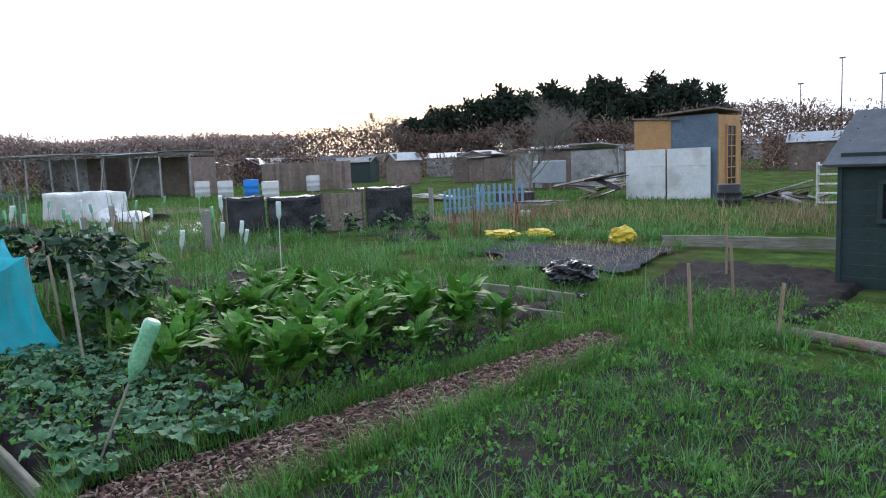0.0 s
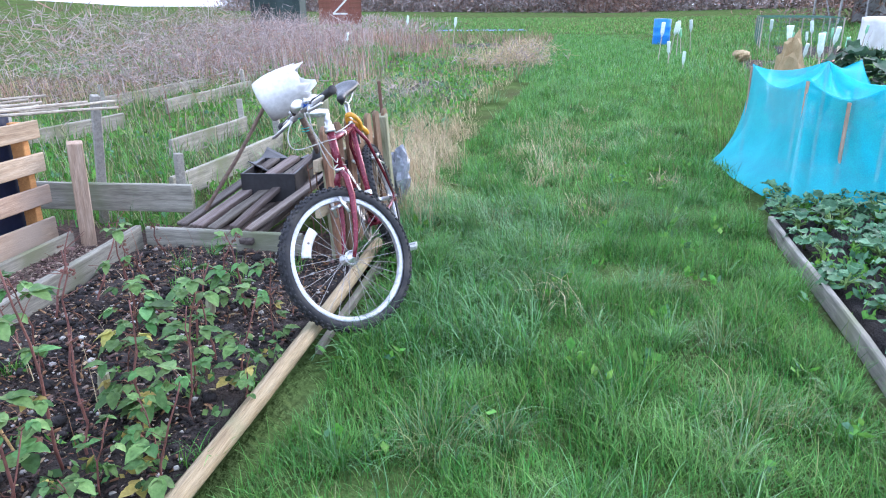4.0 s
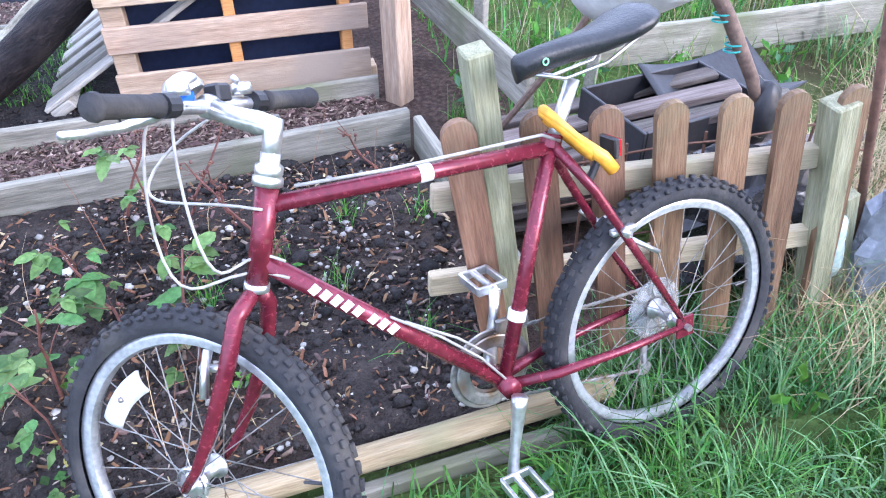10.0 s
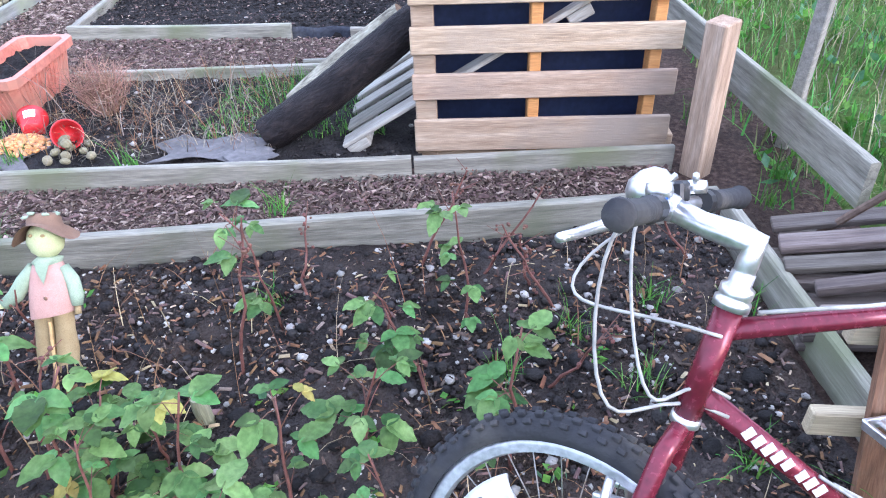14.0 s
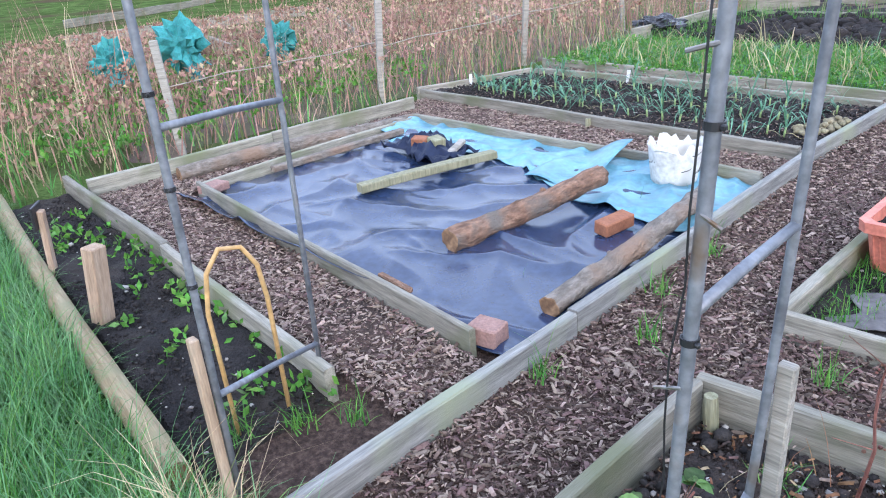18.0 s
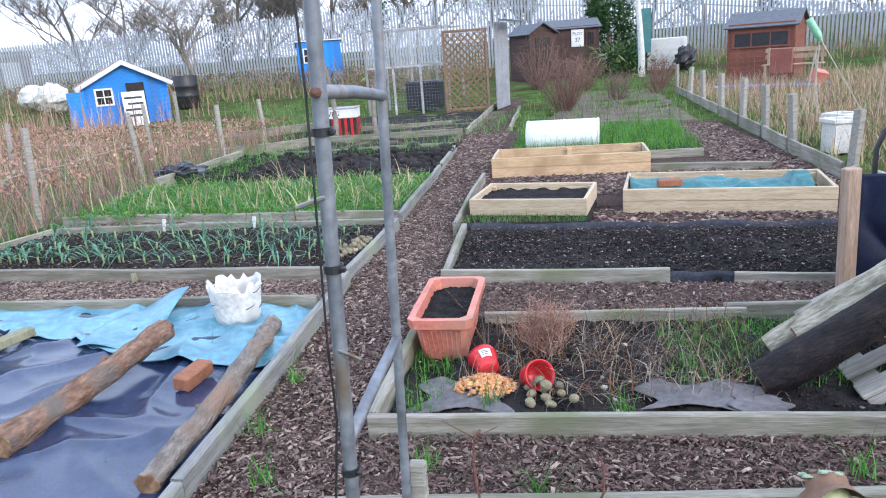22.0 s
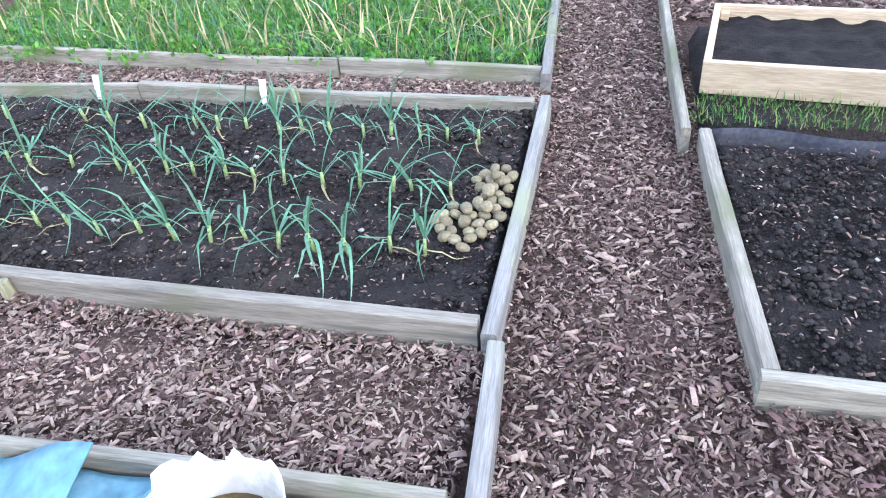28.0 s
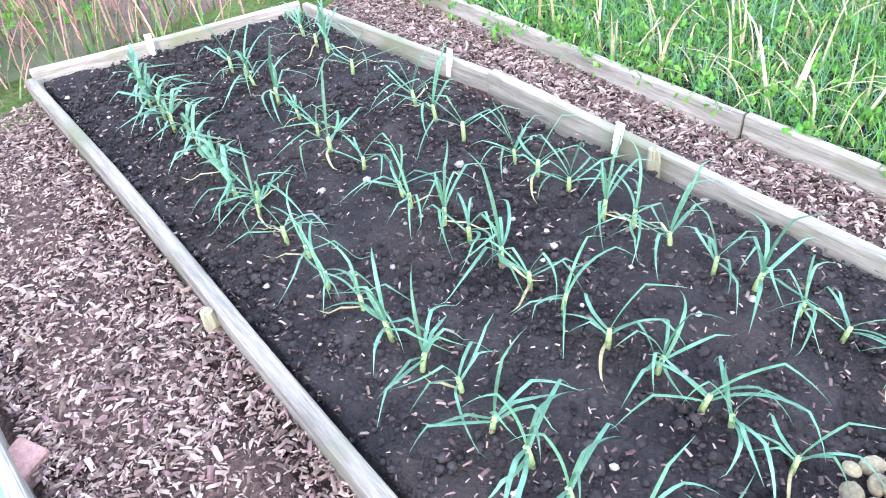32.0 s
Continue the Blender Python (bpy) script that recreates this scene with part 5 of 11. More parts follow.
def cloche():
    e = thing("cloche", "milky plastic cloche standing over seedlings", "cloche", pose(-1.13, 10.45, 0.06, 0, 0, -3))
    part("cover", MB().grid(lambda u, v: (0.98 * u, 0.3 - 0.28 * math.cos(math.pi * v) * (1 if v < 0.5 else 1), 0.36 * math.sin(math.pi * v) ** 0.6), 10, 14), mat("milky_polythene", [(0.62, 0.70, 0.66), (0.74, 0.80, 0.77)], 0.3, 3, bump=0.1, fine=20, trans=0.0, alpha=0.9), e, "", True, 0.003)
    for x in (0.02, 0.5, 0.96):
        part("hoop", MB().tube([(x, 0.3 - 0.285 * math.cos(math.pi * v), 0.365 * math.sin(math.pi * v) ** 0.6) for v in np.linspace(0, 1, 15)], 0.006, 6), M_white, e)


cloche()


# ---- pipe arches over the path ----
def bent_pipe(name, pts, r, e, lab=""):
    return part(name, MB().tube(pts, r, 12), M_galv, e, lab, True)


def pipe_side(label, a, b, rungs, stakes, ties, lean):
    e = thing("pipe_trellis", label, "trellis", None, "pipe trellis sides")
    ax, ay, bx, by = *a, *b
    for (x, y), k in ((a, 0), (b, 1)):
        top = [(x + lean * z + q, y, z) for z, q in ((-0.05, 0), (0.6, 0.002), (1.2, -0.001), (1.75, 0), (2.02, 0.02))]
        bent_pipe("upright_pipe", top, 0.0095 if k == 0 else 0.0084, e)
    for z0, z1 in rungs:
        bent_pipe("rung_pipe", [(ax + lean * z0, ay, z0), ((ax + bx) / 2 + lean * (z0 + z1) / 2, (ay + by) / 2, (z0 + z1) / 2 + 0.003), (bx + lean * z1, by, z1)], 0.0088, e)
    for (x, y), z in ties:
        x += lean * z
        part("cable_tie", MB().lathe([(0.0105, -0.005), (0.0125, -0.005), (0.0125, 0.005), (0.0105, 0.005), (0.0105, -0.005)], 14, pose(x, y, z)).box((x + 0.014, y - 0.006, z), (0.007, 0.007, 0.007)), M_black, e, "black cable tie")
    for x, y, h in stakes:
        part("stake", MB().box((x, y, h / 2 - 0.1), (0.03, 0.022, h + 0.2), None, 0.003), M_greypallet if x > -1 else M_stake, e, "wooden stake")
    return e


AX, AL = -0.797, 0.036
arch = pipe_side("grey steel pipe trellis side tied to a stake", (AX, 1.53), (-0.806, 1.84), [(1.39, 1.365), (0.94, 0.955), (0.18, 0.42)], [(-0.762, 1.865, 0.70), (-0.785, 1.50, 0.55)], [((AX, 1.53), z) for z in (1.345, 1.18, 0.90, 0.55)], AL)
part("loose_wire", MB().tube(sway((AX - 0.002, 1.52, 0.35), (AX + 0.043, 1.52, 1.6), 12, 0.005, 4), 0.0016, 5), M_black, arch, "thin black wire")
part("bolt", MB().lathe([(0, -0.006), (0.006, -0.004), (0.006, 0.004), (0, 0.006)], 8, pose(AX + AL * 1.39, 1.518, 1.39, 90, 0, 0)), M_rust, arch, "rusty bolt")
for z, dx in ((1.27, -0.05), (1.075, 0.045), (0.83, -0.05)):
    part("clip", MB().tube([(AX + AL * z, 1.522, z), (AX + AL * z + dx * 0.7, 1.515, z - 0.01)], 0.003, 6), M_steel, arch, "small metal clip")
pipe_side("grey steel pipe trellis side standing in the narrow bed", (-1.86, 1.31), (-2.24, 1.81), [(1.08, 1.0), (0.42, 0.18)], [(-1.85, 1.285, 0.59)], [((-1.86, 1.31), z) for z in (1.15, 0.95, 0.72)], 0.03)
solo("bent_cane", MB().tube([(-2.19, 1.47, -0.05), (-2.205, 1.465, 0.45), (-2.205, 1.485, 0.57), (-2.195, 1.53, 0.635), (-2.18, 1.59, 0.625), (-2.17, 1.625, 0.56), (-2.165, 1.635, 0.45), (-2.17, 1.64, -0.05)], 0.0075, 8), M_bamboo, "orange bamboo hoop pushed into the narrow bed", "hoop", smooth=True)
post(-3.33, 1.42, 0.52, 0.075, M_stake, "short brown wooden stake beside the grass", (-6, -4), group="short stakes")


def sign_stake():
    e = thing("plot_sign", "small dark plot sign with white numbers on a stake", "sign", pose(-4.02, 1.44, 0.0, -6, 3, -35))
    part("stake", MB().box((0, 0, 0.12), (0.04, 0.03, 0.5)), M_stake, e)
    part("board", MB().box((0, -0.02, 0.34), (0.11, 0.012, 0.12)), M_black, e, "dark board")
    for i, w in enumerate((0.018, 0.03)):
        part("number_bar", MB().box((-0.022 + 0.04 * i, -0.0285, 0.34), (w, 0.004, 0.07)), M_white, e, "white painted figure")


sign_stake()


# ---- the bicycle leaning on the picket fence ----
def bicycle():
    lean = pose(1.229, 1.133, 0.047, 0, 0, 11.7) @ pose(0, 0, 0, -15.3, 0, 0)
    e = thing("bicycle", "burgundy mountain bike leaning against a picket fence", "bicycle", lean)
    WR = 0.314
    BB, SEAT, HT, HB, RH = V(0.633, 0, 0.294), V(0.780, 0, 0.771), V(0.263, 0, 0.824), V(0.209, 0, 0.666), V(1.052, 0, 0.299)
    D0, T0, T1 = V(0.224, 0, 0.705), HB.lerp(HT, 0.80), SEAT + V(-0.006, 0, -0.014)
    # frame
    f = part("frame", MB().tube([HB, HT], 0.0185, 14), M_frame, e, "burgundy painted head tube", True)
    part("top_tube", MB().tube([T0, T1], 0.0145, 12), M_frame, f, "", True)
    part("down_tube", MB().tube([D0, BB], 0.0165, 12), M_frame, f, "", True)
    part("seat_tube", MB().tube([BB, SEAT], 0.0150, 12), M_frame, f, "", True)
    for s in (-1, 1):
        part("seat_stay", MB().tube([SEAT + V(0.0, s * 0.012, -0.012), SEAT.lerp(RH, 0.22) + V(0, s * 0.045, 0), SEAT.lerp(RH, 0.66) + V(0, s * 0.06, 0), RH + V(-0.004, s * 0.062, 0.012)], [0.010, 0.0095, 0.008, 0.007], 10), M_frame, f, "", True)
        part("chain_stay", MB().tube([BB + V(0.012, s * 0.018, 0), BB.lerp(RH, 0.25) + V(0, s * 0.042, 0), BB.lerp(RH, 0.63) + V(0, s * 0.058, 0), RH + V(-0.004, s * 0.062, 0)], [0.012, 0.011, 0.009, 0.007], 10), M_frame, f, "", True)
        part("dropout", MB().box((RH.x - 0.002, s * 0.064, RH.z), (0.045, 0.006, 0.05), None, 0.002), M_frame, f)
    part("bottom_bracket", MB().lathe([(0, -0.036), (0.021, -0.036), (0.021, 0.036), (0, 0.036)], 16, pose(*BB, 90, 0, 0)), M_frame, f, "", True)
    # lettering as plain bars along the down tube
    d = (BB - D0).normalized()
    rot = Matrix((d, V(0, 1, 0), d.cross(V(0, 1, 0)))).transposed().to_4x4()
    rr = random.Random(3)
    for i in range(8):
        t = 0.10 + 0.023 * i + (0.012 if i > 4 else 0)
        c = D0 + d * t + V(0, -0.0162, 0)
        part("letter_bar", MB().box((0, 0, 0), (0.016, 0.0022, rr.choice((0.018, 0.02))), Matrix.Translation(c) @ rot @ pose(0, 0, 0, 6, 12, 0), 0.001), M_white, f, "white painted lettering shapes")
    part("tube_band", MB().lathe([(0.0152, -0.012), (0.0158, -0.012), (0.0158, 0.012), (0.0152, 0.012)], 14, Matrix.Translation(T0.lerp(T1, 0.52)) @ pose(0, 0, 0, 0, 92.0, 0)), M_white, f, "white tape band")
    part("seat_tube_band", MB().lathe([(0.0155, -0.012), (0.019, -0.010), (0.019, 0.010), (0.0155, 0.012)], 14, Matrix.Translation(BB.lerp(SEAT, 0.3)) @ pose(0, 0, 0, 0, 16.9, 0)), M_white, f, "white derailleur clamp")
    part("cable", MB().tube([T0 + V(0.05, -0.004, 0.020), T0.lerp(T1, 0.4) + V(0, -0.008, 0.021), T0.lerp(T1, 0.7) + V(0, -0.006, 0.024), T0.lerp(T1, 0.96) + V(0, -0.012, 0.030), SEAT + V(0.006, -0.02, 0.0)], 0.0032, 6), M_whitecable, f, "pale brake cable", True)
    part("cable", MB().tube([D0.lerp(BB, 0.46) + V(0.004, -0.012, 0.018), D0.lerp(BB, 0.66) + V(0.012, -0.012, 0.024), D0.lerp(BB, 0.84) + V(0.016, -0.012, 0.018), BB + V(0.0, -0.02, 0.012)], 0.0028, 6), M_whitecable, f, "pale gear cable", True)
    part("cable", MB().tube([D0.lerp(BB, 0.52) + V(0.006, -0.01, 0.022), D0.lerp(BB, 0.72) + V(0.02, -0.014, 0.034), D0.lerp(BB, 0.9) + V(0.022, -0.006, 0.03)], 0.0028, 6), M_whitecable, f, "pale gear cable", True)

    # wheels
    def wheel(parent, c, m, name, reflect, rear):
        w = part(name, MB().lathe([(WR - 0.062, -0.011), (WR - 0.050, -0.0125), (WR - 0.040, -0.012), (WR - 0.038, -0.006), (WR - 0.055, 0), (WR - 0.038, 0.006), (WR - 0.040, 0.012), (WR - 0.050, 0.0125), (WR - 0.062, 0.011), (WR - 0.066, 0), (WR - 0.062, -0.011)], 64), M_rim, parent, "alloy rim", True, 0, m)
        prof = []
        for k in range(13):
            a = -2.3 + 4.6 * k / 12
            prof.append((WR - 0.025 + 0.0235 * math.cos(a), 0.0245 * math.sin(a)))
        part("tyre", MB().lathe(prof, 64), M_rubber, w, "black knobbly tyre", True)
        kn = MB()
        n = 62
        for k in range(n):
            for row, (off, ang, sz) in enumerate(((-0.0205, -0.95, 0.009), (-0.009, -0.38, 0.010), (0.009, 0.38, 0.010), (0.0205, 0.95, 0.009))):
                a = 2 * math.pi * (k + 0.5 * (row % 2)) / n
                r = WR - 0.025 + 0.0245 * math.cos(ang)
                mm = pose(0, 0, 0, 0, 0, math.degrees(a)) @ Matrix.Translation((r, 0, 0.0255 * math.sin(ang))) @ pose(0, 0, 0, 0, math.degrees(-ang), 0)
                kn.box((0.002, 0, 0), (0.009, 0.014, sz), mm, 0.0015)
        part("tread", kn, M_rubber, w)
        hw = 0.036 if not rear else 0.034
        part("hub", MB().lathe([(0, -0.052), (0.005, -0.052), (0.005, -0.046), (0.010, -0.045), (0.012, -hw), (0.024, -hw), (0.024, -hw + 0.004), (0.013, -hw + 0.008), (0.013, hw - 0.008), (0.024, hw - 0.004), (0.024, hw), (0.012, hw), (0.010, 0.045), (0.005, 0.046), (0.005, 0.052), (0, 0.052)], 20), M_alu, w, "alloy hub", True)
        if rear:
            part("sprocket_cluster", MB().lathe([(0.02, 0.038), (0.062, 0.038), (0.062, 0.041), (0.05, 0.042), (0.05, 0.047), (0.038, 0.048), (0.038, 0.056), (0.02, 0.057)], 28), M_steel, w, "worn steel sprockets")
            part("spoke_guard", MB().lathe([(0.03, 0.0365), (0.074, 0.036), (0.074, 0.0352), (0.03, 0.0357)], 30), M_clear, w, "clear plastic spoke guard")
        else:
            part("dust_cap", MB().lathe([(0.03, -0.037), (0.033, -0.034), (0.034, -0.030), (0.024, -0.031)], 24), M_alu, w)
        ns = 32
        for k in range(ns):
            s = -1 if k % 2 else 1
            a = 2 * math.pi * k / ns
            b = a + (0.95 if (k // 2) % 2 else -0.95) * 0.55
            part("spoke", MB().tube([V(0.022 * math.cos(b), 0.022 * math.sin(b), s * hw), V((WR - 0.062) * math.cos(a), (WR - 0.062) * math.sin(a), 0)], 0.0012, 5), M_steel, w)
        part("valve", MB().tube([V(WR - 0.066, 0, 0), V(WR - 0.105, 0, 0)], 0.003, 6), M_black, w)
        if reflect is not None:
            def rfn(u, v):
                a = reflect + (u - 0.5) * 0.62
                r = 0.180 + 0.042 * v
                return (r * math.cos(a), r * math.sin(a), -0.012 - 0.006 * math.sin(math.pi * v))

            part("spoke_reflector", MB().grid(rfn, 14, 4), M_white, w, "white spoke reflector", True, 0.006)
            part("reflector_pin", MB().ball((0.201 * math.cos(reflect), 0.201 * math.sin(reflect), -0.021), 0.006, 8, 5), M_steel, w)
        return w

    wheel(e, RH, Matrix.Translation(RH) @ pose(0, 0, 0, -90, 0, 0), "rear_wheel", None, True)
    part("axle_nut", MB().lathe([(0, -0.078), (0.008, -0.078), (0.008, -0.066), (0.012, -0.066), (0.012, -0.06)], 6, Matrix.Translation(RH) @ pose(0, 0, 0, -90, 0, 0)), M_steel, e)

    # steered front end
    ax = (HT - HB).normalized()
    STEER = 47.0
    FH = V(0.021, 0, 0.321)
    turn = Matrix.Translation(HB) @ Matrix.Rotation(radians(-STEER), 4, ax) @ Matrix.Translation(-HB)
    fr = part("fork", MB().lathe([(0.012, -0.01), (0.021, -0.008), (0.021, 0.004), (0.014, 0.006)], 16, Matrix.Translation(HB) @ ax.to_track_quat("Z", "Y").to_matrix().to_4x4()), M_alu, e, "fork crown race", True, 0, turn)
    for s in (-1, 1):
        part("fork_blade", MB().tube([HB + V(-0.004, s * 0.012, -0.012), HB + V(-0.016, s * 0.045, -0.04), HB + V(-0.045, s * 0.055, -0.12), HB.lerp(FH, 0.69) + V(0.022, s * 0.056, 0), HB.lerp(FH, 0.89) + V(0.014, s * 0.054, 0), FH + V(0, s * 0.052, 0)], [0.014, 0.0145, 0.014, 0.012, 0.009, 0.008], 12), M_frame, fr, "", True)
        part("brake_arm", MB().tube([HB.lerp(FH, 0.5) + V(-0.006, s * 0.058, 0), HB.lerp(FH, 0.36) + V(-0.03, s * 0.045, 0), HB.lerp(FH, 0.28) + V(-0.04, s * 0.035, 0)], 0.008, 8).box(HB.lerp(FH, 0.38) + V(-0.026, s * 0.028, 0), (0.05, 0.014, 0.012), None, 0.003), M_alu, fr, "alloy cantilever brake", True)
    wheel(e, None, turn @ Matrix.Translation(FH) @ pose(0, 0, 0, -90, 0, 0), "front_wheel", -2.30, False)
    # headset, stem, bar
    part("headset", MB().lathe([(0.0, 0.0), (0.024, 0.0), (0.024, 0.012), (0.020, 0.015), (0.022, 0.018), (0.022, 0.030), (0.0155, 0.034), (0.0155, 0.05), (0, 0.05)], 20, Matrix.Translation(HT) @ ax.to_track_quat("Z", "Y").to_matrix().to_4x4()), M_alu, e, "polished headset", True)
    S0, S1 = HT + ax * 0.03, HT + ax * 0.082
    C = S1 + V(-0.108, 0, 0.052)
    part("stem", MB().tube([S0, S1 - ax * 0.016, S1 + ax * 0.008, S1 + V(-0.022, 0, 0.016), S1.lerp(C, 0.6), C], [0.0135, 0.0145, 0.019, 0.019, 0.0165, 0.0165], 14).ball(C, (0.02, 0.022, 0.02), 12, 8), M_alu, e, "polished silver stem", True, 0, turn)
    bar = part("handlebar", MB().tube([C + V(0.03, -0.25, 0.004), C + V(0.01, -0.15, 0.002), C, C + V(0.01, 0.15, 0.002), C + V(0.03, 0.25, 0.004)], 0.0115, 12), M_alu, e, "silver handlebar", True, 0, turn)
    for s in (-1, 1):
        a, b = C + V(0.031, s * 0.257, 0.004), C + V(0.018, s * 0.130, 0.003)
        part("grip", MB().tube([a, a.lerp(b, 0.06), a.lerp(b, 0.08), a.lerp(b, 0.9), b], [0.0175, 0.0195, 0.0165, 0.0155, 0.018], 14), M_rubber, bar, "black rubber grip", True)
        q = C + V(0.014, s * 0.105, 0.003)
        lv = part("brake_lever", MB().tube([q, q + V(-0.03, s * 0.0, -0.012), q + V(-0.058, s * 0.035, -0.022), q + V(-0.06, s * 0.09, -0.026), q + V(-0.055, s * 0.14, -0.026)], [0.011, 0.010, 0.0075, 0.007, 0.006], 8), M_alu, bar, "silver brake lever", True)
        part("lever_clamp", MB().tube([q + V(0, -0.012, 0), q + V(0, 0.012, 0)], 0.018, 12), M_black, bar, "black clamp")
        sh = C + V(0.012, s * 0.075, 0.012)
        part("shifter", MB().lathe([(0, -0.008), (0.016, -0.008), (0.018, 0), (0.016, 0.01), (0, 0.012)], 14, Matrix.Translation(sh + V(0, 0, 0.012))).tube([sh + V(0, 0, 0.016), sh + V(0.01, -0.03 * s, 0.03)], 0.005, 6), M_alu, bar, "thumb gear shifter", True)
    part("bell", MB().lathe([(0.030, 0.0), (0.033, 0.007), (0.030, 0.021), (0.019, 0.032), (0, 0.036)], 18, Matrix.Translation(C + V(-0.012, -0.03, 0.018)) @ pose(0, 0, 0, 10, -25, 0)), M_alu, bar, "silver bell dome", True)
    part("lamp_bracket", MB().box((0, 0, 0), (0.03, 0.035, 0.03), Matrix.Translation(C + V(0, 0.028, 0.02))), M_black, bar, "black lamp bracket")
    part("blue_clip", MB().box((0, 0, 0), (0.018, 0.036, 0.016), Matrix.Translation(C + V(0.004, -0.058, 0.016)), 0.004), M_blueclip, bar, "blue plastic clip")
    # looping cables in front of the head tube
    for i, (dy, r) in enumerate(((-0.06, 0.20), (-0.11, 0.24), (0.05, 0.16))):
        p0 = turn @ (C + V(-0.02, dy, -0.01))
        p3 = HB + V(0.05, -0.022, 0.035 - 0.03 * i) if i < 2 else HT + V(-0.02, -0.02, -0.03)
        out = turn.to_3x3() @ V(-0.085 - 0.03 * i, -0.03, 0)
        pts = []
        for t in np.linspace(0, 1, 16):
            q = p0.lerp(p3, t) + out * math.sin(math.pi * t) * (0.75 + 0.2 * i) + V(0.0, -0.05, -0.10) * math.sin(math.pi * t) ** 2 * (1 if i < 2 else 0.3)
            pts.append(q)
        part("cable", MB().tube(pts, 0.0026, 6), M_whitecable, e, "looping pale cable", True)

    # saddle
    SP = V(0.833, 0, 0.872)
    post_ = part("seat_post", MB().tube([SEAT - V(0.01, 0, 0.03), SP], 0.0135, 12), M_alu, e, "bright seat post", True)
    part("seat_clamp", MB().lathe([(0.015, -0.015), (0.0205, -0.012), (0.0205, 0.008), (0.015, 0.012)], 14, Matrix.Translation(SEAT) @ pose(0, 0, 0, 0, 17, 0)), M_frame, post_)
    prof = [(-0.135, 0.010, 0.0), (-0.125, 0.020, 0.004), (-0.08, 0.023, 0.006), (-0.03, 0.028, 0.005), (0.03, 0.045, 0.003), (0.075, 0.066, 0.006), (0.11, 0.072, 0.013), (0.135, 0.060, 0.017), (0.145, 0.03, 0.016)]
    n = 14
    vs, fs = [], []
    for x, w, z in prof:
        for k in range(n):
            a = 2 * math.pi * k / n
            yy, zz = math.cos(a) * w, math.sin(a)
            h = 0.018 if zz > 0 else 0.030 - 0.1 * max(0, 0.04 - w)
            dip = -0.008 * max(0, 1 - abs(yy) / 0.012) if zz > 0 and x > -0.02 else 0
            vs.append(V(x, yy, z + zz * h + dip))
    for i in range(len(prof) - 1):
        for k in range(n):
            q = (k + 1) % n
            fs.append((i * n + k, (i + 1) * n + k, (i + 1) * n + q, i * n + q))
    fs += [tuple(range(n)), tuple((len(prof) - 1) * n + k for k in range(n))[::-1]]
    sd = part("saddle", MB().add(vs, fs), M_saddle, e, "black vinyl saddle", True, 0, Matrix.Translation(SP + V(0.015, 0, 0.056)) @ pose(0, 0, 0, 0, -7, 0))
    for s in (-1, 1):
        part("saddle_rail", MB().tube([V(-0.10, s * 0.006, -0.02), V(-0.05, s * 0.02, -0.042), V(0.04, s * 0.022, -0.042), V(0.10, s * 0.04, -0.012)], 0.0035, 6), M_alu, sd, "", True)
    part("saddle_mark", MB().lathe([(0.004, 0), (0.007, 0), (0.007, 0.001), (0.004, 0.001), (0.004, 0)], 10, pose(-0.085, -0.023, 0.0, 90, 0, 0)), M_bottle, sd, "small green ring mark")
    # lock coiled round the seat post
    lk = []
    for t in np.linspace(0, 1, 50):
        a = 2 * math.pi * 2.0 * t + 2.4
        u, w = 0.052 * math.cos(a) + 0.030, 0.030 * math.sin(a)
        lk.append(SEAT + V(0.002 + 0.88 * u, w - 0.012, 0.040 - 0.92 * u + 0.25 * w - 0.012 * t))
    lk += [SEAT + V(0.082, -0.045, -0.045), SEAT + V(0.100, -0.05, -0.072)]
    part("cable_lock", MB().tube(lk, [0.0095] * 50 + [0.0135, 0.0135], 10), M_lock, e, "orange cable lock", True)
    # cranks, chainring, pedals
    cr = part("crankset", MB().lathe([(0.055, 0.047), (0.062, 0.046), (0.080, 0.046), (0.083, 0.048), (0.080, 0.050), (0.062, 0.050), (0.055, 0.047)], 48, Matrix.Translation(BB) @ pose(0, 0, 0, -90, 0, 0)), M_steel, e, "steel chainrings")
    part("chainring", MB().lathe([(0.05, 0.054), (0.092, 0.053), (0.095, 0.055), (0.092, 0.057), (0.05, 0.056)], 48, Matrix.Translation(BB) @ pose(0, 0, 0, -90, 0, 0)), M_steel, cr)
    CA = radians(-103)
    ca = V(math.cos(CA), 0, math.sin(CA))
    for s, dd in ((-1, ca), (1, -ca)):
        y = s * 0.062
        part("crank_arm", MB().tube([BB + V(0, y, 0), BB + V(0, y * 1.02, 0) + dd * 0.02, BB + V(0, y * 1.12, 0) + dd * 0.12, BB + V(0, y * 1.2, 0) + dd * 0.172], [0.017, 0.015, 0.010, 0.013], 10), M_alu, cr, "alloy crank arm", True)
        pc = BB + dd * 0.172 + V(0, y * 1.2 + s * 0.052, 0)
        mb = MB()
        for dx in (-0.032, 0.032):
            mb.box((pc.x + dx, pc.y, pc.z), (0.008, 0.085, 0.020), None, 0.002)
        for dy in (-0.042, 0.042):
            mb.box((pc.x, pc.y + dy, pc.z), (0.068, 0.008, 0.020), None, 0.002)
        mb.tube([pc + V(0, -s * 0.055, 0), pc + V(0, s * 0.045, 0)], 0.008, 8)
        part("pedal", mb, M_alu, cr, "alloy cage pedal")
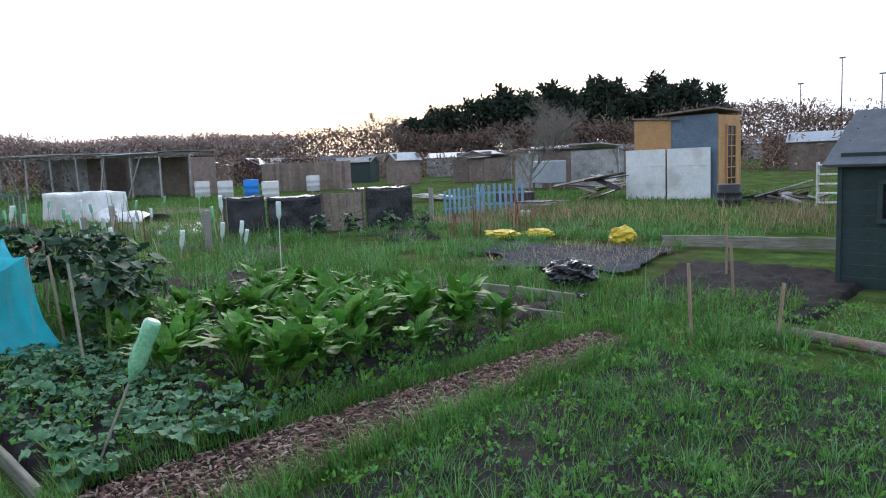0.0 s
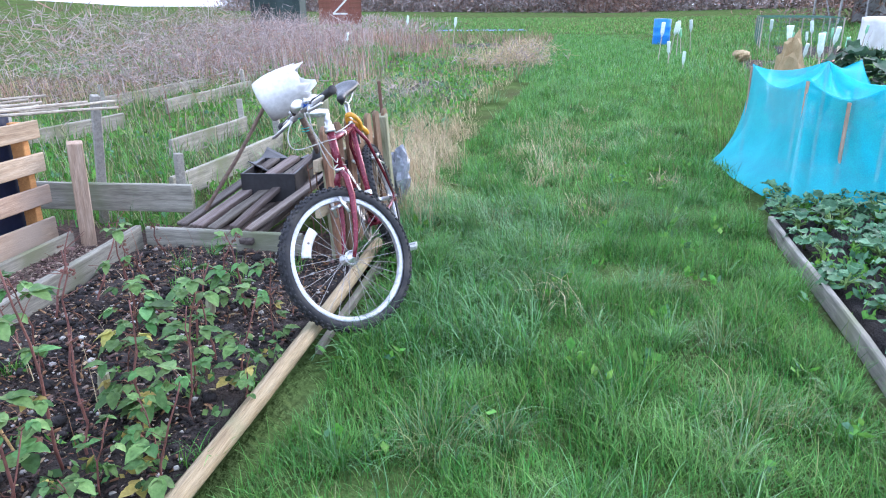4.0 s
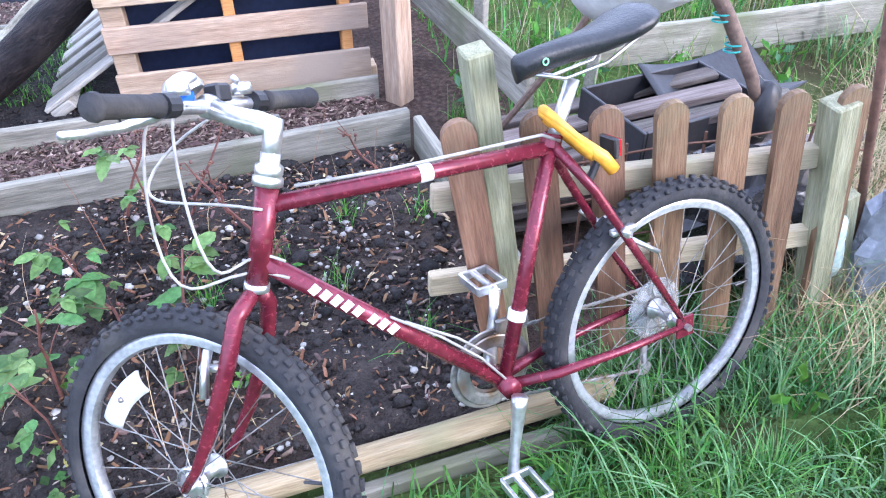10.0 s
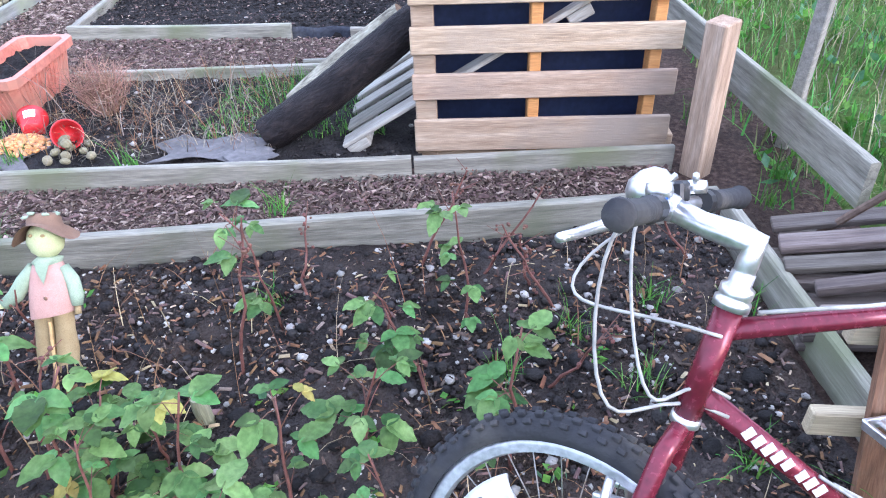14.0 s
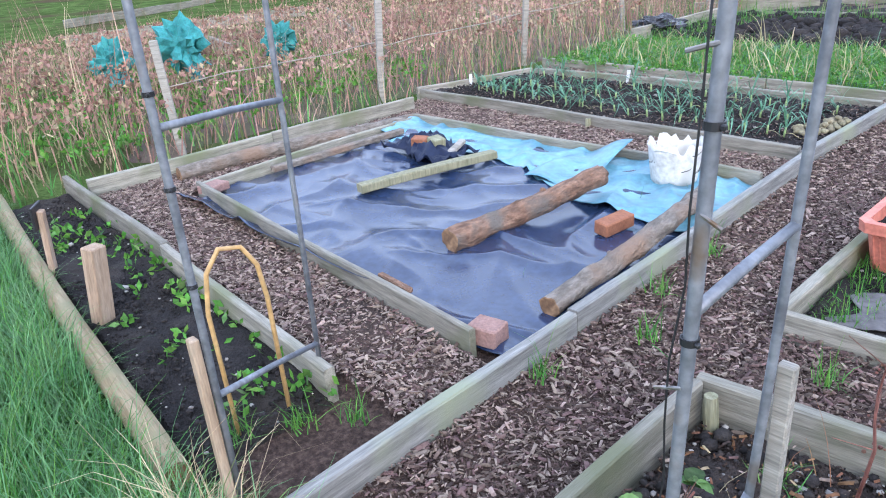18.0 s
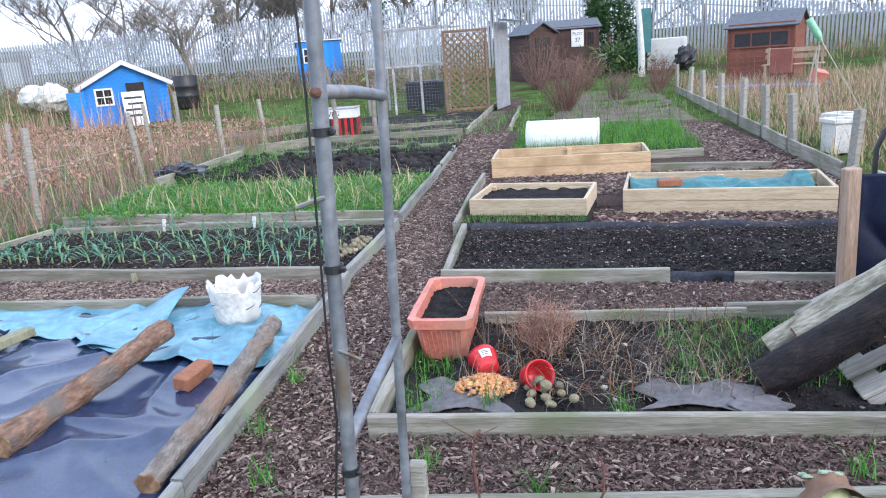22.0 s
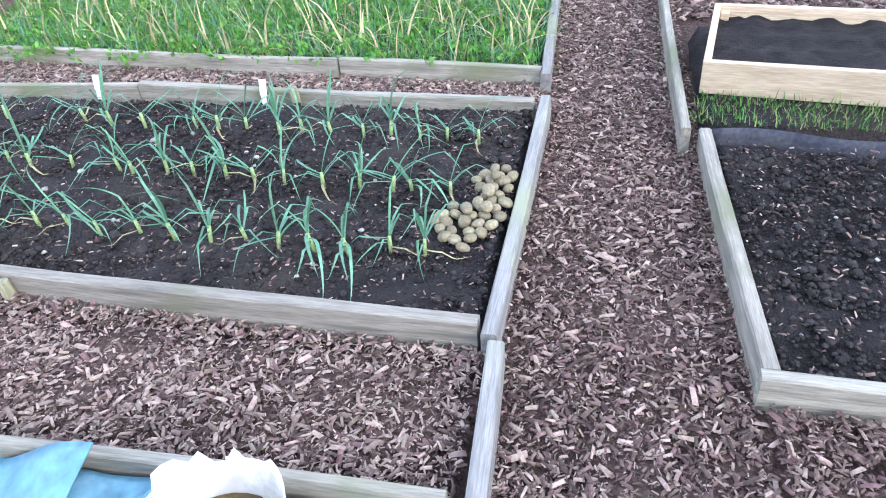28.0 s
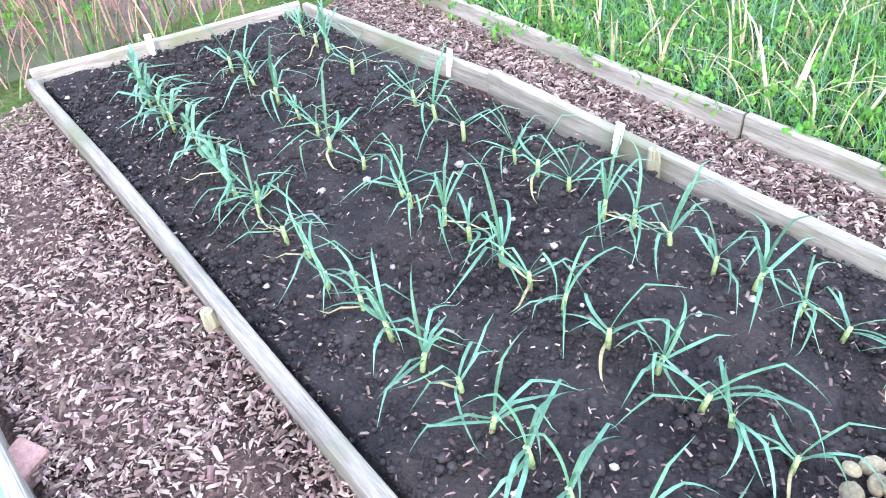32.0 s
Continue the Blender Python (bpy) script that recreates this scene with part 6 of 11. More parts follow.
    # chain and derailleur
    for a, b in ((BB + V(0.02, 0.048, 0.083), RH + V(0, 0.046, 0.05)), (BB + V(0.02, 0.048, -0.083), RH + V(-0.02, 0.046, -0.17))):
        L = (b - a).length
        ch = MB()
        for k in range(int(L / 0.0127)):
            c = a.lerp(b, k * 0.0127 / L)
            ch.box(c, (0.0135, 0.0055, 0.008 if k % 2 else 0.006), None, 0.001)
        part("chain_run", ch, M_steel, e, "greasy bicycle chain")
    part("rear_derailleur", MB().tube([RH + V(0.005, 0.07, -0.02), RH + V(0.0, 0.075, -0.07), RH + V(-0.01, 0.06, -0.10), RH + V(-0.02, 0.048, -0.165)], [0.012, 0.015, 0.009, 0.008], 8).lathe([(0, -0.004), (0.019, -0.004), (0.019, 0.004), (0, 0.004)], 14, Matrix.Translation(RH + V(-0.02, 0.048, -0.165)) @ pose(0, 0, 0, 90, 0, 0)), M_steel, e, "steel rear derailleur")
    part("front_derailleur", MB().box(BB + V(0.055, 0.045, 0.10), (0.075, 0.012, 0.03), None, 0.004).tube([BB + V(0.045, 0.02, 0.145), BB + V(0.05, 0.045, 0.11)], 0.008, 6), M_steel, e)
    RB = SEAT.lerp(RH, 0.47)
    rb = part("rear_brake", MB().tube([RB + V(-0.02, -0.07, 0.03), RB + V(0.005, -0.05, 0), RB + V(0.025, -0.03, 0.015)], 0.008, 8).box(RB + V(0, -0.04, 0.015), (0.06, 0.016, 0.014), None, 0.003).tube([RB + V(0.005, -0.05, 0), RB + V(0.06, -0.075, -0.04)], 0.0055, 6), M_alu, e, "alloy rear brake", True)
    part("rear_brake_arm", MB().tube([RB + V(-0.02, 0.07, 0.03), RB + V(0.005, 0.05, 0), RB + V(0.025, 0.03, 0.015)], 0.008, 8), M_alu, rb, "", True)
    part("rear_reflector_bracket", MB().tube([SEAT + V(0.075, 0, -0.11), SEAT + V(0.10, 0, -0.07), SEAT + V(0.13, 0, -0.055)], 0.008, 8).box(SEAT + V(0.13, 0.0, -0.045), (0.012, 0.05, 0.04), None, 0.004), M_black, e, "black reflector bracket")
    part("rear_reflector", MB().box(SEAT + V(0.139, 0.0, -0.045), (0.008, 0.045, 0.034), None, 0.003), M_redrefl, e, "red rear reflector")
    return e


bicycle()


# ---- picket fence behind the bicycle ----
def picket_fence():
    e = thing("picket_fence", "short brown picket fence panel on pale rails", "fence", pose(1.74, 1.60, 0.0, 0, 0, -2.5))
    L = 1.02

    def picket(w, h, t=0.018):
        n = 8
        pts = [(-w / 2, 0), (w / 2, 0)] + [(w / 2 * math.cos(a), h - w / 2 + w / 2 * math.sin(a)) for a in np.linspace(0, math.pi, n)]
        k = len(pts)
        vs = [V(x, -t / 2, z) for x, z in pts] + [V(x, t / 2, z) for x, z in pts]
        fs = [tuple(range(k)), tuple(range(2 * k - 1, k - 1, -1))] + [((i + 1) % k, i, k + i, k + (i + 1) % k) for i in range(k)]
        return MB().add(vs, fs)

    me = build(picket(0.068, 0.72), "picket", M_picket)
    for i, (x, tilt) in enumerate(((0.18, -10), (0.325, -9), (0.48, -10), (0.62, -10), (0.765, -10), (0.905, -10.5), (1.055, -11))):
        part("picket", me, None, e, "", False, 0, pose(x, -0.02, 0.098 - 0.004 * i, 0, tilt, 0))
    part("rail", MB().box((0.50, 0.012, 0.615), (1.0, 0.03, 0.06)), M_rail, e, "", False, 0, pose(0, 0, 0, 0, 1.2, 0))
    part("rail", MB().box((0.52, 0.012, 0.38), (1.05, 0.03, 0.06)), M_rail, e, "", False, 0, pose(0, 0, 0, 0, 1.5, 0))
    return e


picket_fence()


def leaning_post(p0, p1, w, label):
    """A square post from foot to top, its top cut level."""
    a, b = V(*p0), V(*p1)
    m = Matrix.Translation(a) @ (b - a).to_track_quat("Z", "Y").to_matrix().to_4x4()
    return solo("fence_post", MB().box((0, 0, (b - a).length / 2), (w, w * 0.9, (b - a).length), None, 0.004), M_post, label, "post", m, "fence posts")


leaning_post((2.005, 1.605, -0.1), (1.833, 1.595, 0.935), 0.058, "square greenish post holding the picket fence")
leaning_post((2.85, 1.56, -0.1), (2.639, 1.55, 0.745), 0.066, "square greenish post at the picket fence end")
leaning_post((2.965, 1.59, -0.1), (2.80, 1.58, 0.46), 0.045, "short greenish post capped with a bottle")
solo("metal_rod", MB().tube([(3.04, 1.62, -0.1), (2.856, 1.60, 0.48), (2.703, 1.58, 0.935)], 0.011, 8), M_rust, "rusty metal rod standing by the fence", "rod", smooth=True)


def crumpled(name, c, r, mats, label, cat, seed, n=16, k=11, amp=0.45):
    mb = MB()
    vs, fs = [], []
    for i in range(k + 1):
        p = math.pi * i / k
        for j in range(n):
            t = 2 * math.pi * j / n
            d = V(math.sin(p) * math.cos(t), math.sin(p) * math.sin(t), -math.cos(p))
            w = 1 + amp * noise.noise(d * 2.2 + V(seed, 0, 0)) + amp * 0.6 * noise.noise(d * 5 + V(0, seed, 0))
            vs.append(V(d.x * r[0], d.y * r[1], d.z * r[2]) * w)
    for i in range(k):
        for j in range(n):
            q = (j + 1) % n
            fs.append((i * n + j, i * n + q, (i + 1) * n + q, (i + 1) * n + j))
    zmin = min(v.z for v in vs)
    vs = [v - V(0, 0, zmin) for v in vs]
    return solo(name, mb.add(vs, fs), mats, label, cat, pose(*c), smooth=False)


crumpled("plastic_bag", (2.935, 1.53, 0.10), (0.07, 0.07, 0.17), M_clearbag, "crumpled clear plastic bag hanging on the rod", "bag", 3)
crumpled("dark_plastic_sheet", (2.70, 1.80, 0.0), (0.28, 0.14, 0.22), M_blackpoly, "dark plastic heaped behind the fence", "plastic sheet", 5)


def bottle(mats, size=1.0):
    return MB().lathe([(0.0, 0.0), (0.03, 0.0), (0.036, 0.01), (0.037, 0.06), (0.034, 0.09), (0.037, 0.12), (0.037, 0.19), (0.028, 0.225), (0.014, 0.25), (0.013, 0.275), (0.0, 0.276)], 14, Matrix.Scale(size, 4)), mats


def bottle_cane(x, y, h, mats, label, tilt=(0, 0), size=1.0, flip=True, cane=None, z=None):
    base = hgt(x, y) - 0.05 if z is None else z
    e = thing("bottle_on_cane", label, "bottle", pose(x, y, base, tilt[0], tilt[1], 0), "bottles on canes")
    part("cane", MB().tube([(0, 0, 0), (0.004, 0, h * 0.5), (0, 0, h)], 0.007 * max(1, size * 0.8), 7), cane or M_greycane, e)
    b, mm = bottle(mats, size)
    part("bottle", b, mm, e, "", True, 0, pose(0, 0, h + 0.03 * size, 180, 0, 0) if flip else pose(0, 0, h - 0.1))
    return e


bottle_cane(2.905, 1.565, 0.44, M_bottlepale, "clear bottle capping a short post", tilt=(0, -16), flip=True, size=0.85)


def black_trolley():
    e = thing("wheelbarrow_frame", "broken barrow with dark tray behind the fence", "barrow", pose(2.55, 2.05, 0.0, 0, 0, 12))
    part("tray", MB().grid(lambda u, v: (0.25 + 0.5 * u, 0.1 + 0.3 * v, 0.26 + 0.16 * abs(v - 0.35) + 0.16 * (u - 0.5) ** 2), 14, 12), M_black, e, "dark plastic tray", True, 0.006)
    part("branch", MB().tube([V(0.1, 0.08, 0.86), V(0.2, 0.02, 0.7), V(0.3, -0.03, 0.52), V(0.34, -0.05, 0.42)], [0.022, 0.021, 0.02, 0.016], 9), M_twig, e, "mottled branch tied with twine", True)
    for t in (0.35, 0.55):
        c = V(0.1, 0.08, 0.86).lerp(V(0.34, -0.05, 0.42), t)
        part("twine", MB().tube([c + V(0.025 * math.cos(a), 0.025 * math.sin(a), 0.003 * a - 0.02) for a in np.linspace(0, 15, 34)], 0.003, 5), M_tealrope, e, "teal twine")
    part("black_boot", MB().ball((0.36, -0.05, 0.40), (0.055, 0.05, 0.11), 12, 8, 0, 0.08), M_black, e, "black plastic wrap", True)
    return e


black_trolley()


def white_jug():
    e = thing("cut_plastic_drum", "torn white plastic drum hung behind the bicycle", "plastic drum", pose(2.40, 2.09, 0.88, 62, 14, 15))
    n = 26
    vs, fs = [], []
    for i in range(8):
        for k in range(n):
            a = 2 * math.pi * k / n
            top = 0.26 + 0.07 * noise.noise(V(math.cos(a) * 2, math.sin(a) * 2, 4)) + (0.06 if k % 5 == 0 else 0)
            r = 0.14 + 0.012 * math.sin(i * 0.6)
            vs.append(V(r * math.cos(a), r * math.sin(a) * 0.85, top * i / 7 - 0.1))
    for i in range(7):
        for k in range(n):
            q = (k + 1) % n
            fs.append((i * n + k, i * n + q, (i + 1) * n + q, (i + 1) * n + k))
    fs.append(tuple(range(n))[::-1])
    part("shell", MB().add(vs, fs), M_white, e, "", True, 0.004)
    part("stick", MB().tube([V(0.05, 0.0, -0.1), V(0.1, -0.18, -0.4), V(0.16, -0.42, -0.86)], 0.012, 7), M_twig, e)


white_jug()

# heap of scrap timber behind the bed corner
sr = random.Random(12)
for i in range(15):
    k, lay = i % 5, i // 5
    a = V(2.04 + 0.03 * lay + sr.uniform(-0.06, 0.06), 2.62 - 0.11 * k, 0.04 + 0.055 * lay)
    b = a + V(0.92 + sr.uniform(-0.12, 0.15), -0.22 + sr.uniform(-0.14, 0.10), 0.05 + 0.085 * lay + 0.02 * k)
    L = (b - a).length
    mm = Matrix.Translation(a) @ (b - a).to_track_quat("X", "Z").to_matrix().to_4x4()
    solo("scrap_board", MB().box((L / 2, 0, 0), (L, sr.uniform(0.045, 0.085), sr.uniform(0.02, 0.04))), M_scrap, "old brown scrap board in a heap", "board", mm, "scrap timber heap")
bc_ = thing("black_crate", "black plastic crate on scrap timber", "crate", pose(2.75, 2.30, 0.17, 0, 0, 10))
part("base", MB().box((0, 0, 0.01), (0.5, 0.34, 0.02)), M_black, bc_)
for sx in (-1, 1):
    part("end_panel", MB().box((sx * 0.245, 0, 0.11), (0.012, 0.34, 0.2)), M_black, bc_)
    part("side_panel", MB().box((0, sx * 0.164, 0.11), (0.476, 0.012, 0.2)), M_black, bc_)
wire = MB()
for i in range(9):
    wire.tube(sway((2.1 + 0.11 * i, 1.78, 0.0), (2.08 + 0.11 * i, 1.80, 0.55), 4, 0.01, i), 0.004, 5)
for z in (0.1, 0.25, 0.4, 0.52):
    wire.tube(sway((2.05, 1.79, z), (3.05, 1.79, z + 0.02), 8, 0.008, int(z * 100)), 0.0035, 5)
solo("wire_mesh", wire, M_rust, "rusty wire mesh leaning on scrap timber", "wire mesh")
post(2.02, 3.22, 0.78, 0.10, M_stake, "broad grey stake beside the compost bay", (1, -2), z=-0.15, group="tall stakes")
post(2.45, 3.45, 1.0, 0.06, M_greypallet, "thin grey stake behind the boards", (3, -6), z=-0.15, group="tall stakes")
BD = "weathered plank edging the neighbouring overgrown plot"
for p0, p1, top in [((2.42, 2.74), (2.2, 4.9), 0.30), ((2.2, 4.9), (2.05, 7.3), 0.2), ((2.9, 3.2), (4.8, 3.25), 0.22), ((4.2, 4.05), (5.7, 4.1), 0.22), ((4.1, 5.8), (5.8, 5.7), 0.2), ((6.8, 5.8), (9.3, 5.9), 0.22), ((6.9, 6.8), (9.6, 6.9), 0.22)]:
    board("edging_board", p0, p1, top, 0.18, 0.035, M_board, BD, None, "neighbouring plot planks")
for x, y in [(2.85, 3.1), (4.85, 3.3), (5.75, 4.15), (4.15, 5.7), (9.3, 6.0), (6.8, 6.7)]:
    post(x, y, 0.55, 0.06, M_greypallet, "short grey post among weeds", (2, 3), group="weedy plot posts")


# ---- scarecrow doll ----
def scarecrow():
    mb = MB()
    wob = lambda a, z, k=1.0: 1 + 0.10 * k * noise.noise(V(math.cos(a) * 2, math.sin(a) * 2, z * 14))

    def wrap(rows, slot, n=22):
        """A cloth tube from rows of centre, half-widths and height."""
        vs = [V(cx + rx * math.cos(a) * wob(a, z), cy + ry * math.sin(a) * wob(a, z), z + dz * math.cos(a)) for cx, cy, rx, ry, z, dz in rows for a in (2 * math.pi * k / n for k in range(n))]
        fs = [(i * n + k, i * n + (k + 1) % n, (i + 1) * n + (k + 1) % n, (i + 1) * n + k) for i in range(len(rows) - 1) for k in range(n)]
        mb.add(vs, fs, slot)

    for s in (-1, 1):
        wrap([(s * 0.036, 0, 0.036, 0.03, -0.015, 0.008), (s * 0.036, 0, 0.037, 0.032, 0.04, 0), (s * 0.035, 0, 0.034, 0.03, 0.11, 0), (s * 0.032, 0, 0.035, 0.032, 0.20, 0)], 3)
        for k in range(8):
            a = k * 0.8
            mb.tube([(s * 0.036 + 0.026 * math.cos(a), 0.022 * math.sin(a), 0.0), (s * 0.04 + 0.04 * math.cos(a), 0.035 * math.sin(a), -0.045)], 0.0025, 4, True, 3)
    mb.tube([(-0.05, 0, 0.335), (-0.085, -0.01, 0.285), (-0.115, -0.02, 0.235), (-0.150, -0.03, 0.205)], [0.022, 0.027, 0.027, 0.021], 12, True, 2)
    mb.tube([(-0.150, -0.03, 0.205), (-0.185, -0.035, 0.195)], [0.011, 0.008], 8, True, 0)
    mb.tube([(0.05, 0, 0.335), (0.080, -0.005, 0.29), (0.092, -0.01, 0.235), (0.094, -0.015, 0.20)], [0.020, 0.024, 0.024, 0.018], 12, True, 2)
    mb.tube([(0.094, -0.015, 0.20), (0.096, -0.02, 0.17)], [0.011, 0.012], 8, True, 3)
    wrap([(0.0, 0, 0.078, 0.050, 0.165, 0.014), (0.002, 0, 0.082, 0.052, 0.20, 0.010), (0, 0, 0.076, 0.050, 0.26, 0), (0, 0, 0.068, 0.044, 0.315, 0), (0, 0, 0.050, 0.036, 0.35, 0), (0, 0, 0.024, 0.022, 0.362, 0)], 1)
    mb.add([V(-0.026, -0.040, 0.358), V(0.026, -0.040, 0.358), V(0.006, -0.054, 0.285), V(-0.020, -0.046, 0.33)], [(0, 3, 2, 1)], 2)
    mb.ball((0.006, -0.053, 0.235), (0.007, 0.004, 0.007), 8, 6, 4)
    wrap([(0, 0, 0.044, 0.040, 0.345, 0.006), (0, 0, 0.052, 0.046, 0.362, 0.008), (0, 0, 0.030, 0.028, 0.374, 0)], 2)
    mb.ball((0, 0, 0.430), (0.062, 0.054, 0.064), 18, 14, 0, 0.03)
    for s in (-1, 1):
        mb.ball((s * 0.020 - 0.004, -0.046, 0.452), (0.008, 0.006, 0.006), 8, 6, 3)
    n = 30
    vs, fs = [], []
    for r, z in ((0.108, 0.0), (0.082, 0.012), (0.058, 0.014), (0.056, 0.036), (0.044, 0.052), (0.014, 0.052)):
        for k in range(n):
            a = 2 * math.pi * k / n
            drop = (r / 0.108) ** 2 * (-0.024 - 0.020 * math.cos(2 * a) + 0.012 * math.sin(3 * a)) if r > 0.07 else 0
            vs.append(V(r * math.cos(a), r * 0.92 * math.sin(a), z + drop))
    for i in range(5):
        fs += [(i * n + k, i * n + (k + 1) % n, (i + 1) * n + (k + 1) % n, (i + 1) * n + k) for k in range(n)]
    fs.append(tuple(5 * n + k for k in range(n)))
    hat = pose(0, 0.006, 0.466, -12, -8, 0)
    mb.add([hat @ v for v in vs], fs, 4)
    for k in range(7):
        a = k * 0.9
        mb.ball(hat @ V(0.05 * math.cos(a) - 0.008, 0.045 * math.sin(a), 0.046 + 0.008 * (k % 2)), (0.014, 0.012, 0.006), 8, 5, 2, 0.3)
    mb.tube([(0.02, -0.055, -0.45), (0.012, -0.052, -0.05), (0.008, -0.046, 0.15)], 0.006, 7, True, 5)
    solo("scarecrow_doll", mb, [M_burlap, M_pinkcloth, M_greencloth, M_tancloth, M_hatcloth, M_bamboo], "small cloth scarecrow doll in a faded pink waistcoat", "scarecrow", pose(0.035, 2.0, 0.175, -24, 2, 2) @ Matrix.Scale(0.73, 4), smooth=True)


scarecrow()


# ---- raspberry canes ----
def cane_mesh(seed):
    rr = random.Random(seed)
    st, lf = MB(), MB()
    h = rr.uniform(0.35, 0.75)
    lean_ = V(rr.uniform(-0.25, 0.25), rr.uniform(-0.2, 0.2), 0)
    pts = [V(0, 0, -0.02) + lean_ * (t * t) * h + V(rr.uniform(-1, 1), rr.uniform(-1, 1), 0) * 0.012 * (1 if t else 0) + V(0, 0, h * t) for t in np.linspace(0, 1, 7)]
    st.tube(pts, [0.0055 - 0.003 * i / 6 for i in range(7)], 6)
    for k in range(rr.randint(8, 13)):
        t = rr.uniform(0.12, 1.0)
        c = pts[0].lerp(pts[-1], t)
        i = min(5, int(t * 6))
        c = pts[i].lerp(pts[i + 1], t * 6 - i)
        az, el = rr.uniform(0, 6.28), rr.uniform(0.1, 0.8)
        L = rr.uniform(0.05, 0.10)
        q = c + V(math.cos(az) * math.cos(el), math.sin(az) * math.cos(el), math.sin(el)) * L
        st.tube([c, c.lerp(q, 0.5) + V(0, 0, 0.006), q], [0.0018, 0.0014, 0.001], 4)
        slot = 1 if rr.random() < 0.07 else 0
        sz = rr.uniform(0.036, 0.082)
        for da, s in ((0, 1.15), (1.25, 0.85), (-1.25, 0.85)):
            oval_leaf(lf, q, az + da, rr.uniform(-0.5, 0.25), sz * s, sz * 0.68 * s, slot, rr.uniform(0.1, 0.45), 0.35, 0.05, 9, rr)
    return build(st, "stem", M_cane, True), build(lf, "leaves", [M_rasp, M_raspyel], True)


CANES = [cane_mesh(200 + i) for i in range(9)]
rr0 = random.Random(31)
spots = [(-1.0, 1.55), (-0.95, 1.78), (-0.8, 1.5), (-0.9, 1.62), (-0.62, 1.62), (-0.7, 1.85), (-0.45, 1.5), (-0.5, 1.75), (-0.3, 1.6), (-0.25, 1.42), (-0.05, 1.55), (0.02, 1.72), (0.1, 1.45), (0.22, 1.6), (0.35, 1.5), (0.38, 1.75), (0.5, 1.58), (0.6, 1.45), (0.72, 1.62), (0.85, 1.78), (0.95, 1.5), (0.9, 2.1), (0.55, 2.25), (1.1, 2.25), (0.3, 1.66), (-0.15, 1.74), (0.0, 1.38), (0.45, 1.36), (-0.55, 1.4), (-0.75, 1.42), (1.2, 1.75)]
for i, (x, y) in enumerate(spots):
    a, b = CANES[i % 9]
    e = thing("raspberry_cane", "reddish raspberry cane with green and yellowing leaves", "raspberry plant", pose(x, y, 0.05, 0, 0, rr0.uniform(0, 360)) @ Matrix.Scale(rr0.uniform(0.75, 1.05) * (0.8 if y < 1.6 else 1), 4), "raspberry canes")
    part("stem", a, None, e)
    part("leaves", b, None, e)
# bare canes
bc = random.Random(77)
for i in range(14):
    x, y = bc.uniform(-0.9, 1.85), bc.uniform(1.7, 2.65)
    mb = MB()
    h = bc.uniform(0.22, 0.5)
    pts = sway((0, 0, -0.02), (bc.uniform(-0.2, 0.2), bc.uniform(-0.15, 0.15), h), 6, 0.012, i)
    mb.tube(pts, [0.005, 0.005, 0.0045, 0.004, 0.0035, 0.003, 0.002], 6)
    for k in range(4):
        c = pts[bc.randint(2, 6)]
        mb.tube([c, c + V(bc.uniform(-0.08, 0.08), bc.uniform(-0.08, 0.08), bc.uniform(0.02, 0.07))], [0.0018, 0.001], 4)
        for q in range(5):
            o = c + V(bc.uniform(-0.02, 0.02), bc.uniform(-0.02, 0.02), bc.uniform(-0.02, 0.02))
            mb.ball(o, bc.uniform(0.003, 0.007), 5, 3)
    solo("bare_cane", mb, M_cane, "bare reddish raspberry cane in dark soil", "raspberry plant", pose(x, y, 0.05), "bare raspberry canes")

# ---- south plots: vegetables ----
def np_mesh(name, v, q, mats, slots=None):
    me = bpy.data.meshes.new(name)
    me.from_pydata(v.reshape(-1, 3).tolist(), [], q.tolist())
    for m in mats if isinstance(mats, (list, tuple)) else [mats]:
        me.materials.append(m)
    if slots is not None:
        me.polygons.foreach_set("material_index", slots)
    me.update()
    return me


def cloud(c, length, width, rg, up=0.3):
    """Small pointed quads, one at each point, turned at random."""
    n = len(c)
    d = rg.normal(0, 1, (n, 3))
    d[:, 2] += up * 2
    d /= np.linalg.norm(d, axis=1)[:, None]
    s = np.cross(d, rg.normal(0, 1, (n, 3)))
    s /= np.linalg.norm(s, axis=1)[:, None] + 1e-6
    L = (length * rg.uniform(0.5, 1.5, n))[:, None]
    W = (width * rg.uniform(0.5, 1.4, n))[:, None]
    v = np.stack([c, c + d * L * 0.5 - s * W / 2, c + d * L, c + d * L * 0.5 + s * W / 2], 1)
    return v, np.arange(4 * n).reshape(-1, 4)


def chard_mesh(seed):
    rr = random.Random(seed)
    lf, rb = MB(), MB()
    for k in range(rr.randint(16, 22)):
        az, el = rr.uniform(0, 6.28), rr.uniform(0.85, 1.5)
        L = rr.uniform(0.10, 0.2)
        d = V(math.cos(az) * math.cos(el), math.sin(az) * math.cos(el), math.sin(el))
        q = d * L
        rb.tube([V(0, 0, -0.02), d * L * 0.5, q, q + d * 0.1], [0.009, 0.007, 0.005, 0.002], 5)
        oval_leaf(lf, q, az + rr.uniform(-0.3, 0.3), el * rr.uniform(0.7, 1.0), rr.uniform(0.17, 0.27), rr.uniform(0.075, 0.12), 0, rr.uniform(0.1, 0.7), 0, 0.16, 8, rr)
    return build(lf, "leaves", M_chard, True), build(rb, "stems", M_chardrib, True)


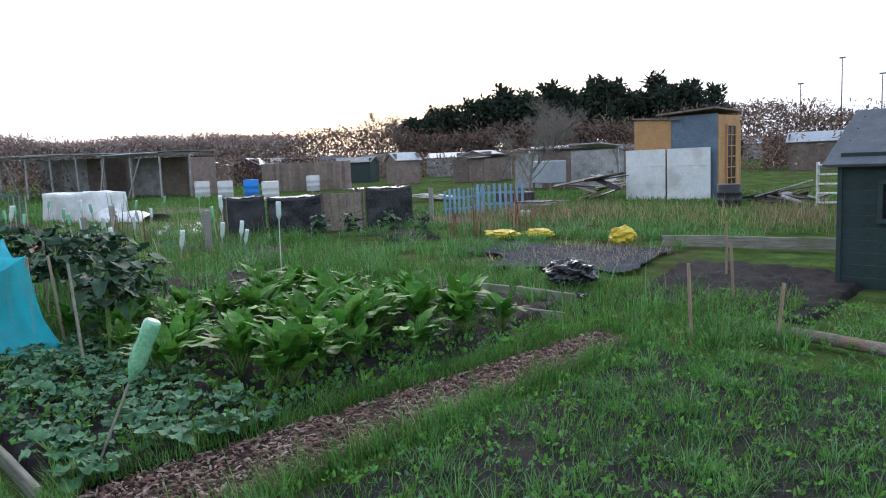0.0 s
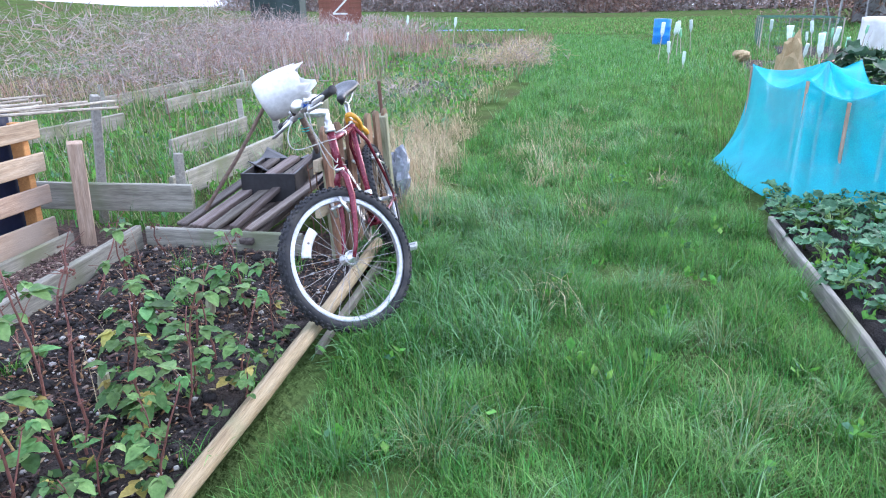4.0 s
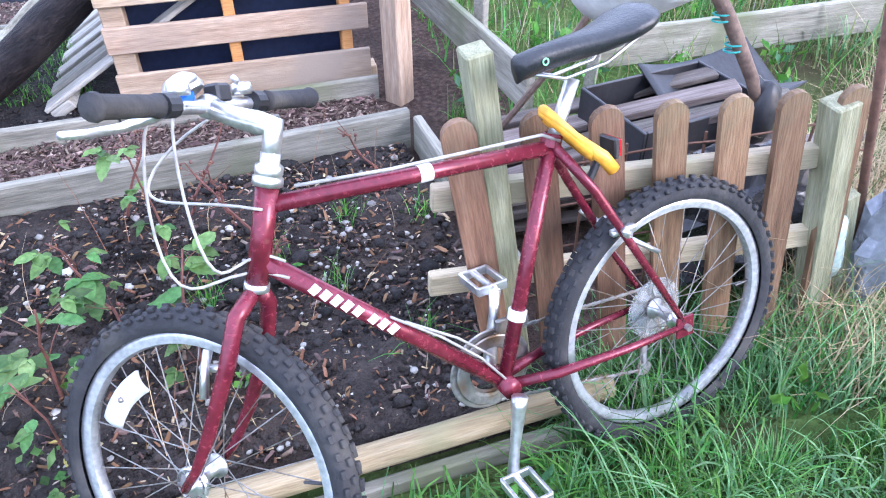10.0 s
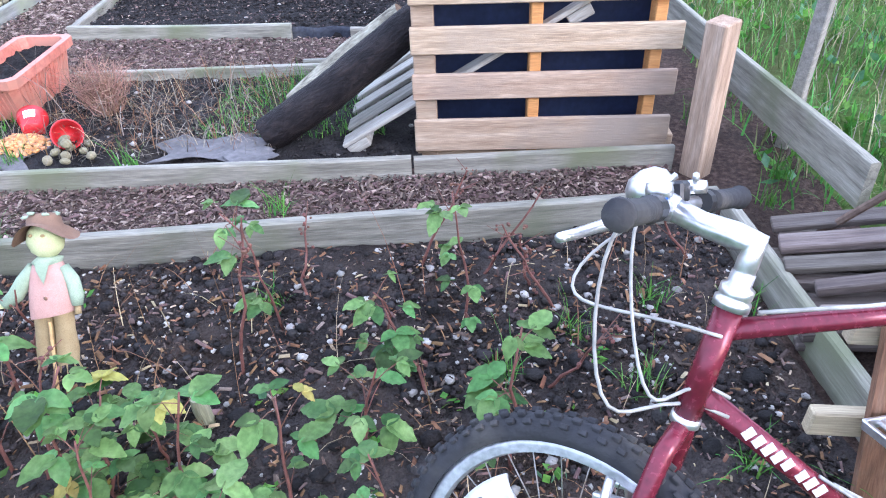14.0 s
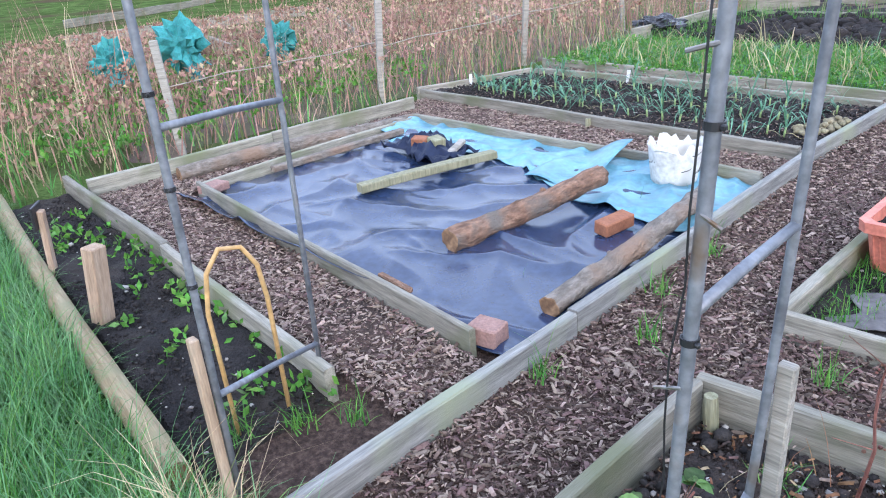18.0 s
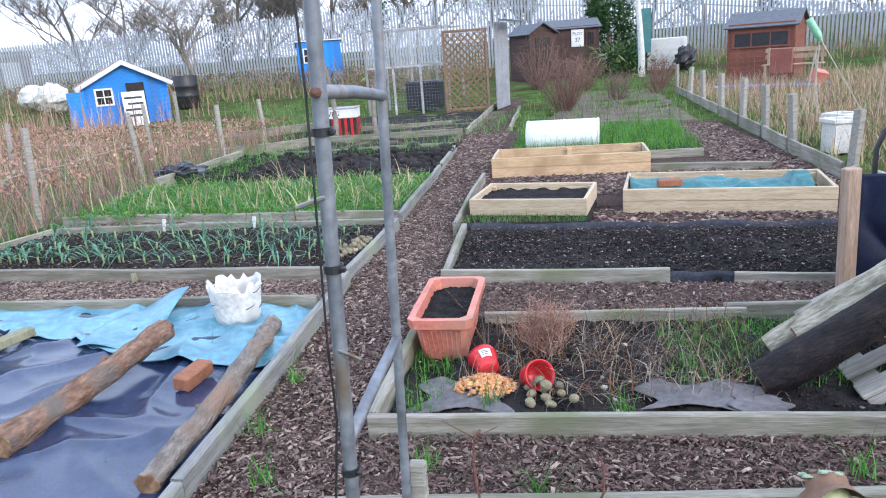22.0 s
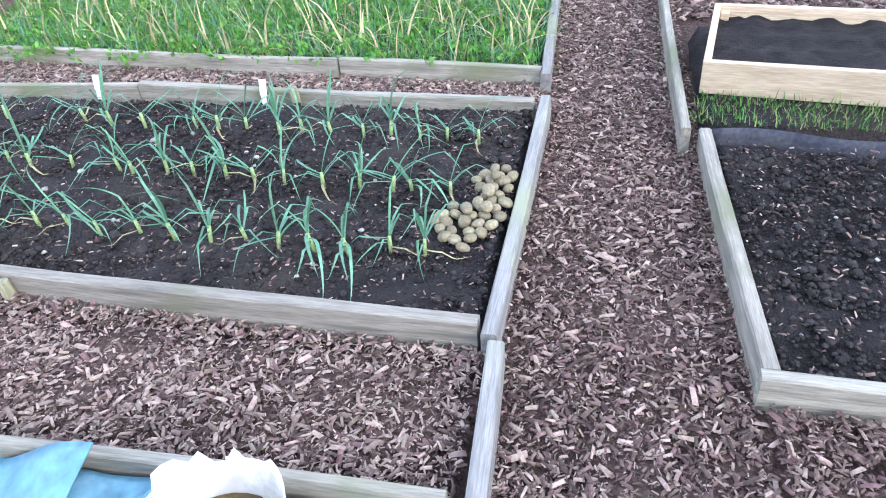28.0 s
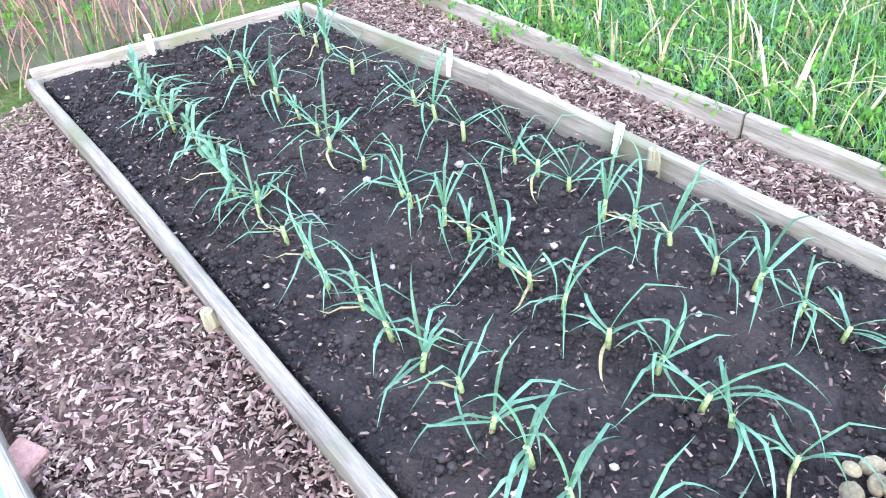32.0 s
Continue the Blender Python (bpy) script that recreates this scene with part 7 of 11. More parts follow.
def cabbage_mesh(seed):
    rr = random.Random(seed)
    lf, rb = MB(), MB()
    for k in range(rr.randint(10, 14)):
        az, el = rr.uniform(0, 6.28), rr.uniform(0.15, 1.2)
        L = rr.uniform(0.05, 0.13)
        d = V(math.cos(az) * math.cos(el), math.sin(az) * math.cos(el), math.sin(el))
        z = V(0, 0, rr.uniform(0.02, 0.08))
        rb.tube([z, z + d * L * 0.5, z + d * L], [0.007, 0.006, 0.004], 5)
        oval_leaf(lf, z + d * L, az, el * rr.uniform(0.1, 0.8), rr.uniform(0.09, 0.15), rr.uniform(0.085, 0.135), 0, rr.uniform(0.0, 0.5), 0, 0.16, 7, rr)
    rb.tube([(0, 0, -0.03), (0, 0, 0.09)], [0.014, 0.01], 6)
    return build(lf, "leaves", M_cabbage, True), build(rb, "stem", M_chardrib, True)


def kale_mesh(seed, tall):
    rr = random.Random(seed)
    lf, rb = MB(), MB()
    rb.tube(sway((0, 0, -0.03), (rr.uniform(-0.05, 0.05), 0, tall), 5, 0.015, seed), [0.02, 0.018, 0.017, 0.016, 0.015, 0.012], 7)
    for k in range(34):
        az, el = rr.uniform(0, 6.28), rr.uniform(-0.3, 1.3)
        L = rr.uniform(0.05, 0.13)
        z = V(0, 0, tall - rr.uniform(0, 0.28))
        d = V(math.cos(az) * math.cos(el), math.sin(az) * math.cos(el), math.sin(el))
        rb.tube([z, z + d * L], [0.005, 0.003], 4)
        oval_leaf(lf, z + d * L, az, el * 0.6, rr.uniform(0.12, 0.22), rr.uniform(0.09, 0.14), 0, rr.uniform(0.2, 0.8), 1, 0.22, 7, rr)
    return build(lf, "leaves", M_kale, True), build(rb, "stem", M_chardrib, True)


def plant(name, pair, label, cat, m, group):
    e = thing(name, label, cat, m, group)
    part("leaves", pair[0], None, e)
    part("stem", pair[1], None, e)
    return e


PR = random.Random(15)
CH = [chard_mesh(300 + i) for i in range(5)]
CB = [cabbage_mesh(320 + i) for i in range(5)]
KL = [kale_mesh(340 + i, h) for i, h in enumerate((0.45, 0.65, 0.75))]
for i in range(48):
    x, y = 1.3 + (i % 8) * 0.45 + PR.uniform(-0.2, 0.2), -2.25 - (i // 8) * 0.46 + PR.uniform(-0.18, 0.18)
    plant("chard_plant", CH[i % 5], "bushy chard plant with large bright green leaves", "chard", pose(x, y, 0.04, 0, 0, PR.uniform(0, 360)) @ Matrix.Scale(PR.uniform(0.7, 1.15) * (1.15 if x < 2.9 else 1.0), 4), "chard plants")
for i in range(72):
    x, y = 1.02 + (i // 6) * 0.27 + PR.uniform(-0.09, 0.09), -1.02 - (i % 6) * 0.21 + PR.uniform(-0.08, 0.08)
    plant("cabbage_plant", CB[i % 5], "low blue-green cabbage plant in dark soil", "cabbage", pose(x, y, 0.03, 0, 0, PR.uniform(0, 360)) @ Matrix.Scale(PR.uniform(0.45, 0.8), 4), "cabbage plants")
for i, (x, y, k, s) in enumerate([(3.35, -2.05, 1, 1.1), (4.9, -2.15, 1, 1.2), (5.4, -2.6, 2, 1.1), (5.9, -2.0, 2, 1.2), (6.3, -2.5, 1, 1.25), (4.6, -2.55, 0, 1.2), (4.0, -2.2, 0, 1.0), (5.1, -3.0, 0, 1.3), (6.0, -3.1, 2, 1.0), (6.6, -1.9, 1, 1.1), (7.0, -2.8, 0, 1.3), (8.4, -9.3, 0, 1.0), (8.9, -8.8, 0, 1.0), (9.2, -8.2, 0, 1.0), (8.1, -9.9, 0, 0.9)]):
    plant("kale_plant", KL[k], "dark green kale plant on a bare stem", "kale", pose(x, y, hgt(x, y), 0, 0, 77 * i) @ Matrix.Scale(s, 4), "kale plants")


# ---- turquoise netting over stakes ----
def net_cloche():
    e = thing("net_cloche", "turquoise netting draped over stakes beside the bed", "crop net", pose(4.75, -1.36, 0))
    tops = [(-0.55, 0.20, 0.86), (-0.62, -0.34, 0.84), (0.42, -0.42, 0.93), (0.62, 0.38, 0.87)]
    for i, p in enumerate(tops + [(0.0, -0.06, 0.95), (-0.6, -0.08, 0.72), (0.5, 0.0, 0.8)]):
        part("stake", MB().tube([(p[0], p[1], -0.1), (p[0], p[1], p[2] - 0.012)], 0.014, 7), M_stake, e)

    def side(u, v):
        k = u * 4
        i = int(k) % 4
        f = k - int(k)
        a, b = V(*tops[i]), V(*tops[(i + 1) % 4])
        p = a.lerp(b, f)
        p.z -= 0.13 * math.sin(math.pi * f)
        o = V(p.x, p.y, 0).normalized()
        drop = v
        fl = 0.05 * v + 0.22 * v ** 3 * (1.25 if i in (3, 0) else 0.5)
        fold = 0.05 * v * math.sin(u * 62 + 2 * math.sin(u * 17)) + 0.05 * v * math.sin(u * 31 + 1) - 0.05 * math.sin(math.pi * f) * math.sin(math.pi * min(1, v * 1.1))
        z = p.z * (1 - drop) + 0.012 + 0.02 * max(0, math.sin(u * 23)) * v
        return V(p.x, p.y, z) + o * (fl + fold)

    part("net_side", MB().grid(side, 120, 16), M_netting, e, "", True)

    def cover(u, v):
        t = 2 * math.pi * u
        k = u * 4
        i = int(k) % 4
        f = k - int(k)
        a, b = V(*tops[i]), V(*tops[(i + 1) % 4])
        p = a.lerp(b, f)
        p.z -= 0.13 * math.sin(math.pi * f)
        q = p.lerp(V(0, -0.06, 0.955), v)
        q.z -= 0.09 * math.sin(math.pi * v) * (0.7 + 0.3 * math.sin(t * 8))
        return q

    part("net_top", MB().grid(cover, 80, 10), M_netting, e, "", True)


M_netting = mat("fine_turquoise_mesh", [(0.0, 0.50, 0.62), (0.01, 0.62, 0.74)], 0.75, 5, bump=0.1, fine=120, alpha=0.5)
net_cloche()
bottle_cane(1.24, -1.21, 0.80, M_bottle, "crumpled green bottle on a leaning stake", tilt=(18, -18), size=1.25, z=-0.02)
post(3.05, -1.75, 1.0, 0.022, M_greycane, "thin grey stake among the cabbages", (2, 3), group="garden stakes", round_=True, name="garden_stake")
for x, y, h, t in [(4.35, -2.0, 0.95, (2, 4)), (5.87, -2.28, 1.0, (0, -2)), (-0.1, -5.1, 0.78, (3, 4)), (0.26, -6.7, 0.75, (-3, 2)), (-0.57, -5.5, 0.62, (2, -4)), (2.4, -4.9, 0.5, (5, 3)), (-1.3, -7.2, 1.2, (1, 3)), (1.0, -8.2, 0.8, (0, 0))]:
    post(x, y, h, 0.024, M_stake, "rough brown garden stake standing in soil", t, group="garden stakes", name="garden_stake")
rough_pole("fallen_pole", (-0.6, -5.7, 0.05), (-1.9, -5.35, 0.05), 0.05, 0.045, M_barkgrey, M_cutwood, "grey fallen pole edging the weedy bed", "log", seed=8)
crumpled("bin_bag", (2.0, -6.5, 0.0), (0.29, 0.23, 0.15), M_blackpoly, "crumpled black bin bag lying on grass", "bin bag", 3, 34, 24, 0.38)
crumpled("bin_bag", (1.7, -6.1, 0.0), (0.22, 0.12, 0.035), M_blackpoly, "flattened black plastic beside a bin bag", "bin bag", 5, 18, 12, 0.6)
crumpled("yellow_sack", (3.6, -10.2, 0.0), (0.22, 0.17, 0.15), M_yellow, "upright yellow sack standing on grass", "sack", 12, 20, 14, 0.3)
crumpled("yellow_sack", (6.05, -10.1, 0.0), (0.36, 0.2, 0.08), M_yellow, "slumped yellow sack lying on grass", "sack", 17, 20, 14, 0.45)
crumpled("yellow_sack", (5.5, -10.45, 0.0), (0.26, 0.18, 0.09), M_yellow, "small slumped yellow sack on grass", "sack", 19, 20, 14, 0.45)


def membrane(name, c, s, mats, label, seed):
    rr = random.Random(seed)

    def f(u, v):
        w = 1 + 0.2 * noise.noise(V(u * 4, v * 4, seed))
        x, y = (u - 0.5) * s[0] * w, (v - 0.5) * s[1] * w
        return (x, y, 0.03 + 0.05 * abs(noise.noise(V(x * 2.2, y * 6, seed))))

    solo(name, MB().grid(f, 34, 34), mats, label, "ground sheet", pose(c[0], c[1], hgt(c[0], c[1]), 0, 0, c[2]), smooth=True)


membrane("weed_membrane", (3.3, -8.6, 15), (2.0, 2.3), M_weedcloth, "wrinkled grey weed membrane strewn with straw", 4)
membrane("weed_membrane", (4.7, -8.9, -10), (1.6, 1.4), M_weedcloth, "dark blue membrane lying on the plot", 6)
membrane("weed_membrane", (11.8, -6.3, 20), (3.2, 1.6), M_weedcloth, "pale grey sheeting lying on bare ground", 9)
membrane("weed_membrane", (15.2, -8.2, -10), (4.2, 1.8), M_clearbag, "pale plastic sheeting spread on the plot", 11)
membrane("weed_membrane", (13.0, -10.0, 5), (3.0, 1.2), M_greysheet, "grey sheeting lying across bare soil", 13)


# ---- sheds ----
def clad(wall, p0, p1, z0, z1, shape, mats, step=0.13, lap=0.02):
    """Lapped weatherboards up a wall from p0 to p1; shape narrows them with height."""
    a, b = V(*p0, 0), V(*p1, 0)
    L = (b - a).length
    m = Matrix.Translation((a + b) / 2) @ Matrix.Rotation(math.atan2(b.y - a.y, b.x - a.x), 4, "Z")
    full = build(MB().box((0, 0, 0), (L, 0.016, step + lap), None, 0.003), "weatherboard", mats)
    z = z0
    while z < z1 - 0.03:
        lo, hi = shape(z + step / 2) if shape else (0.0, 1.0)
        if hi - lo > 0.04:
            me = full if hi - lo > 0.999 else build(MB().box((0, 0, 0), ((hi - lo) * L, 0.016, step + lap), None, 0.003), "weatherboard", mats)
            part("weatherboard", me, None, wall, m=m @ Matrix.Translation((((lo + hi) / 2 - 0.5) * L, 0, z + step / 2)) @ Matrix.Rotation(radians(5), 4, "X"))
        z += step


def pane_unit(name, e, m, w, h, mframe, bars=(1, 1), label="", mpane=None):
    """A window or glazed door: frame with bars, and a pane behind."""
    f = MB()
    t = min(0.05, w * 0.12)
    f.box((0, 0, t / 2), (w, 0.05, t)).box((0, 0, h - t / 2), (w, 0.05, t)).box((-w / 2 + t / 2, 0, h / 2), (t, 0.05, h - 2 * t)).box((w / 2 - t / 2, 0, h / 2), (t, 0.05, h - 2 * t))
    for i in range(bars[0]):
        f.box((-w / 2 + w * (i + 1) / (bars[0] + 1), -0.002, h / 2), (t * 0.6, 0.03, h - 2 * t))
    for i in range(bars[1]):
        f.box((0, -0.004, h * (i + 1) / (bars[1] + 1)), (w - 2 * t, 0.026, t * 0.6))
    fr = part(name, f, mframe, e, label, m=m)
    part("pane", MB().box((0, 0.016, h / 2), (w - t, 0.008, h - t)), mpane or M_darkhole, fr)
    return fr


def shed(x, y, w, d, he, hr, rz, mw, mr, name, label, gable_front=True, wins=(), doors=(), over=0.14, barge=None, group="", z=None, cladding=True, pent=False):
    """A timber shed; the front is local -y. wins and doors: (face, along, sill, width, height, bars)."""
    e = thing(name, label, "shed", pose(x, y, (hgt(x, y) if z is None else z) - 0.05, 0, 0, rz), group)
    hw, hd = w / 2, d / 2
    he, hr = he + 0.05, hr + 0.05

    def tri(zz):
        if zz <= he:
            return 0.0, 1.0
        k = 0.5 * (zz - he) / max(0.01, hr - he)
        return k, 1 - k

    faces = {"front": ((-hw, -hd), (hw, -hd)), "right": ((hw, -hd), (hw, hd)), "back": ((hw, hd), (-hw, hd)), "left": ((-hw, hd), (-hw, -hd))}
    for f, (p0, p1) in faces.items():
        g = (f in ("front", "back")) == gable_front and not pent
        mb = MB()
        top = hr - 0.03 if g else he
        if pent:
            top = hr if f == "front" else he
            if f in ("left", "right"):
                top = (he + hr) / 2
        c = (V(*p0, 0) + V(*p1, 0)) / 2
        flat = min(top, he) if cladding and not pent else top
        mb.box((0, 0.02, flat / 2), ((V(*p1, 0) - V(*p0, 0)).length - 0.04, 0.015 if cladding else 0.03, flat), Matrix.Translation(c) @ Matrix.Rotation(math.atan2(p1[1] - p0[1], p1[0] - p0[0]), 4, "Z"))
        wall = part("wall", mb, mw, e)
        if cladding:
            clad(wall, p0, p1, 0.0, top, tri if g else None, mw)
    for sx in (-1, 1):
        for sy in (-1, 1):
            part("corner_post", MB().box((sx * hw, sy * hd, he / 2), (0.05, 0.05, he)), mw, e)
    if pent:
        a = math.atan2(hr - he, d)
        part("roof", MB().box((0, 0, 0), (w + 2 * over, math.hypot(d, hr - he) + 2 * over, 0.04), Matrix.Translation((0, 0, (he + hr) / 2 + 0.045)) @ Matrix.Rotation(-a, 4, "X")), mr, e)
    else:
        half = hw if gable_front else hd
        ln = (d if gable_front else w) + 2 * over
        sl = math.hypot(half, hr - he)
        a = math.atan2(hr - he, half)
        turn = Matrix() if gable_front else Matrix.Rotation(math.pi / 2, 4, "Z")
        for s in (-1, 1):
            mm = turn @ Matrix.Translation((s * half / 2, 0, (he + hr) / 2 + 0.03)) @ Matrix.Rotation(s * a, 4, "Y")
            part("roof", MB().box((s * over / 2, 0, 0.012), (sl + over, ln, 0.035), mm), mr, e)
            if barge:
                for q in (-1, 1):
                    part("bargeboard", MB().box((s * over / 2, q * (ln / 2 + 0.014), -0.03), (sl + over + 0.02, 0.024, 0.12), mm), barge, e)
    for kind, items in (("window", wins), ("door", doors)):
        for f, u, z0, ww, hh, bars, mf in items:
            p0, p1 = faces[f]
            a = V(*p0, 0).lerp(V(*p1, 0), u)
            ang = math.atan2(p1[1] - p0[1], p1[0] - p0[0])
            m = Matrix.Translation(a + V(0, 0, z0 + 0.05)) @ Matrix.Rotation(ang, 4, "Z") @ Matrix.Translation((0, -0.03, 0))
            if kind == "window":
                pane_unit("window", e, m, ww, hh, mf, bars)
            else:
                part("door", MB().box((0, 0, hh / 2), (ww, 0.05, hh)), mf, e, m=m)
    return e


shed(-1.31, -9.1, 2.2, 1.7, 1.29, 1.80, 177, M_greenshed, M_felt, "garden_shed", "dark green weatherboarded shed with grey felt roof", False, [("front", 0.28, 0.66, 0.5, 0.45, (0, 0), M_greenshed), ("left", 0.5, 0.65, 0.4, 0.45, (0, 0), M_greenshed)], [("front", 0.72, 0.0, 0.7, 1.15, None, M_greenshed)])


def white_panel_shed():
    e = thing("lean_to_shed", "plywood shed with white front panels and paned door", "shed", pose(8.45, -21.8, hgt(8, -21) - 0.05, 0, 0, 2))
    for i, x in enumerate((-0.72, 0.70)):
        p = part("white_panel", MB().box((x, 1.12, 0.82), (1.36, 0.05, 1.62)), M_whitepaint, e)
        for k in range(2):
            part("batten", MB().box((x, 1.15, 0.55 + 0.56 * k), (1.34, 0.012, 0.012)), M_whitepaint, p)
    part("plywood_wall", MB().box((0.55, 0.92, 1.3), (1.25, 0.04, 2.5)), M_ply, e)
    part("grey_wall", MB().box((-0.78, 0.9, 1.32), (1.5, 0.04, 2.6)), M_bluegrey, e)
    part("side_wall", MB().box((-1.55, 0.1, 1.3), (0.05, 1.6, 2.55)), M_ply, e)
    part("side_wall", MB().box((1.2, 0.0, 1.2), (0.05, 1.6, 2.3)), M_ply, e)
    part("back_wall", MB().box((-0.2, -0.75, 1.2), (2.75, 0.05, 2.3)), M_ply, e)
    pane_unit("door", e, pose(-1.6, 0.05, 0.35, 0, 0, -90), 0.75, 1.95, M_ply, (1, 5))
    part("roof", MB().box((-0.75, 0.15, 2.66), (1.9, 2.1, 0.05), pose(0, 0, 0, 2, 3, 0)), M_brownboard, e)
    part("roof", MB().box((0.6, 0.15, 2.5), (1.6, 1.9, 0.05), pose(0, 0, 0, 2, -4, 0)), M_brownboard, e)


M_bluegrey = mat("blue_grey_sheet", [(0.10, 0.14, 0.19), (0.15, 0.20, 0.26)], 0.7, 3, bump=0.1, fine=30)
white_panel_shed()


def heap(name, label, cat, x, y, n, L, w, mats, seed, spread=0.6, tilt=20, hz=0.4):
    """Loose planks thrown on one another; each plank is a part."""
    rr = random.Random(seed)
    e = thing(name, label, cat, pose(x, y, hgt(x, y)))
    for i in range(n):
        l = L * rr.uniform(0.6, 1.1)
        k = rr.uniform(0, 1)
        part("plank", MB().box((0, 0, 0), (l, w * rr.uniform(0.6, 1.6), 0.03)), mats[i % len(mats)], e, m=pose(rr.uniform(-spread, spread), rr.uniform(-spread, spread), 0.06 + hz * k, rr.uniform(-tilt, tilt), rr.uniform(-tilt, tilt) * 0.7, rr.uniform(-35, 35)))
    return e


heap("timber_heap", "heap of grey boards and dark sheets", "timber pile", 10.7, -20.6, 16, 1.5, 0.22, [M_greyboard, M_brownboard, M_black], 2, 0.7, 28, 0.7)
heap("debris_heap", "dark heap of scrap beside the shed", "scrap pile", 4.6, -19.6, 14, 1.3, 0.2, [M_black, M_greyboard, M_brownboard], 4, 0.9, 30, 0.45)
heap("timber_heap", "low stack of pale weathered boards", "timber pile", 9.5, -15.5, 6, 1.2, 0.2, [M_greyboard, M_black], 6, 0.3, 6, 0.3)
heap("timber_heap", "grey boards lying on rough ground", "timber pile", 17.5, -19.2, 8, 1.8, 0.2, [M_greyboard, M_whitepaint], 7, 0.8, 8, 0.2)


def white_rack():
    e = thing("slatted_rack", "pale metal rack of slats beside the shed", "rack", pose(2.9, -18.2, 0, 0, 0, 190))
    for s in (-0.3, 0.3):
        part("upright", MB().box((s, 0, 0.55), (0.04, 0.3, 1.1)), M_dirtywhite, e)
    for k in range(5):
        part("slat", MB().box((0, 0, 0.15 + 0.22 * k), (0.58, 0.3, 0.03)), M_dirtywhite, e)


white_rack()


def compost_row():
    for i, (x, y, w, h, mt, lab) in enumerate([(11.75, -8.0, 0.75, 0.9, M_black, "compost bin side of black mesh on posts"), (11.35, -9.0, 1.15, 0.85, M_blackpoly, "compost bin wrapped in black sheeting"), (10.95, -10.05, 0.95, 0.9, M_brownboard, "compost bin of brown wooden boards"), (10.5, -11.1, 1.1, 0.95, M_blackpoly, "compost bin covered with sagging black sheet")]):
        e = thing("compost_bin", lab, "compost bin", pose(x, y, 0, 0, 0, -111), "compost bins")
        for sx in (-1, 1):
            for sy in (-1, 1):
                part("post", MB().box((sx * w / 2, 0.45 + sy * 0.4, h / 2), (0.07, 0.07, h + 0.04)), M_brownboard, e)
        if mt is M_brownboard:
            for k in range(5):
                part("plank", MB().box((-w / 2 + 0.1 + k * (w - 0.2) / 4, 0, h * 0.48), ((w - 0.05) / 5 - 0.01, 0.025, h * 0.96)), mt, e)
        else:
            ph = i * 2.1

            def f(u, v):
                return ((u - 0.5) * (w + 0.06), -0.03 + 0.035 * noise.noise(V(u * 3 + ph, v * 2, 1)) + 0.012 * noise.noise(V(u * 9, v * 9, ph)), 0.02 + v * (h - 0.06 * math.sin(math.pi * u)))

            part("sheet", MB().grid(f, 26, 14), mt, e, "", True, 0.006)

            def g(u, v):
                return ((u - 0.5) * (w + 0.06), -0.03 + v * 0.95, h - 0.02 - 0.12 * math.sin(math.pi * u) * math.sin(math.pi * v) + 0.03 * noise.noise(V(u * 5, v * 5, ph)))

            part("cover", MB().grid(g, 20, 16), mt, e, "", True, 0.006)


compost_row()


def pale_fence(x0, y0, x1, y1, h, n, mt, label):
    e = thing("pale_fence", label, "fence", pose(x0, y0, hgt(x0, y0), 0, 0, math.degrees(math.atan2(y1 - y0, x1 - x0))), "blue pale fences")
    L = math.hypot(x1 - x0, y1 - y0)
    for k in range(2):
        part("rail", MB().box((L / 2, 0.03, h * (0.3 + 0.4 * k)), (L, 0.03, 0.05)), mt, e)
    for i in range(n):
        q = PR.uniform(-0.03, 0.03)
        part("pale", MB().box((L * (i + 0.5) / n, 0, (h + q) / 2), (0.075, 0.02, h + q)), mt, e, m=pose(0, 0, 0, 0, 0, 0))


M_palefence = mat("faded_blue_paint", [(0.14, 0.27, 0.40), (0.24, 0.40, 0.54)], 0.8, 5, bump=0.1, vary=0.15)
pale_fence(10.9, -13.3, 10.6, -14.6, 0.75, 9, M_palefence, "faded blue paling fence on the plot")
pale_fence(11.3, -15.0, 10.2, -15.9, 0.8, 9, M_palefence, "faded blue paling fence leaning by compost")
for x, y, h, t in [(9.6, -6.0, 0.95, (0, 2)), (12.2, -7.2, 0.8, (2, 0)), (13.5, -5.2, 0.8, (0, -3)), (16, -6.6, 0.9, (2, 2)), (10.4, -12.4, 1.0, (0, 0))]:
    post(x, y, h, 0.1, M_greypallet, "squat grey post at a plot corner", t, group="plot posts")
bottle_cane(6.2, -5.4, 1.05, M_bottlepale, "pale bottle on a leaning white post", tilt=(4, 4), size=1.0, cane=M_dirtywhite)


# ---- fleece, drums and tanks ----
def fleece_box():
    x, y = 22.8, -8.2
    e = thing("fleece_box", "crop rows under a boxy white fleece", "crop cover", pose(x, y, hgt(x, y), 0, 0, 15))

    def f(u, v):
        a = 2 * math.pi * u
        r = 1 / max(abs(math.cos(a)), abs(math.sin(a)))
        if v < 0.5:
            k, z = 1.0 + 0.08 * (0.5 - v), v * 2 * 0.95
        else:
            k, z = 1.0 - (v - 0.5) * 2, 0.95 + 0.03 * math.sin(a * 3)
        n = 0.04 * noise.noise(V(math.cos(a) * 3, math.sin(a) * 3, v * 4))
        return (1.15 * r * math.cos(a) * k + n, 0.75 * r * math.sin(a) * k + n, z + n)

    part("cover", MB().grid(f, 48, 16), M_whitepaint, e, "", True)

    def g(u, v):
        a = math.pi * v
        return (-1.1 - u * 2.4, 0.55 * math.cos(a) + 0.1 * math.sin(u * 5), 0.02 + (0.36 - 0.16 * u) * math.sin(a) * (1 + 0.25 * math.sin(u * 13)))

    part("low_cover", MB().grid(g, 30, 12), M_whitepaint, e, "", True)


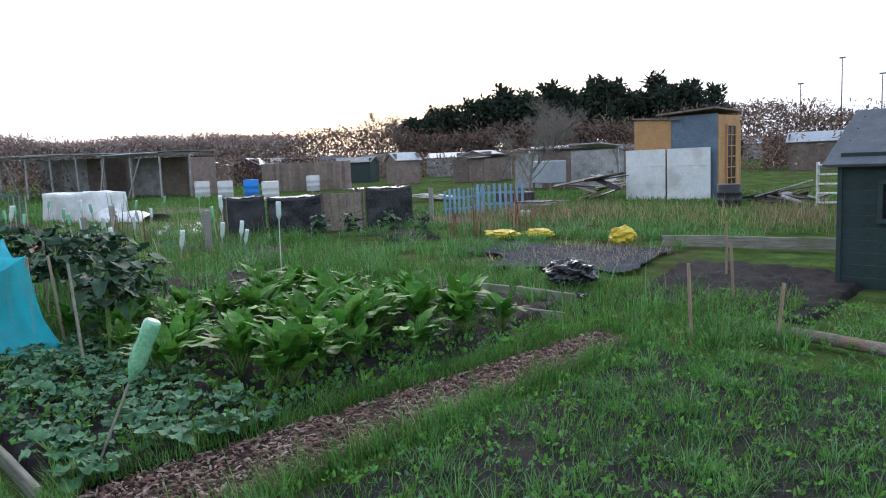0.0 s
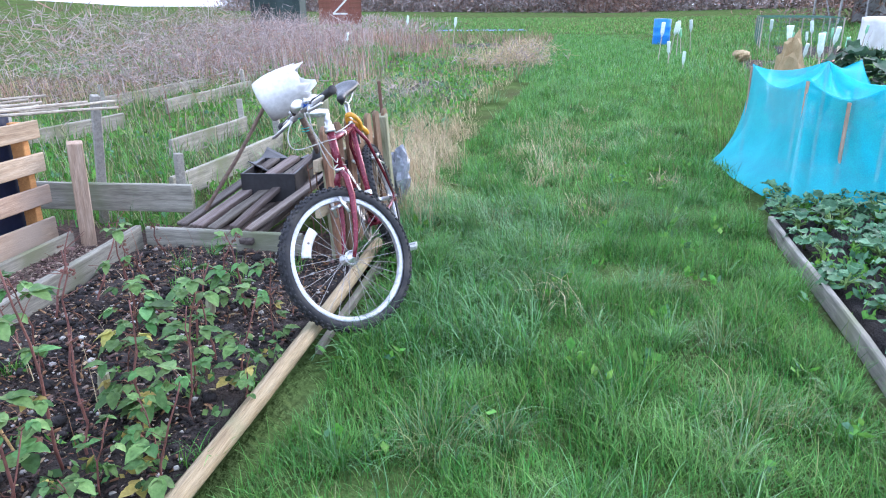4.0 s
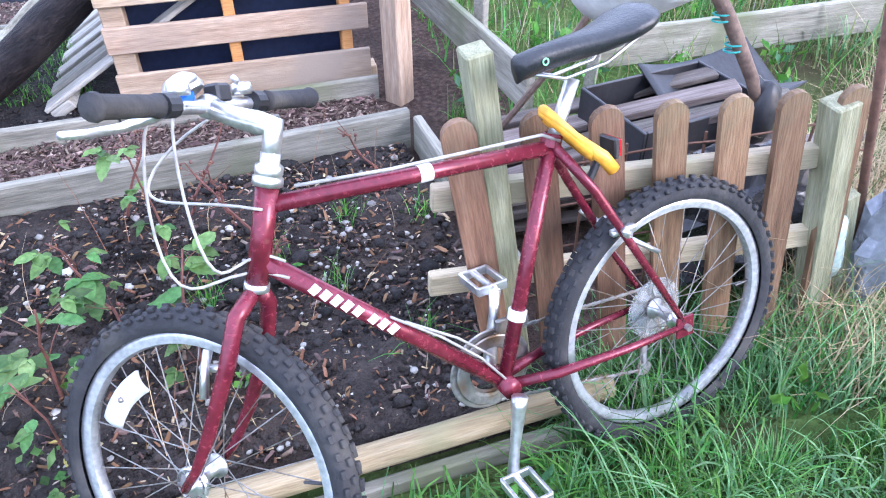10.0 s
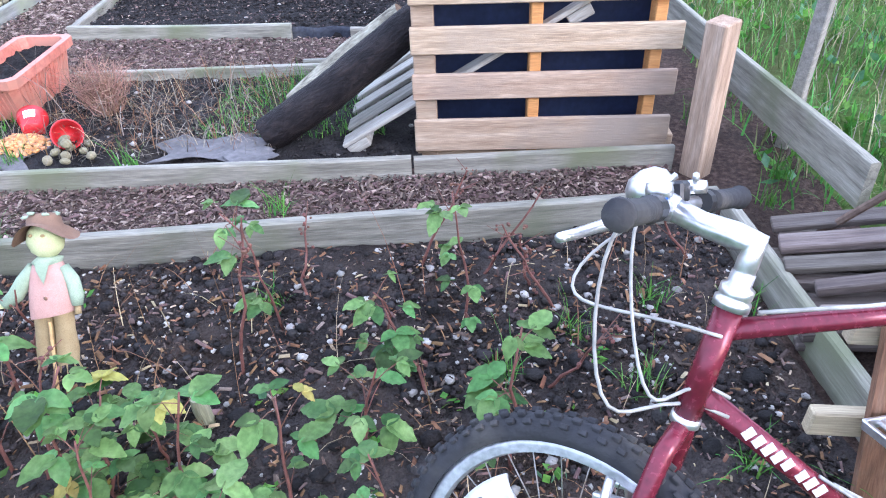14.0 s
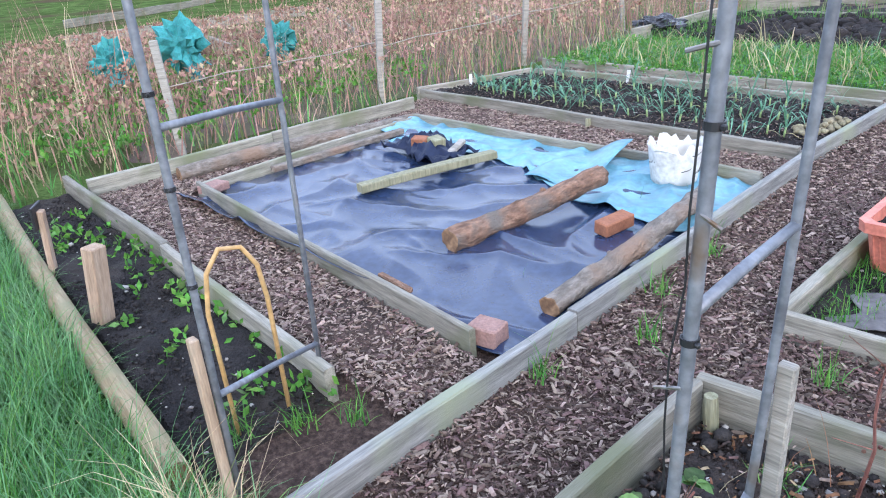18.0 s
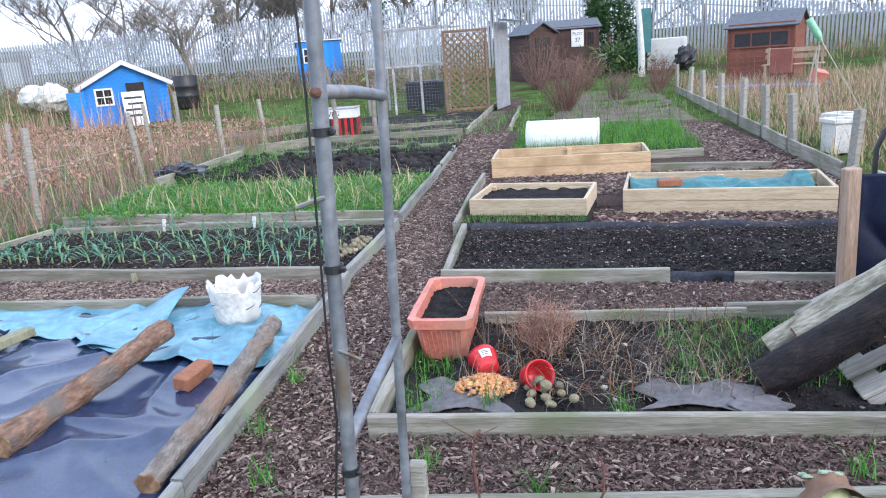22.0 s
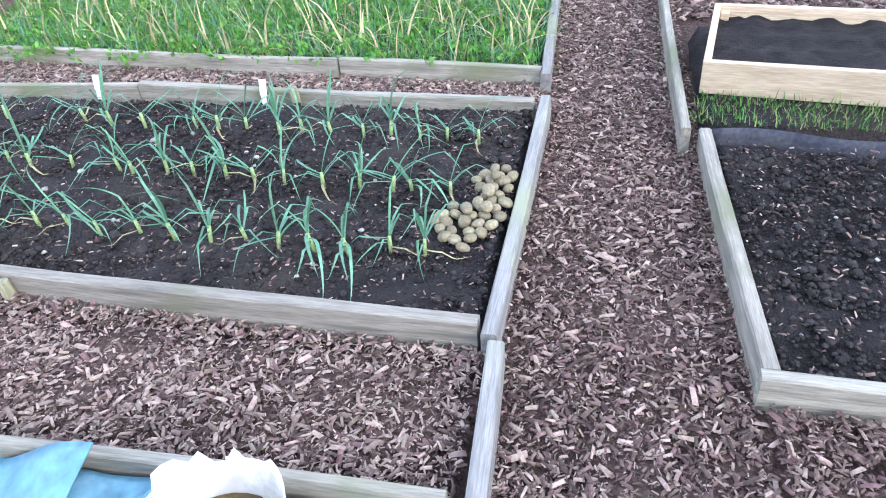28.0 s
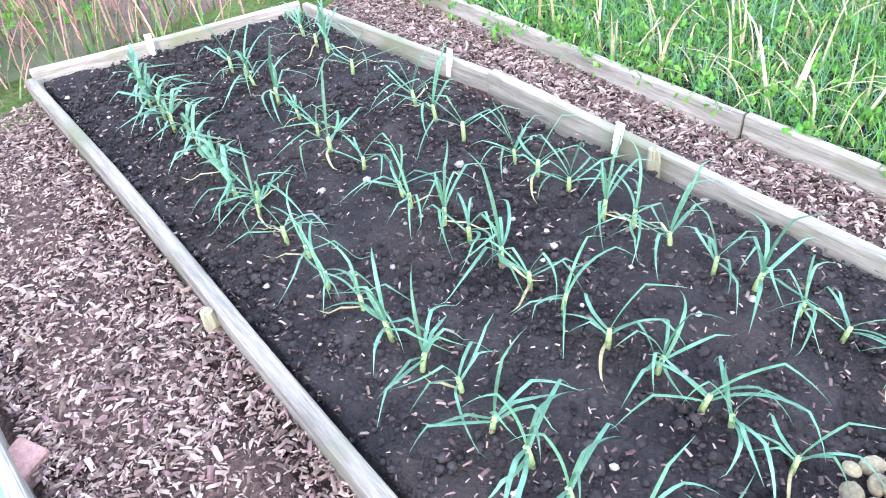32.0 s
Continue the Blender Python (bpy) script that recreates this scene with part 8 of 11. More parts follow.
fleece_box()


def drum(x, y, h, r, mt, label, z=None, lid=True, name="water_drum"):
    e = thing(name, label, "drum", pose(x, y, hgt(x, y) if z is None else z, 0, 0, 40 * x), "water drums")
    part("body", MB().lathe([(0.0, 0.0), (r * 0.94, 0.0), (r, 0.04), (r * 0.97, h * 0.33), (r * 1.02, h * 0.36), (r * 0.97, h * 0.4), (r * 0.97, h * 0.64), (r * 1.02, h * 0.67), (r * 0.97, h * 0.71), (r, h - 0.05), (r * 0.93, h)], 18), mt, e, "", True)
    part("lid", MB().lathe([(r * 0.96, h - 0.03), (r * 0.98, h + 0.01), (r * 0.9, h + 0.02), (0.0, h + 0.012)], 18), mt if not lid else M_dirtywhite, e, "", True)
    return e


for x, y in [(41.5, -19.9), (32.5, -17.1), (30.6, -17.4), (25.5, -16.9), (31.1, -23.0)]:
    drum(x, y, 0.85, 0.38, M_white, "white plastic water drum on the plot")
drum(28.4, -17.6, 0.9, 0.36, M_blue, "blue plastic water drum on the plot", lid=False)
drum(25.8, -1.45, 0.85, 0.3, M_blue, "blue plastic drum beside the track", lid=False)
drum(5.2, -17.9, 0.6, 0.3, M_black, "black plastic drum near the shed", lid=False)
drum(8.9, -14.3, 0.14, 0.14, M_white, "small white tub standing on grass")


def tank(x, y, w, d, h, rz, mt, label, legs=0.3):
    e = thing("water_tank", label, "water tank", pose(x, y, hgt(x, y), 0, 0, rz))
    part("body", MB().box((0, 0, legs + h / 2), (w, d, h), None, 0.03), mt, e)
    for sx in (-1, 1):
        for sy in (-1, 1):
            part("leg", MB().box((sx * w * 0.42, sy * d * 0.42, legs / 2), (0.07, 0.07, legs)), M_brownboard, e)



# ---- far south: tanks, shacks, bottle canes ----
M_galvsheet = mat("grey_galvanised_sheet", [(0.30, 0.33, 0.37), (0.42, 0.45, 0.49)], 0.5, 3, bump=0.08, fine=30, metal=0.3)
M_deadground = mat("littered_brown_soil", [(0.05, 0.035, 0.027), (0.11, 0.075, 0.058), (0.19, 0.135, 0.105)], 0.95, 3, bump=0.8, fine=40, stain=(0.06, 0.085, 0.03), stain_scale=0.7)
M_bluesheet = mat("blue_plastic_sheet", [(0.05, 0.14, 0.50), (0.10, 0.22, 0.62)], 0.4, 4, bump=0.2, fine=30)
tank(16.3, -25.1, 1.6, 0.8, 0.95, -20, M_galvsheet, "grey metal water tank on short legs")
tank(12.0, -17.6, 1.3, 0.8, 0.3, -25, M_black, "low black box with a flat lid", 0.15)
membrane("blue_sheet", (36.5, 6.9, -78), (4.6, 1.6), M_bluesheet, "bright blue sheet lying on the plot", 14)


def bottle_shared(mats, size, h):
    b, mm = bottle(mats, size)
    return build(MB().tube([(0, 0, 0), (0.004, 0, h * 0.5), (0, 0, h)], 0.012, 6), "cane", M_greycane), build(b, "bottle", mm, True) if isinstance(b, MB) else b


BT = [(bottle_shared(m, s, h), h, s) for m, s, h in ((M_bottlepale, 1.1, 0.6), (M_bottle, 1.0, 0.8), (M_bottlepale, 1.25, 1.0), (M_bottlepale, 1.0, 0.45))]
FR = random.Random(5)


def far_bottle(x, y, k, lab, tilt=None):
    (cane, bot), h, s = BT[k]
    tl = tilt or (FR.uniform(-9, 9), FR.uniform(-9, 9))
    e = thing("bottle_on_cane", lab, "bottle", pose(x, y, hgt(x, y) - 0.06, tl[0], tl[1], 0), "bottles on canes")
    part("cane", cane, None, e)
    part("bottle", bot, None, e, m=pose(0, 0, h + 0.03 * s, 180, 0, 0))


for i in range(46):
    x = FR.uniform(8.5, 25)
    y = -1.6 - 0.16 * (x - 8) - FR.random() ** 1.3 * (2.2 + 0.28 * x)
    far_bottle(x, y, FR.choice((0, 0, 1, 2, 3)), "clear or green bottle upended on a cane")
for x, y, k in [(17.4, -0.9, 2), (18.2, -1.2, 2), (16.6, -1.1, 0), (19.5, -1.5, 2), (21, -2.0, 2), (20.3, -1.7, 1), (15.2, -1.3, 3)]:
    far_bottle(x, y, k, "clear bottle upended on a cane by the track")
for x, y, k in [(26, 8.0, 2), (23.5, 5.6, 2), (20.5, 8.4, 0), (3.3, 9.9, 2), (4.4, 12.2, 1)]:
    far_bottle(x, y, k, "pale bottle upended on a tall cane", (4, 10))
for x, y, h, t, s, m in [(4.55, 12.4, 1.45, (2, 14), 1.5, M_white), (4.15, 12.9, 1.7, (-2, 4), 1.5, M_white), (3.7, 11.9, 1.75, (-10, -28), 1.4, M_bottle)]:
    bottle_cane(x, y, h, m, "plastic bottle upended on a tall leaning cane", tilt=t, size=s)
for x, y in [(14.6, -3.4), (16.8, -4.6), (13.0, -4.0)]:
    drum(x, y, 0.16, 0.14, M_redpot, "small red pot standing on grass", lid=False, name="red_pot")
crumpled("pale_sack", (18.5, -3.0, hgt(18.5, -3)), (0.5, 0.2, 0.14), M_tancloth, "pale tan sack lying on grass", "sack", 31, 16, 10, 0.3)
crumpled("pale_sack", (6.6, -1.55, 0.0), (0.18, 0.15, 0.5), M_tancloth, "pale tan sack behind the net", "sack", 33, 16, 10, 0.3)


def net_cage(x, y, w, d, h, rz, mt, label, nx=4, ny=3):
    e = thing("netted_cage", label, "fruit cage", pose(x, y, hgt(x, y), 0, 0, rz))
    for i in range(nx):
        for j in range(ny):
            if i in (0, nx - 1) or j in (0, ny - 1):
                part("post", MB().tube([((i / (nx - 1) - 0.5) * w, (j / (ny - 1) - 0.5) * d, -0.1), ((i / (nx - 1) - 0.5) * w, (j / (ny - 1) - 0.5) * d, h)], 0.02, 6), M_greycane, e)
    net = MB()
    st = 0.14
    for k in range(int(w / st) + 1):
        q = -w / 2 + k * st
        net.tube([(q, -d / 2, 0), (q, -d / 2, h), (q, d / 2, h), (q, d / 2, 0)], 0.004, 3)
    for k in range(int(d / st) + 1):
        q = -d / 2 + k * st
        net.tube([(-w / 2, q, 0), (-w / 2, q, h), (w / 2, q, h), (w / 2, q, 0)], 0.004, 3)
    for k in range(int(h / st) + 1):
        z = k * st
        net.tube([(-w / 2, -d / 2, z), (w / 2, -d / 2, z), (w / 2, d / 2, z), (-w / 2, d / 2, z)], 0.004, 3, closed=True)
    part("netting", net, mt, e)
    return e


M_greennet = mat("green_crop_net", [(0.05, 0.13, 0.10), (0.09, 0.20, 0.15)], 0.8, 6, bump=0)
net_cage(25.0, -5.6, 5.0, 2.2, 0.95, -8, M_greennet, "low crop cage under green netting", 4, 3)


def shack(x0, y0, x1, y1, dep, h, label, seed, back=True):
    """An open shack: posts, leaning poles, sheets of patchwork roof, boarded back."""
    rr = random.Random(seed)
    L = math.hypot(x1 - x0, y1 - y0)
    e = thing("open_shack", label, "shack", pose(x0, y0, hgt(x0, y0) - 0.05, 0, 0, math.degrees(math.atan2(y1 - y0, x1 - x0))))
    n = max(3, int(L / 1.4))
    for i in range(n + 1):
        part("post", MB().box((L * i / n, 0, h / 2), (0.09, 0.09, h)), M_greyboard, e, m=pose(0, 0, 0, 0, rr.uniform(-2, 2), 0))
        if rr.random() < 0.5:
            part("prop", MB().box((0, 0, h * 0.5), (0.07, 0.05, h * 1.05)), M_greyboard, e, m=pose(L * i / n + 0.3, 0.12, 0, 0, rr.uniform(-24, 24), 0))
    for i in range(n):
        part("roof_sheet", MB().box((L * (i + 0.5) / n, -dep / 2, h + 0.1 + rr.uniform(-0.04, 0.06)), (L / n + 0.1, dep + 0.5, 0.04), pose(0, 0, 0, rr.uniform(-3, 3), 0, 0)), rr.choice((M_greyboard, M_galvsheet, M_brownboard, M_greyboard)), e)
        if back:
            part("back_panel", MB().box((L * (i + 0.5) / n, -dep, h * 0.48), (L / n - 0.03, 0.04, h * 0.96)), rr.choice((M_greyboard, M_brownboard, M_brownboard)), e)
    part("beam", MB().box((L / 2, 0.03, h + 0.02), (L, 0.06, 0.12)), M_greyboard, e)
    part("side_panel", MB().box((0, -dep / 2, h * 0.46), (0.05, dep, h * 0.92)), M_brownboard, e)


shack(34, -17.2, 38.6, -14.4, 2.5, 2.4, "open shack of grey posts under patched roof", 3)
shack(39, -14.6, 44.6, -10.8, 3.0, 2.5, "open shack with leaning poles and pale roof", 5)
shack(19.5, -28.3, 15.2, -29.0, 2.0, 1.7, "low shack under sheets of grey roofing", 7)
shack(29, -33.3, 26, -34.2, 1.75, 1.45, "weathered shack under patchwork grey roof", 8)


def far_sheds():
    rr = random.Random(44)
    for i in range(26):
        a = radians(-25 - i * 2.15 + rr.uniform(-0.8, 0.8))
        d = rr.uniform(44, 72)
        x, y = -2.5 + d * math.cos(a), d * math.sin(a)
        w = rr.uniform(1.5, 2.8)
        mw = rr.choice((M_greyboard, M_brownboard, M_brownshed, M_brownboard, M_greenshed))
        mr = rr.choice((M_felt, M_greyboard, M_galvsheet, M_whitepaint))
        shed(x, y, w, rr.uniform(1.6, 2.4), rr.uniform(1.3, 1.6), rr.uniform(1.7, 2.0), math.degrees(a) + 90 + rr.uniform(-35, 35), mw, mr, "garden_shed", "weathered far-off allotment shed with low roof", rr.random() < 0.4, [("front", 0.3, 0.8, 0.5, 0.45, (0, 0), mw)], [("front", 0.7, 0.0, 0.65, 1.45, None, mw)], group="far allotment sheds", cladding=False)


far_sheds()


def close_fence(x0, y0, x1, y1, h, mt, label, n):
    e = thing("panel_fence", label, "fence", pose(x0, y0, hgt(x0, y0), 0, 0, math.degrees(math.atan2(y1 - y0, x1 - x0))))
    L = math.hypot(x1 - x0, y1 - y0)
    for i in range(n):
        part("board", MB().box((L * (i + 0.5) / n, 0, h / 2), (L / n - 0.012, 0.02, h + FR.uniform(-0.03, 0.03))), mt, e)
    for z in (0.3, h - 0.3):
        part("rail", MB().box((L / 2, 0.03, z), (L, 0.04, 0.07)), mt, e)


close_fence(34, -21.5, 30.2, -25.0, 1.6, M_brownboard, "brown close-boarded fence on a far plot", 30)
membrane("crop_cover", (27.8, -24.6, -15), (5.2, 1.6), M_white, "white cover sheet over a far bed", 21)
shed(31.4, 15.7, 2.2, 2.0, 1.75, 2.15, -75, M_greenshed, M_felt, "garden_shed", "dark green shed on a far plot", False, [("front", 0.3, 0.9, 0.5, 0.5, (0, 0), M_greenshed)], [("front", 0.7, 0, 0.7, 1.6, None, M_greenshed)])
zs = shed(44, 17.4, 2.6, 2.2, 1.8, 2.4, -70, M_redshed, M_felt, "garden_shed", "red-brown shed with white Z-braced door", True, [], [("front", 0.5, 0, 1.1, 1.75, None, M_redshed)])
zb = MB().box((0, -1.17, 1.62), (0.9, 0.02, 0.1)).box((0, -1.17, 0.75), (0.9, 0.02, 0.1)).box((0, -1.175, 1.18), (1.15, 0.02, 0.1), Matrix.Translation((0, 0, 1.18)) @ Matrix.Rotation(radians(-45), 4, "Y") @ Matrix.Translation((0, 0, -1.18)))
part("door_brace", zb, M_whitepaint, zs, "white Z-shaped door brace")

sheet("bare_ground", [(-6.2, 11.4), (-2.35, 11.4), (-1.7, 17.6), (-6.2, 18.6)], 0.0, M_deadground, "bare brown ground round the cage", "bare ground", 0.03, 0.3, 2.0)
sheet("bare_ground", [(-1.25, 13.4), (1.85, 13.2), (2.1, 26), (-0.6, 26)], 0.0, M_deadground, "bare brown soil of the far beds", "bare ground", 0.03, 0.3, 2.0)
sheet("bare_ground", [(-14, 4.5), (-5.6, 2.2), (-5.7, 14.5), (-14, 16)], 0.0, M_deadground, "leaf-littered ground under dead weeds", "bare ground", 0.03, 0.4, 2.0)
sheet("bare_ground", [(9.5, -5.0), (17, -6.0), (17, -10.5), (12.5, -8.5)], 0.0, M_deadground, "bare dug soil on a far plot", "bare ground", 0.03, 0.4, 2.0)
sheet("bare_ground", [(5, -2.9), (8.5, -2.9), (8.8, -5.2), (5.2, -4.6)], 0.0, M_deadground, "dug soil bed beyond the vegetables", "bare ground", 0.03, 0.2, 2.0)

for q in ([(14, -3.0), (21, -3.4), (21, -5.2), (14, -4.6)], [(17.5, -7.0), (20.5, -7.4), (20, -12.5), (16.5, -12)], [(22, -10), (30, -11.5), (29, -14), (21.5, -13)], [(9, -12), (12, -12.6), (11, -17), (8, -16)], [(8, 3.4), (15, 4.2), (15, 6.4), (8.5, 5.4)], [(17, 4.5), (27, 5.5), (27, 8), (17, 7)]):
    cx, cy = sum(p[0] for p in q) / 4, sum(p[1] for p in q) / 4
    sheet("bare_ground", q, hgt(cx, cy) + 0.03, M_deadground, "brown dug bed on a far plot", "bare ground", 0.03, 0.5, 2.0)

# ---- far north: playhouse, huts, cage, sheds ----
# the doorway is a solid slab whose dark colour stands for shade inside
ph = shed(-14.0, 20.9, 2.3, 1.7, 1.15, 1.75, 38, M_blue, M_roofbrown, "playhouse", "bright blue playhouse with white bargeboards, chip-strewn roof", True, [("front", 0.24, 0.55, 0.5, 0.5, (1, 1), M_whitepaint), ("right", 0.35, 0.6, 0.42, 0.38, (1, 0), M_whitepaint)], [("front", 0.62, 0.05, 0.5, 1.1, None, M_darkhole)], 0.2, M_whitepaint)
part("open_door", MB().box((0, 0, 0.5), (0.5, 0.04, 1.0)), M_blue, ph, m=pose(-1.35, -1.05, 0.05, 0, 0, 25))
sb = thing("sign_board", "white board with black lettering beside the playhouse", "sign", pose(-13.0, 19.85, 0.0, -10, 0, 36))
part("panel", MB().box((0, 0, 0.5), (0.62, 0.03, 1.0)), M_whitepaint, sb)
for k in range(4):
    part("lettering", MB().box((FR.uniform(-0.04, 0.04), -0.019, 0.82 - 0.17 * k), (0.48 - 0.06 * (k % 2), 0.006, 0.06)), M_ink, sb)
drum(-14.2, 24.9, 1.1, 0.45, M_black, "black plastic water butt behind the playhouse", lid=False)
shed(-12.0, 33.2, 1.9, 1.6, 1.7, 1.9, 22, M_blue, M_whitepaint, "garden_shed", "bright blue shed with small white window", False, [("front", 0.3, 1.0, 0.7, 0.65, (1, 1), M_whitepaint)], [], 0.1, None, "", None, True, True)
shed(-24.2, 21.2, 1.8, 1.8, 1.75, 2.1, 48, M_greyboard, M_felt, "garden_hut", "pale grey weathered hut with flat roof", False, [("right", 0.5, 0.8, 0.8, 0.6, (1, 0), M_brownboard)], [], 0.25, None, "", None, False, True)
shed(-33.5, 37.8, 4.0, 2.5, 1.9, 2.3, 42, M_brownboard, M_felt, "garden_hut", "brown hut with wide windows far off", False, [("front", 0.3, 0.8, 1.0, 0.8, (1, 0), M_whitepaint)], [("front", 0.75, 0, 0.9, 1.8, None, M_whitepaint)], 0.2, None, "", None, False, True)
for x, y, s in [(-24.9, 27, 5), (-21.5, 26.2, 7), (-19.5, 24.8, 9), (-17.5, 24.2, 11)]:
    crumpled("rubble_bag", (x, y, hgt(x, y)), (0.6, 0.5, 0.5), M_dirtywhite, "bulging dirty white bulk bag", "bulk bag", s, 18, 12, 0.3)
drum(-14.2, 13.7, 0.45, 0.4, M_purple, "purple plastic tub among dead weeds", lid=False, name="purple_tub")
crumpled("bin_bag", (-5.5, 9.15, 0.0), (0.34, 0.22, 0.13), M_blackpoly, "crumpled black bin bag by the bed", "bin bag", 43, 34, 22, 0.35)
for x, y, h, t in [(-5.95, 7.05, 1.15, (1, -4)), (-5.8, 4.85, 1.1, (0, -4)), (-6.4, 9.7, 1.1, (0, 4)), (-5.9, 11.1, 1.05, (2, -2)), (-6.1, 13.2, 1.0, (0, 3)), (-7.6, 11.9, 1.1, (0, 2)), (-9.2, 10.5, 1.0, (3, -3)), (-5.85, 2.9, 1.0, (0, 2)), (-8.5, 14.4, 1.2, (0, 0))]:
    post(x, y, h, 0.06, M_greypallet, "pale weathered stake among dead weeds", t, group="weedy plot stakes")


def wire_line(p, q, label):
    solo("fence_wire", MB().tube(sway((*p, 0.55), (*q, 0.5), 8, 0.02, 3), 0.005, 4), M_greycane, label, "wire")


for a, b in [((-5.95, 7.05), (-5.8, 4.85)), ((-5.8, 4.85), (-5.85, 2.9)), ((-5.95, 7.05), (-6.4, 9.7))]:
    wire_line(a, b, "slack wire strung between weathered stakes")
for i, (p, q) in enumerate([((-12.5, 12.5), (-7.0, 8.2)), ((-14, 9.8), (-7.5, 6.2)), ((-18, 14.5), (-9.5, 13.8)), ((-24, 15), (-16.5, 17)), ((-6.4, 11.6), (-4.9, 12.6)), ((-7.2, 13.8), (-5.6, 15.2))]):
    board("plank", p, q, 0.16 + 0.05 * (i % 2), 0.16, 0.04, M_board, "weathered plank edging an overgrown bed", None, "far plank edging", i)


def veg_box():
    e = thing("veg_box", "striped red and black box with white lettered top", "box", pose(-4.95, 14.3, 0, 0, 0, 8) @ Matrix.Scale(0.76, 4))
    for i in range(10):
        part("stripe", MB().box((-0.36 + 0.08 * i, -0.26, 0.24), (0.074, 0.02, 0.46)), M_redpot if i % 2 == 0 else M_ink, e)
    for i in range(5):
        part("stripe", MB().box((0.41, -0.2 + 0.1 * i, 0.24), (0.02, 0.09, 0.46)), M_redpot if i % 2 == 0 else M_ink, e)
    part("body", MB().box((0, 0, 0.23), (0.78, 0.5, 0.46)), M_ink, e)
    part("top_panel", MB().box((0, -0.28, 0.56), (0.84, 0.025, 0.22)), M_whitepaint, e)
    part("top_panel", MB().box((0.42, 0, 0.56), (0.025, 0.54, 0.22)), M_whitepaint, e)
    part("lid", MB().box((0, 0, 0.69), (0.9, 0.62, 0.03)), M_greyboard, e)
    lettering("VEG", 0.17, e, pose(-0.16, -0.296, 0.56, 90, 0, 0))


def lettering(word, size, e, m, mt=None):
    cu = bpy.data.curves.new("lettering", "FONT")
    cu.body, cu.size, cu.align_x, cu.align_y, cu.extrude = word, size, "CENTER", "CENTER", 0.002
    cu.materials.append(mt or M_ink)
    ob = new("lettering", cu)
    ob.parent = e
    ob.matrix_basis = m
    return ob


veg_box()


M_lattice = mat("brown_lattice", [(0.13, 0.085, 0.05), (0.22, 0.15, 0.095)], 0.85, 4, bump=0.2, fine=30, vary=0.15)


def trellis():
    e = thing("trellis_screen", "brown lattice trellis panel on a wooden frame", "trellis", pose(-3.46, 17.85, 0, 0, 0, 14))
    W, H = 1.0, 1.88
    part("frame", MB().box((0, 0, H / 2), (0.06, 0.06, H)).box((W, 0, H / 2), (0.06, 0.06, H)).box((W / 2, 0, H), (W + 0.06, 0.06, 0.06)).box((W / 2, 0, 0.08), (W, 0.05, 0.06)), M_lattice, e)
    for s in (-1, 1):
        n = 30
        for i in range(n):
            c = -H + (i + 0.5) * (W + 2 * H) / n
            x0, x1 = max(0.0, -c), min(W, H - 0.05 - c)
            if x1 - x0 < 0.1:
                continue
            p, q = V(x0, 0, c + x0), V(x1, 0, c + x1)
            if s < 0:
                p, q = V(W - p.x, 0, p.z), V(W - q.x, 0, q.z)
            d = (q - p)
            part("lath", MB().box((0, 0, 0), (d.length, 0.008, 0.036)), M_lattice, e, m=Matrix.Translation((p + q) / 2 + V(0, 0.006 * s, 0)) @ Matrix.Rotation(-math.atan2(d.z, d.x), 4, "Y"))


trellis()
M_greyply = mat("grey_weathered_ply", [(0.22, 0.23, 0.25), (0.33, 0.34, 0.36)], 0.85, 3, bump=0.15, fine=30)
e = thing("side_screen", "grey boarded screen beside the trellis", "screen", pose(-2.3, 18.2, 0, 0, 0, 80))
for k in range(6):
    part("board", MB().box((0.1 + 0.2 * k, 0, 1.02), (0.192, 0.025, 2.04)), M_greyply, e)
part("cap", MB().box((0.6, 0, 2.07), (1.3, 0.3, 0.04), pose(0, 0, 0, 8, 0, 0)), M_felt, e)


def glazed_cage():
    e = thing("netted_cage", "tall netted cage of weathered posts", "fruit cage", pose(-5.55, 18.4, 0, 0, 0, -4))
    W, H = 2.1, 2.05
    for x in (0, 0.7, 1.4, W):
        part("post", MB().box((x, 0, H / 2), (0.05, 0.05, H)), M_greyboard, e)
        part("post", MB().box((x, 1.6, H / 2), (0.05, 0.05, H)), M_greyboard, e)
    for y in (0, 1.6):
        for z in (H, 1.15):
            part("rail", MB().box((W / 2, y, z), (W + 0.05, 0.045, 0.045)), M_greyboard, e)
    for x in range(3):
        part("clear_panel", MB().box((0.35 + 0.7 * x, 0.01, 1.6), (0.62, 0.006, 0.85)), M_clear, e)
    net = MB()
    for k in range(29):
        net.tube([(W * k / 28, 0.03, 0.05), (W * k / 28, 0.03, 1.13)], 0.003, 3)
    for k in range(15):
        net.tube([(0, 0.03, 0.05 + k * 0.077), (W, 0.03, 0.05 + k * 0.077)], 0.003, 3)
    part("netting", net, M_galv, e)


glazed_cage()
tank(-4.3, 19.4, 0.9, 0.6, 0.7, -5, M_black, "dark plastic tank inside the cage", 0.05)
rough_pole("dead_tree", (-4.95, 13.9, -0.1), (-5.2, 14.3, 1.55), 0.06, 0.03, M_trunk, M_cutwood, "bare forked dead trunk by the veg box", "dead tree", amp=0.05, seed=12)
rough_pole("dead_tree", (-4.1, 13.6, -0.1), (-4.0, 13.9, 1.45), 0.05, 0.03, M_trunk, M_cutwood, "bare thin dead trunk on the bed", "dead tree", amp=0.05, seed=15)
ps = shed(-0.65, 29.6, 2.0, 1.8, 1.7, 2.0, 8, M_brownshed, M_felt, "garden_shed", "dark brown shed with a plot number sign", False, [("front", 0.85, 1.05, 0.3, 0.5, (2, 0), M_brownshed)], [], 0.12)
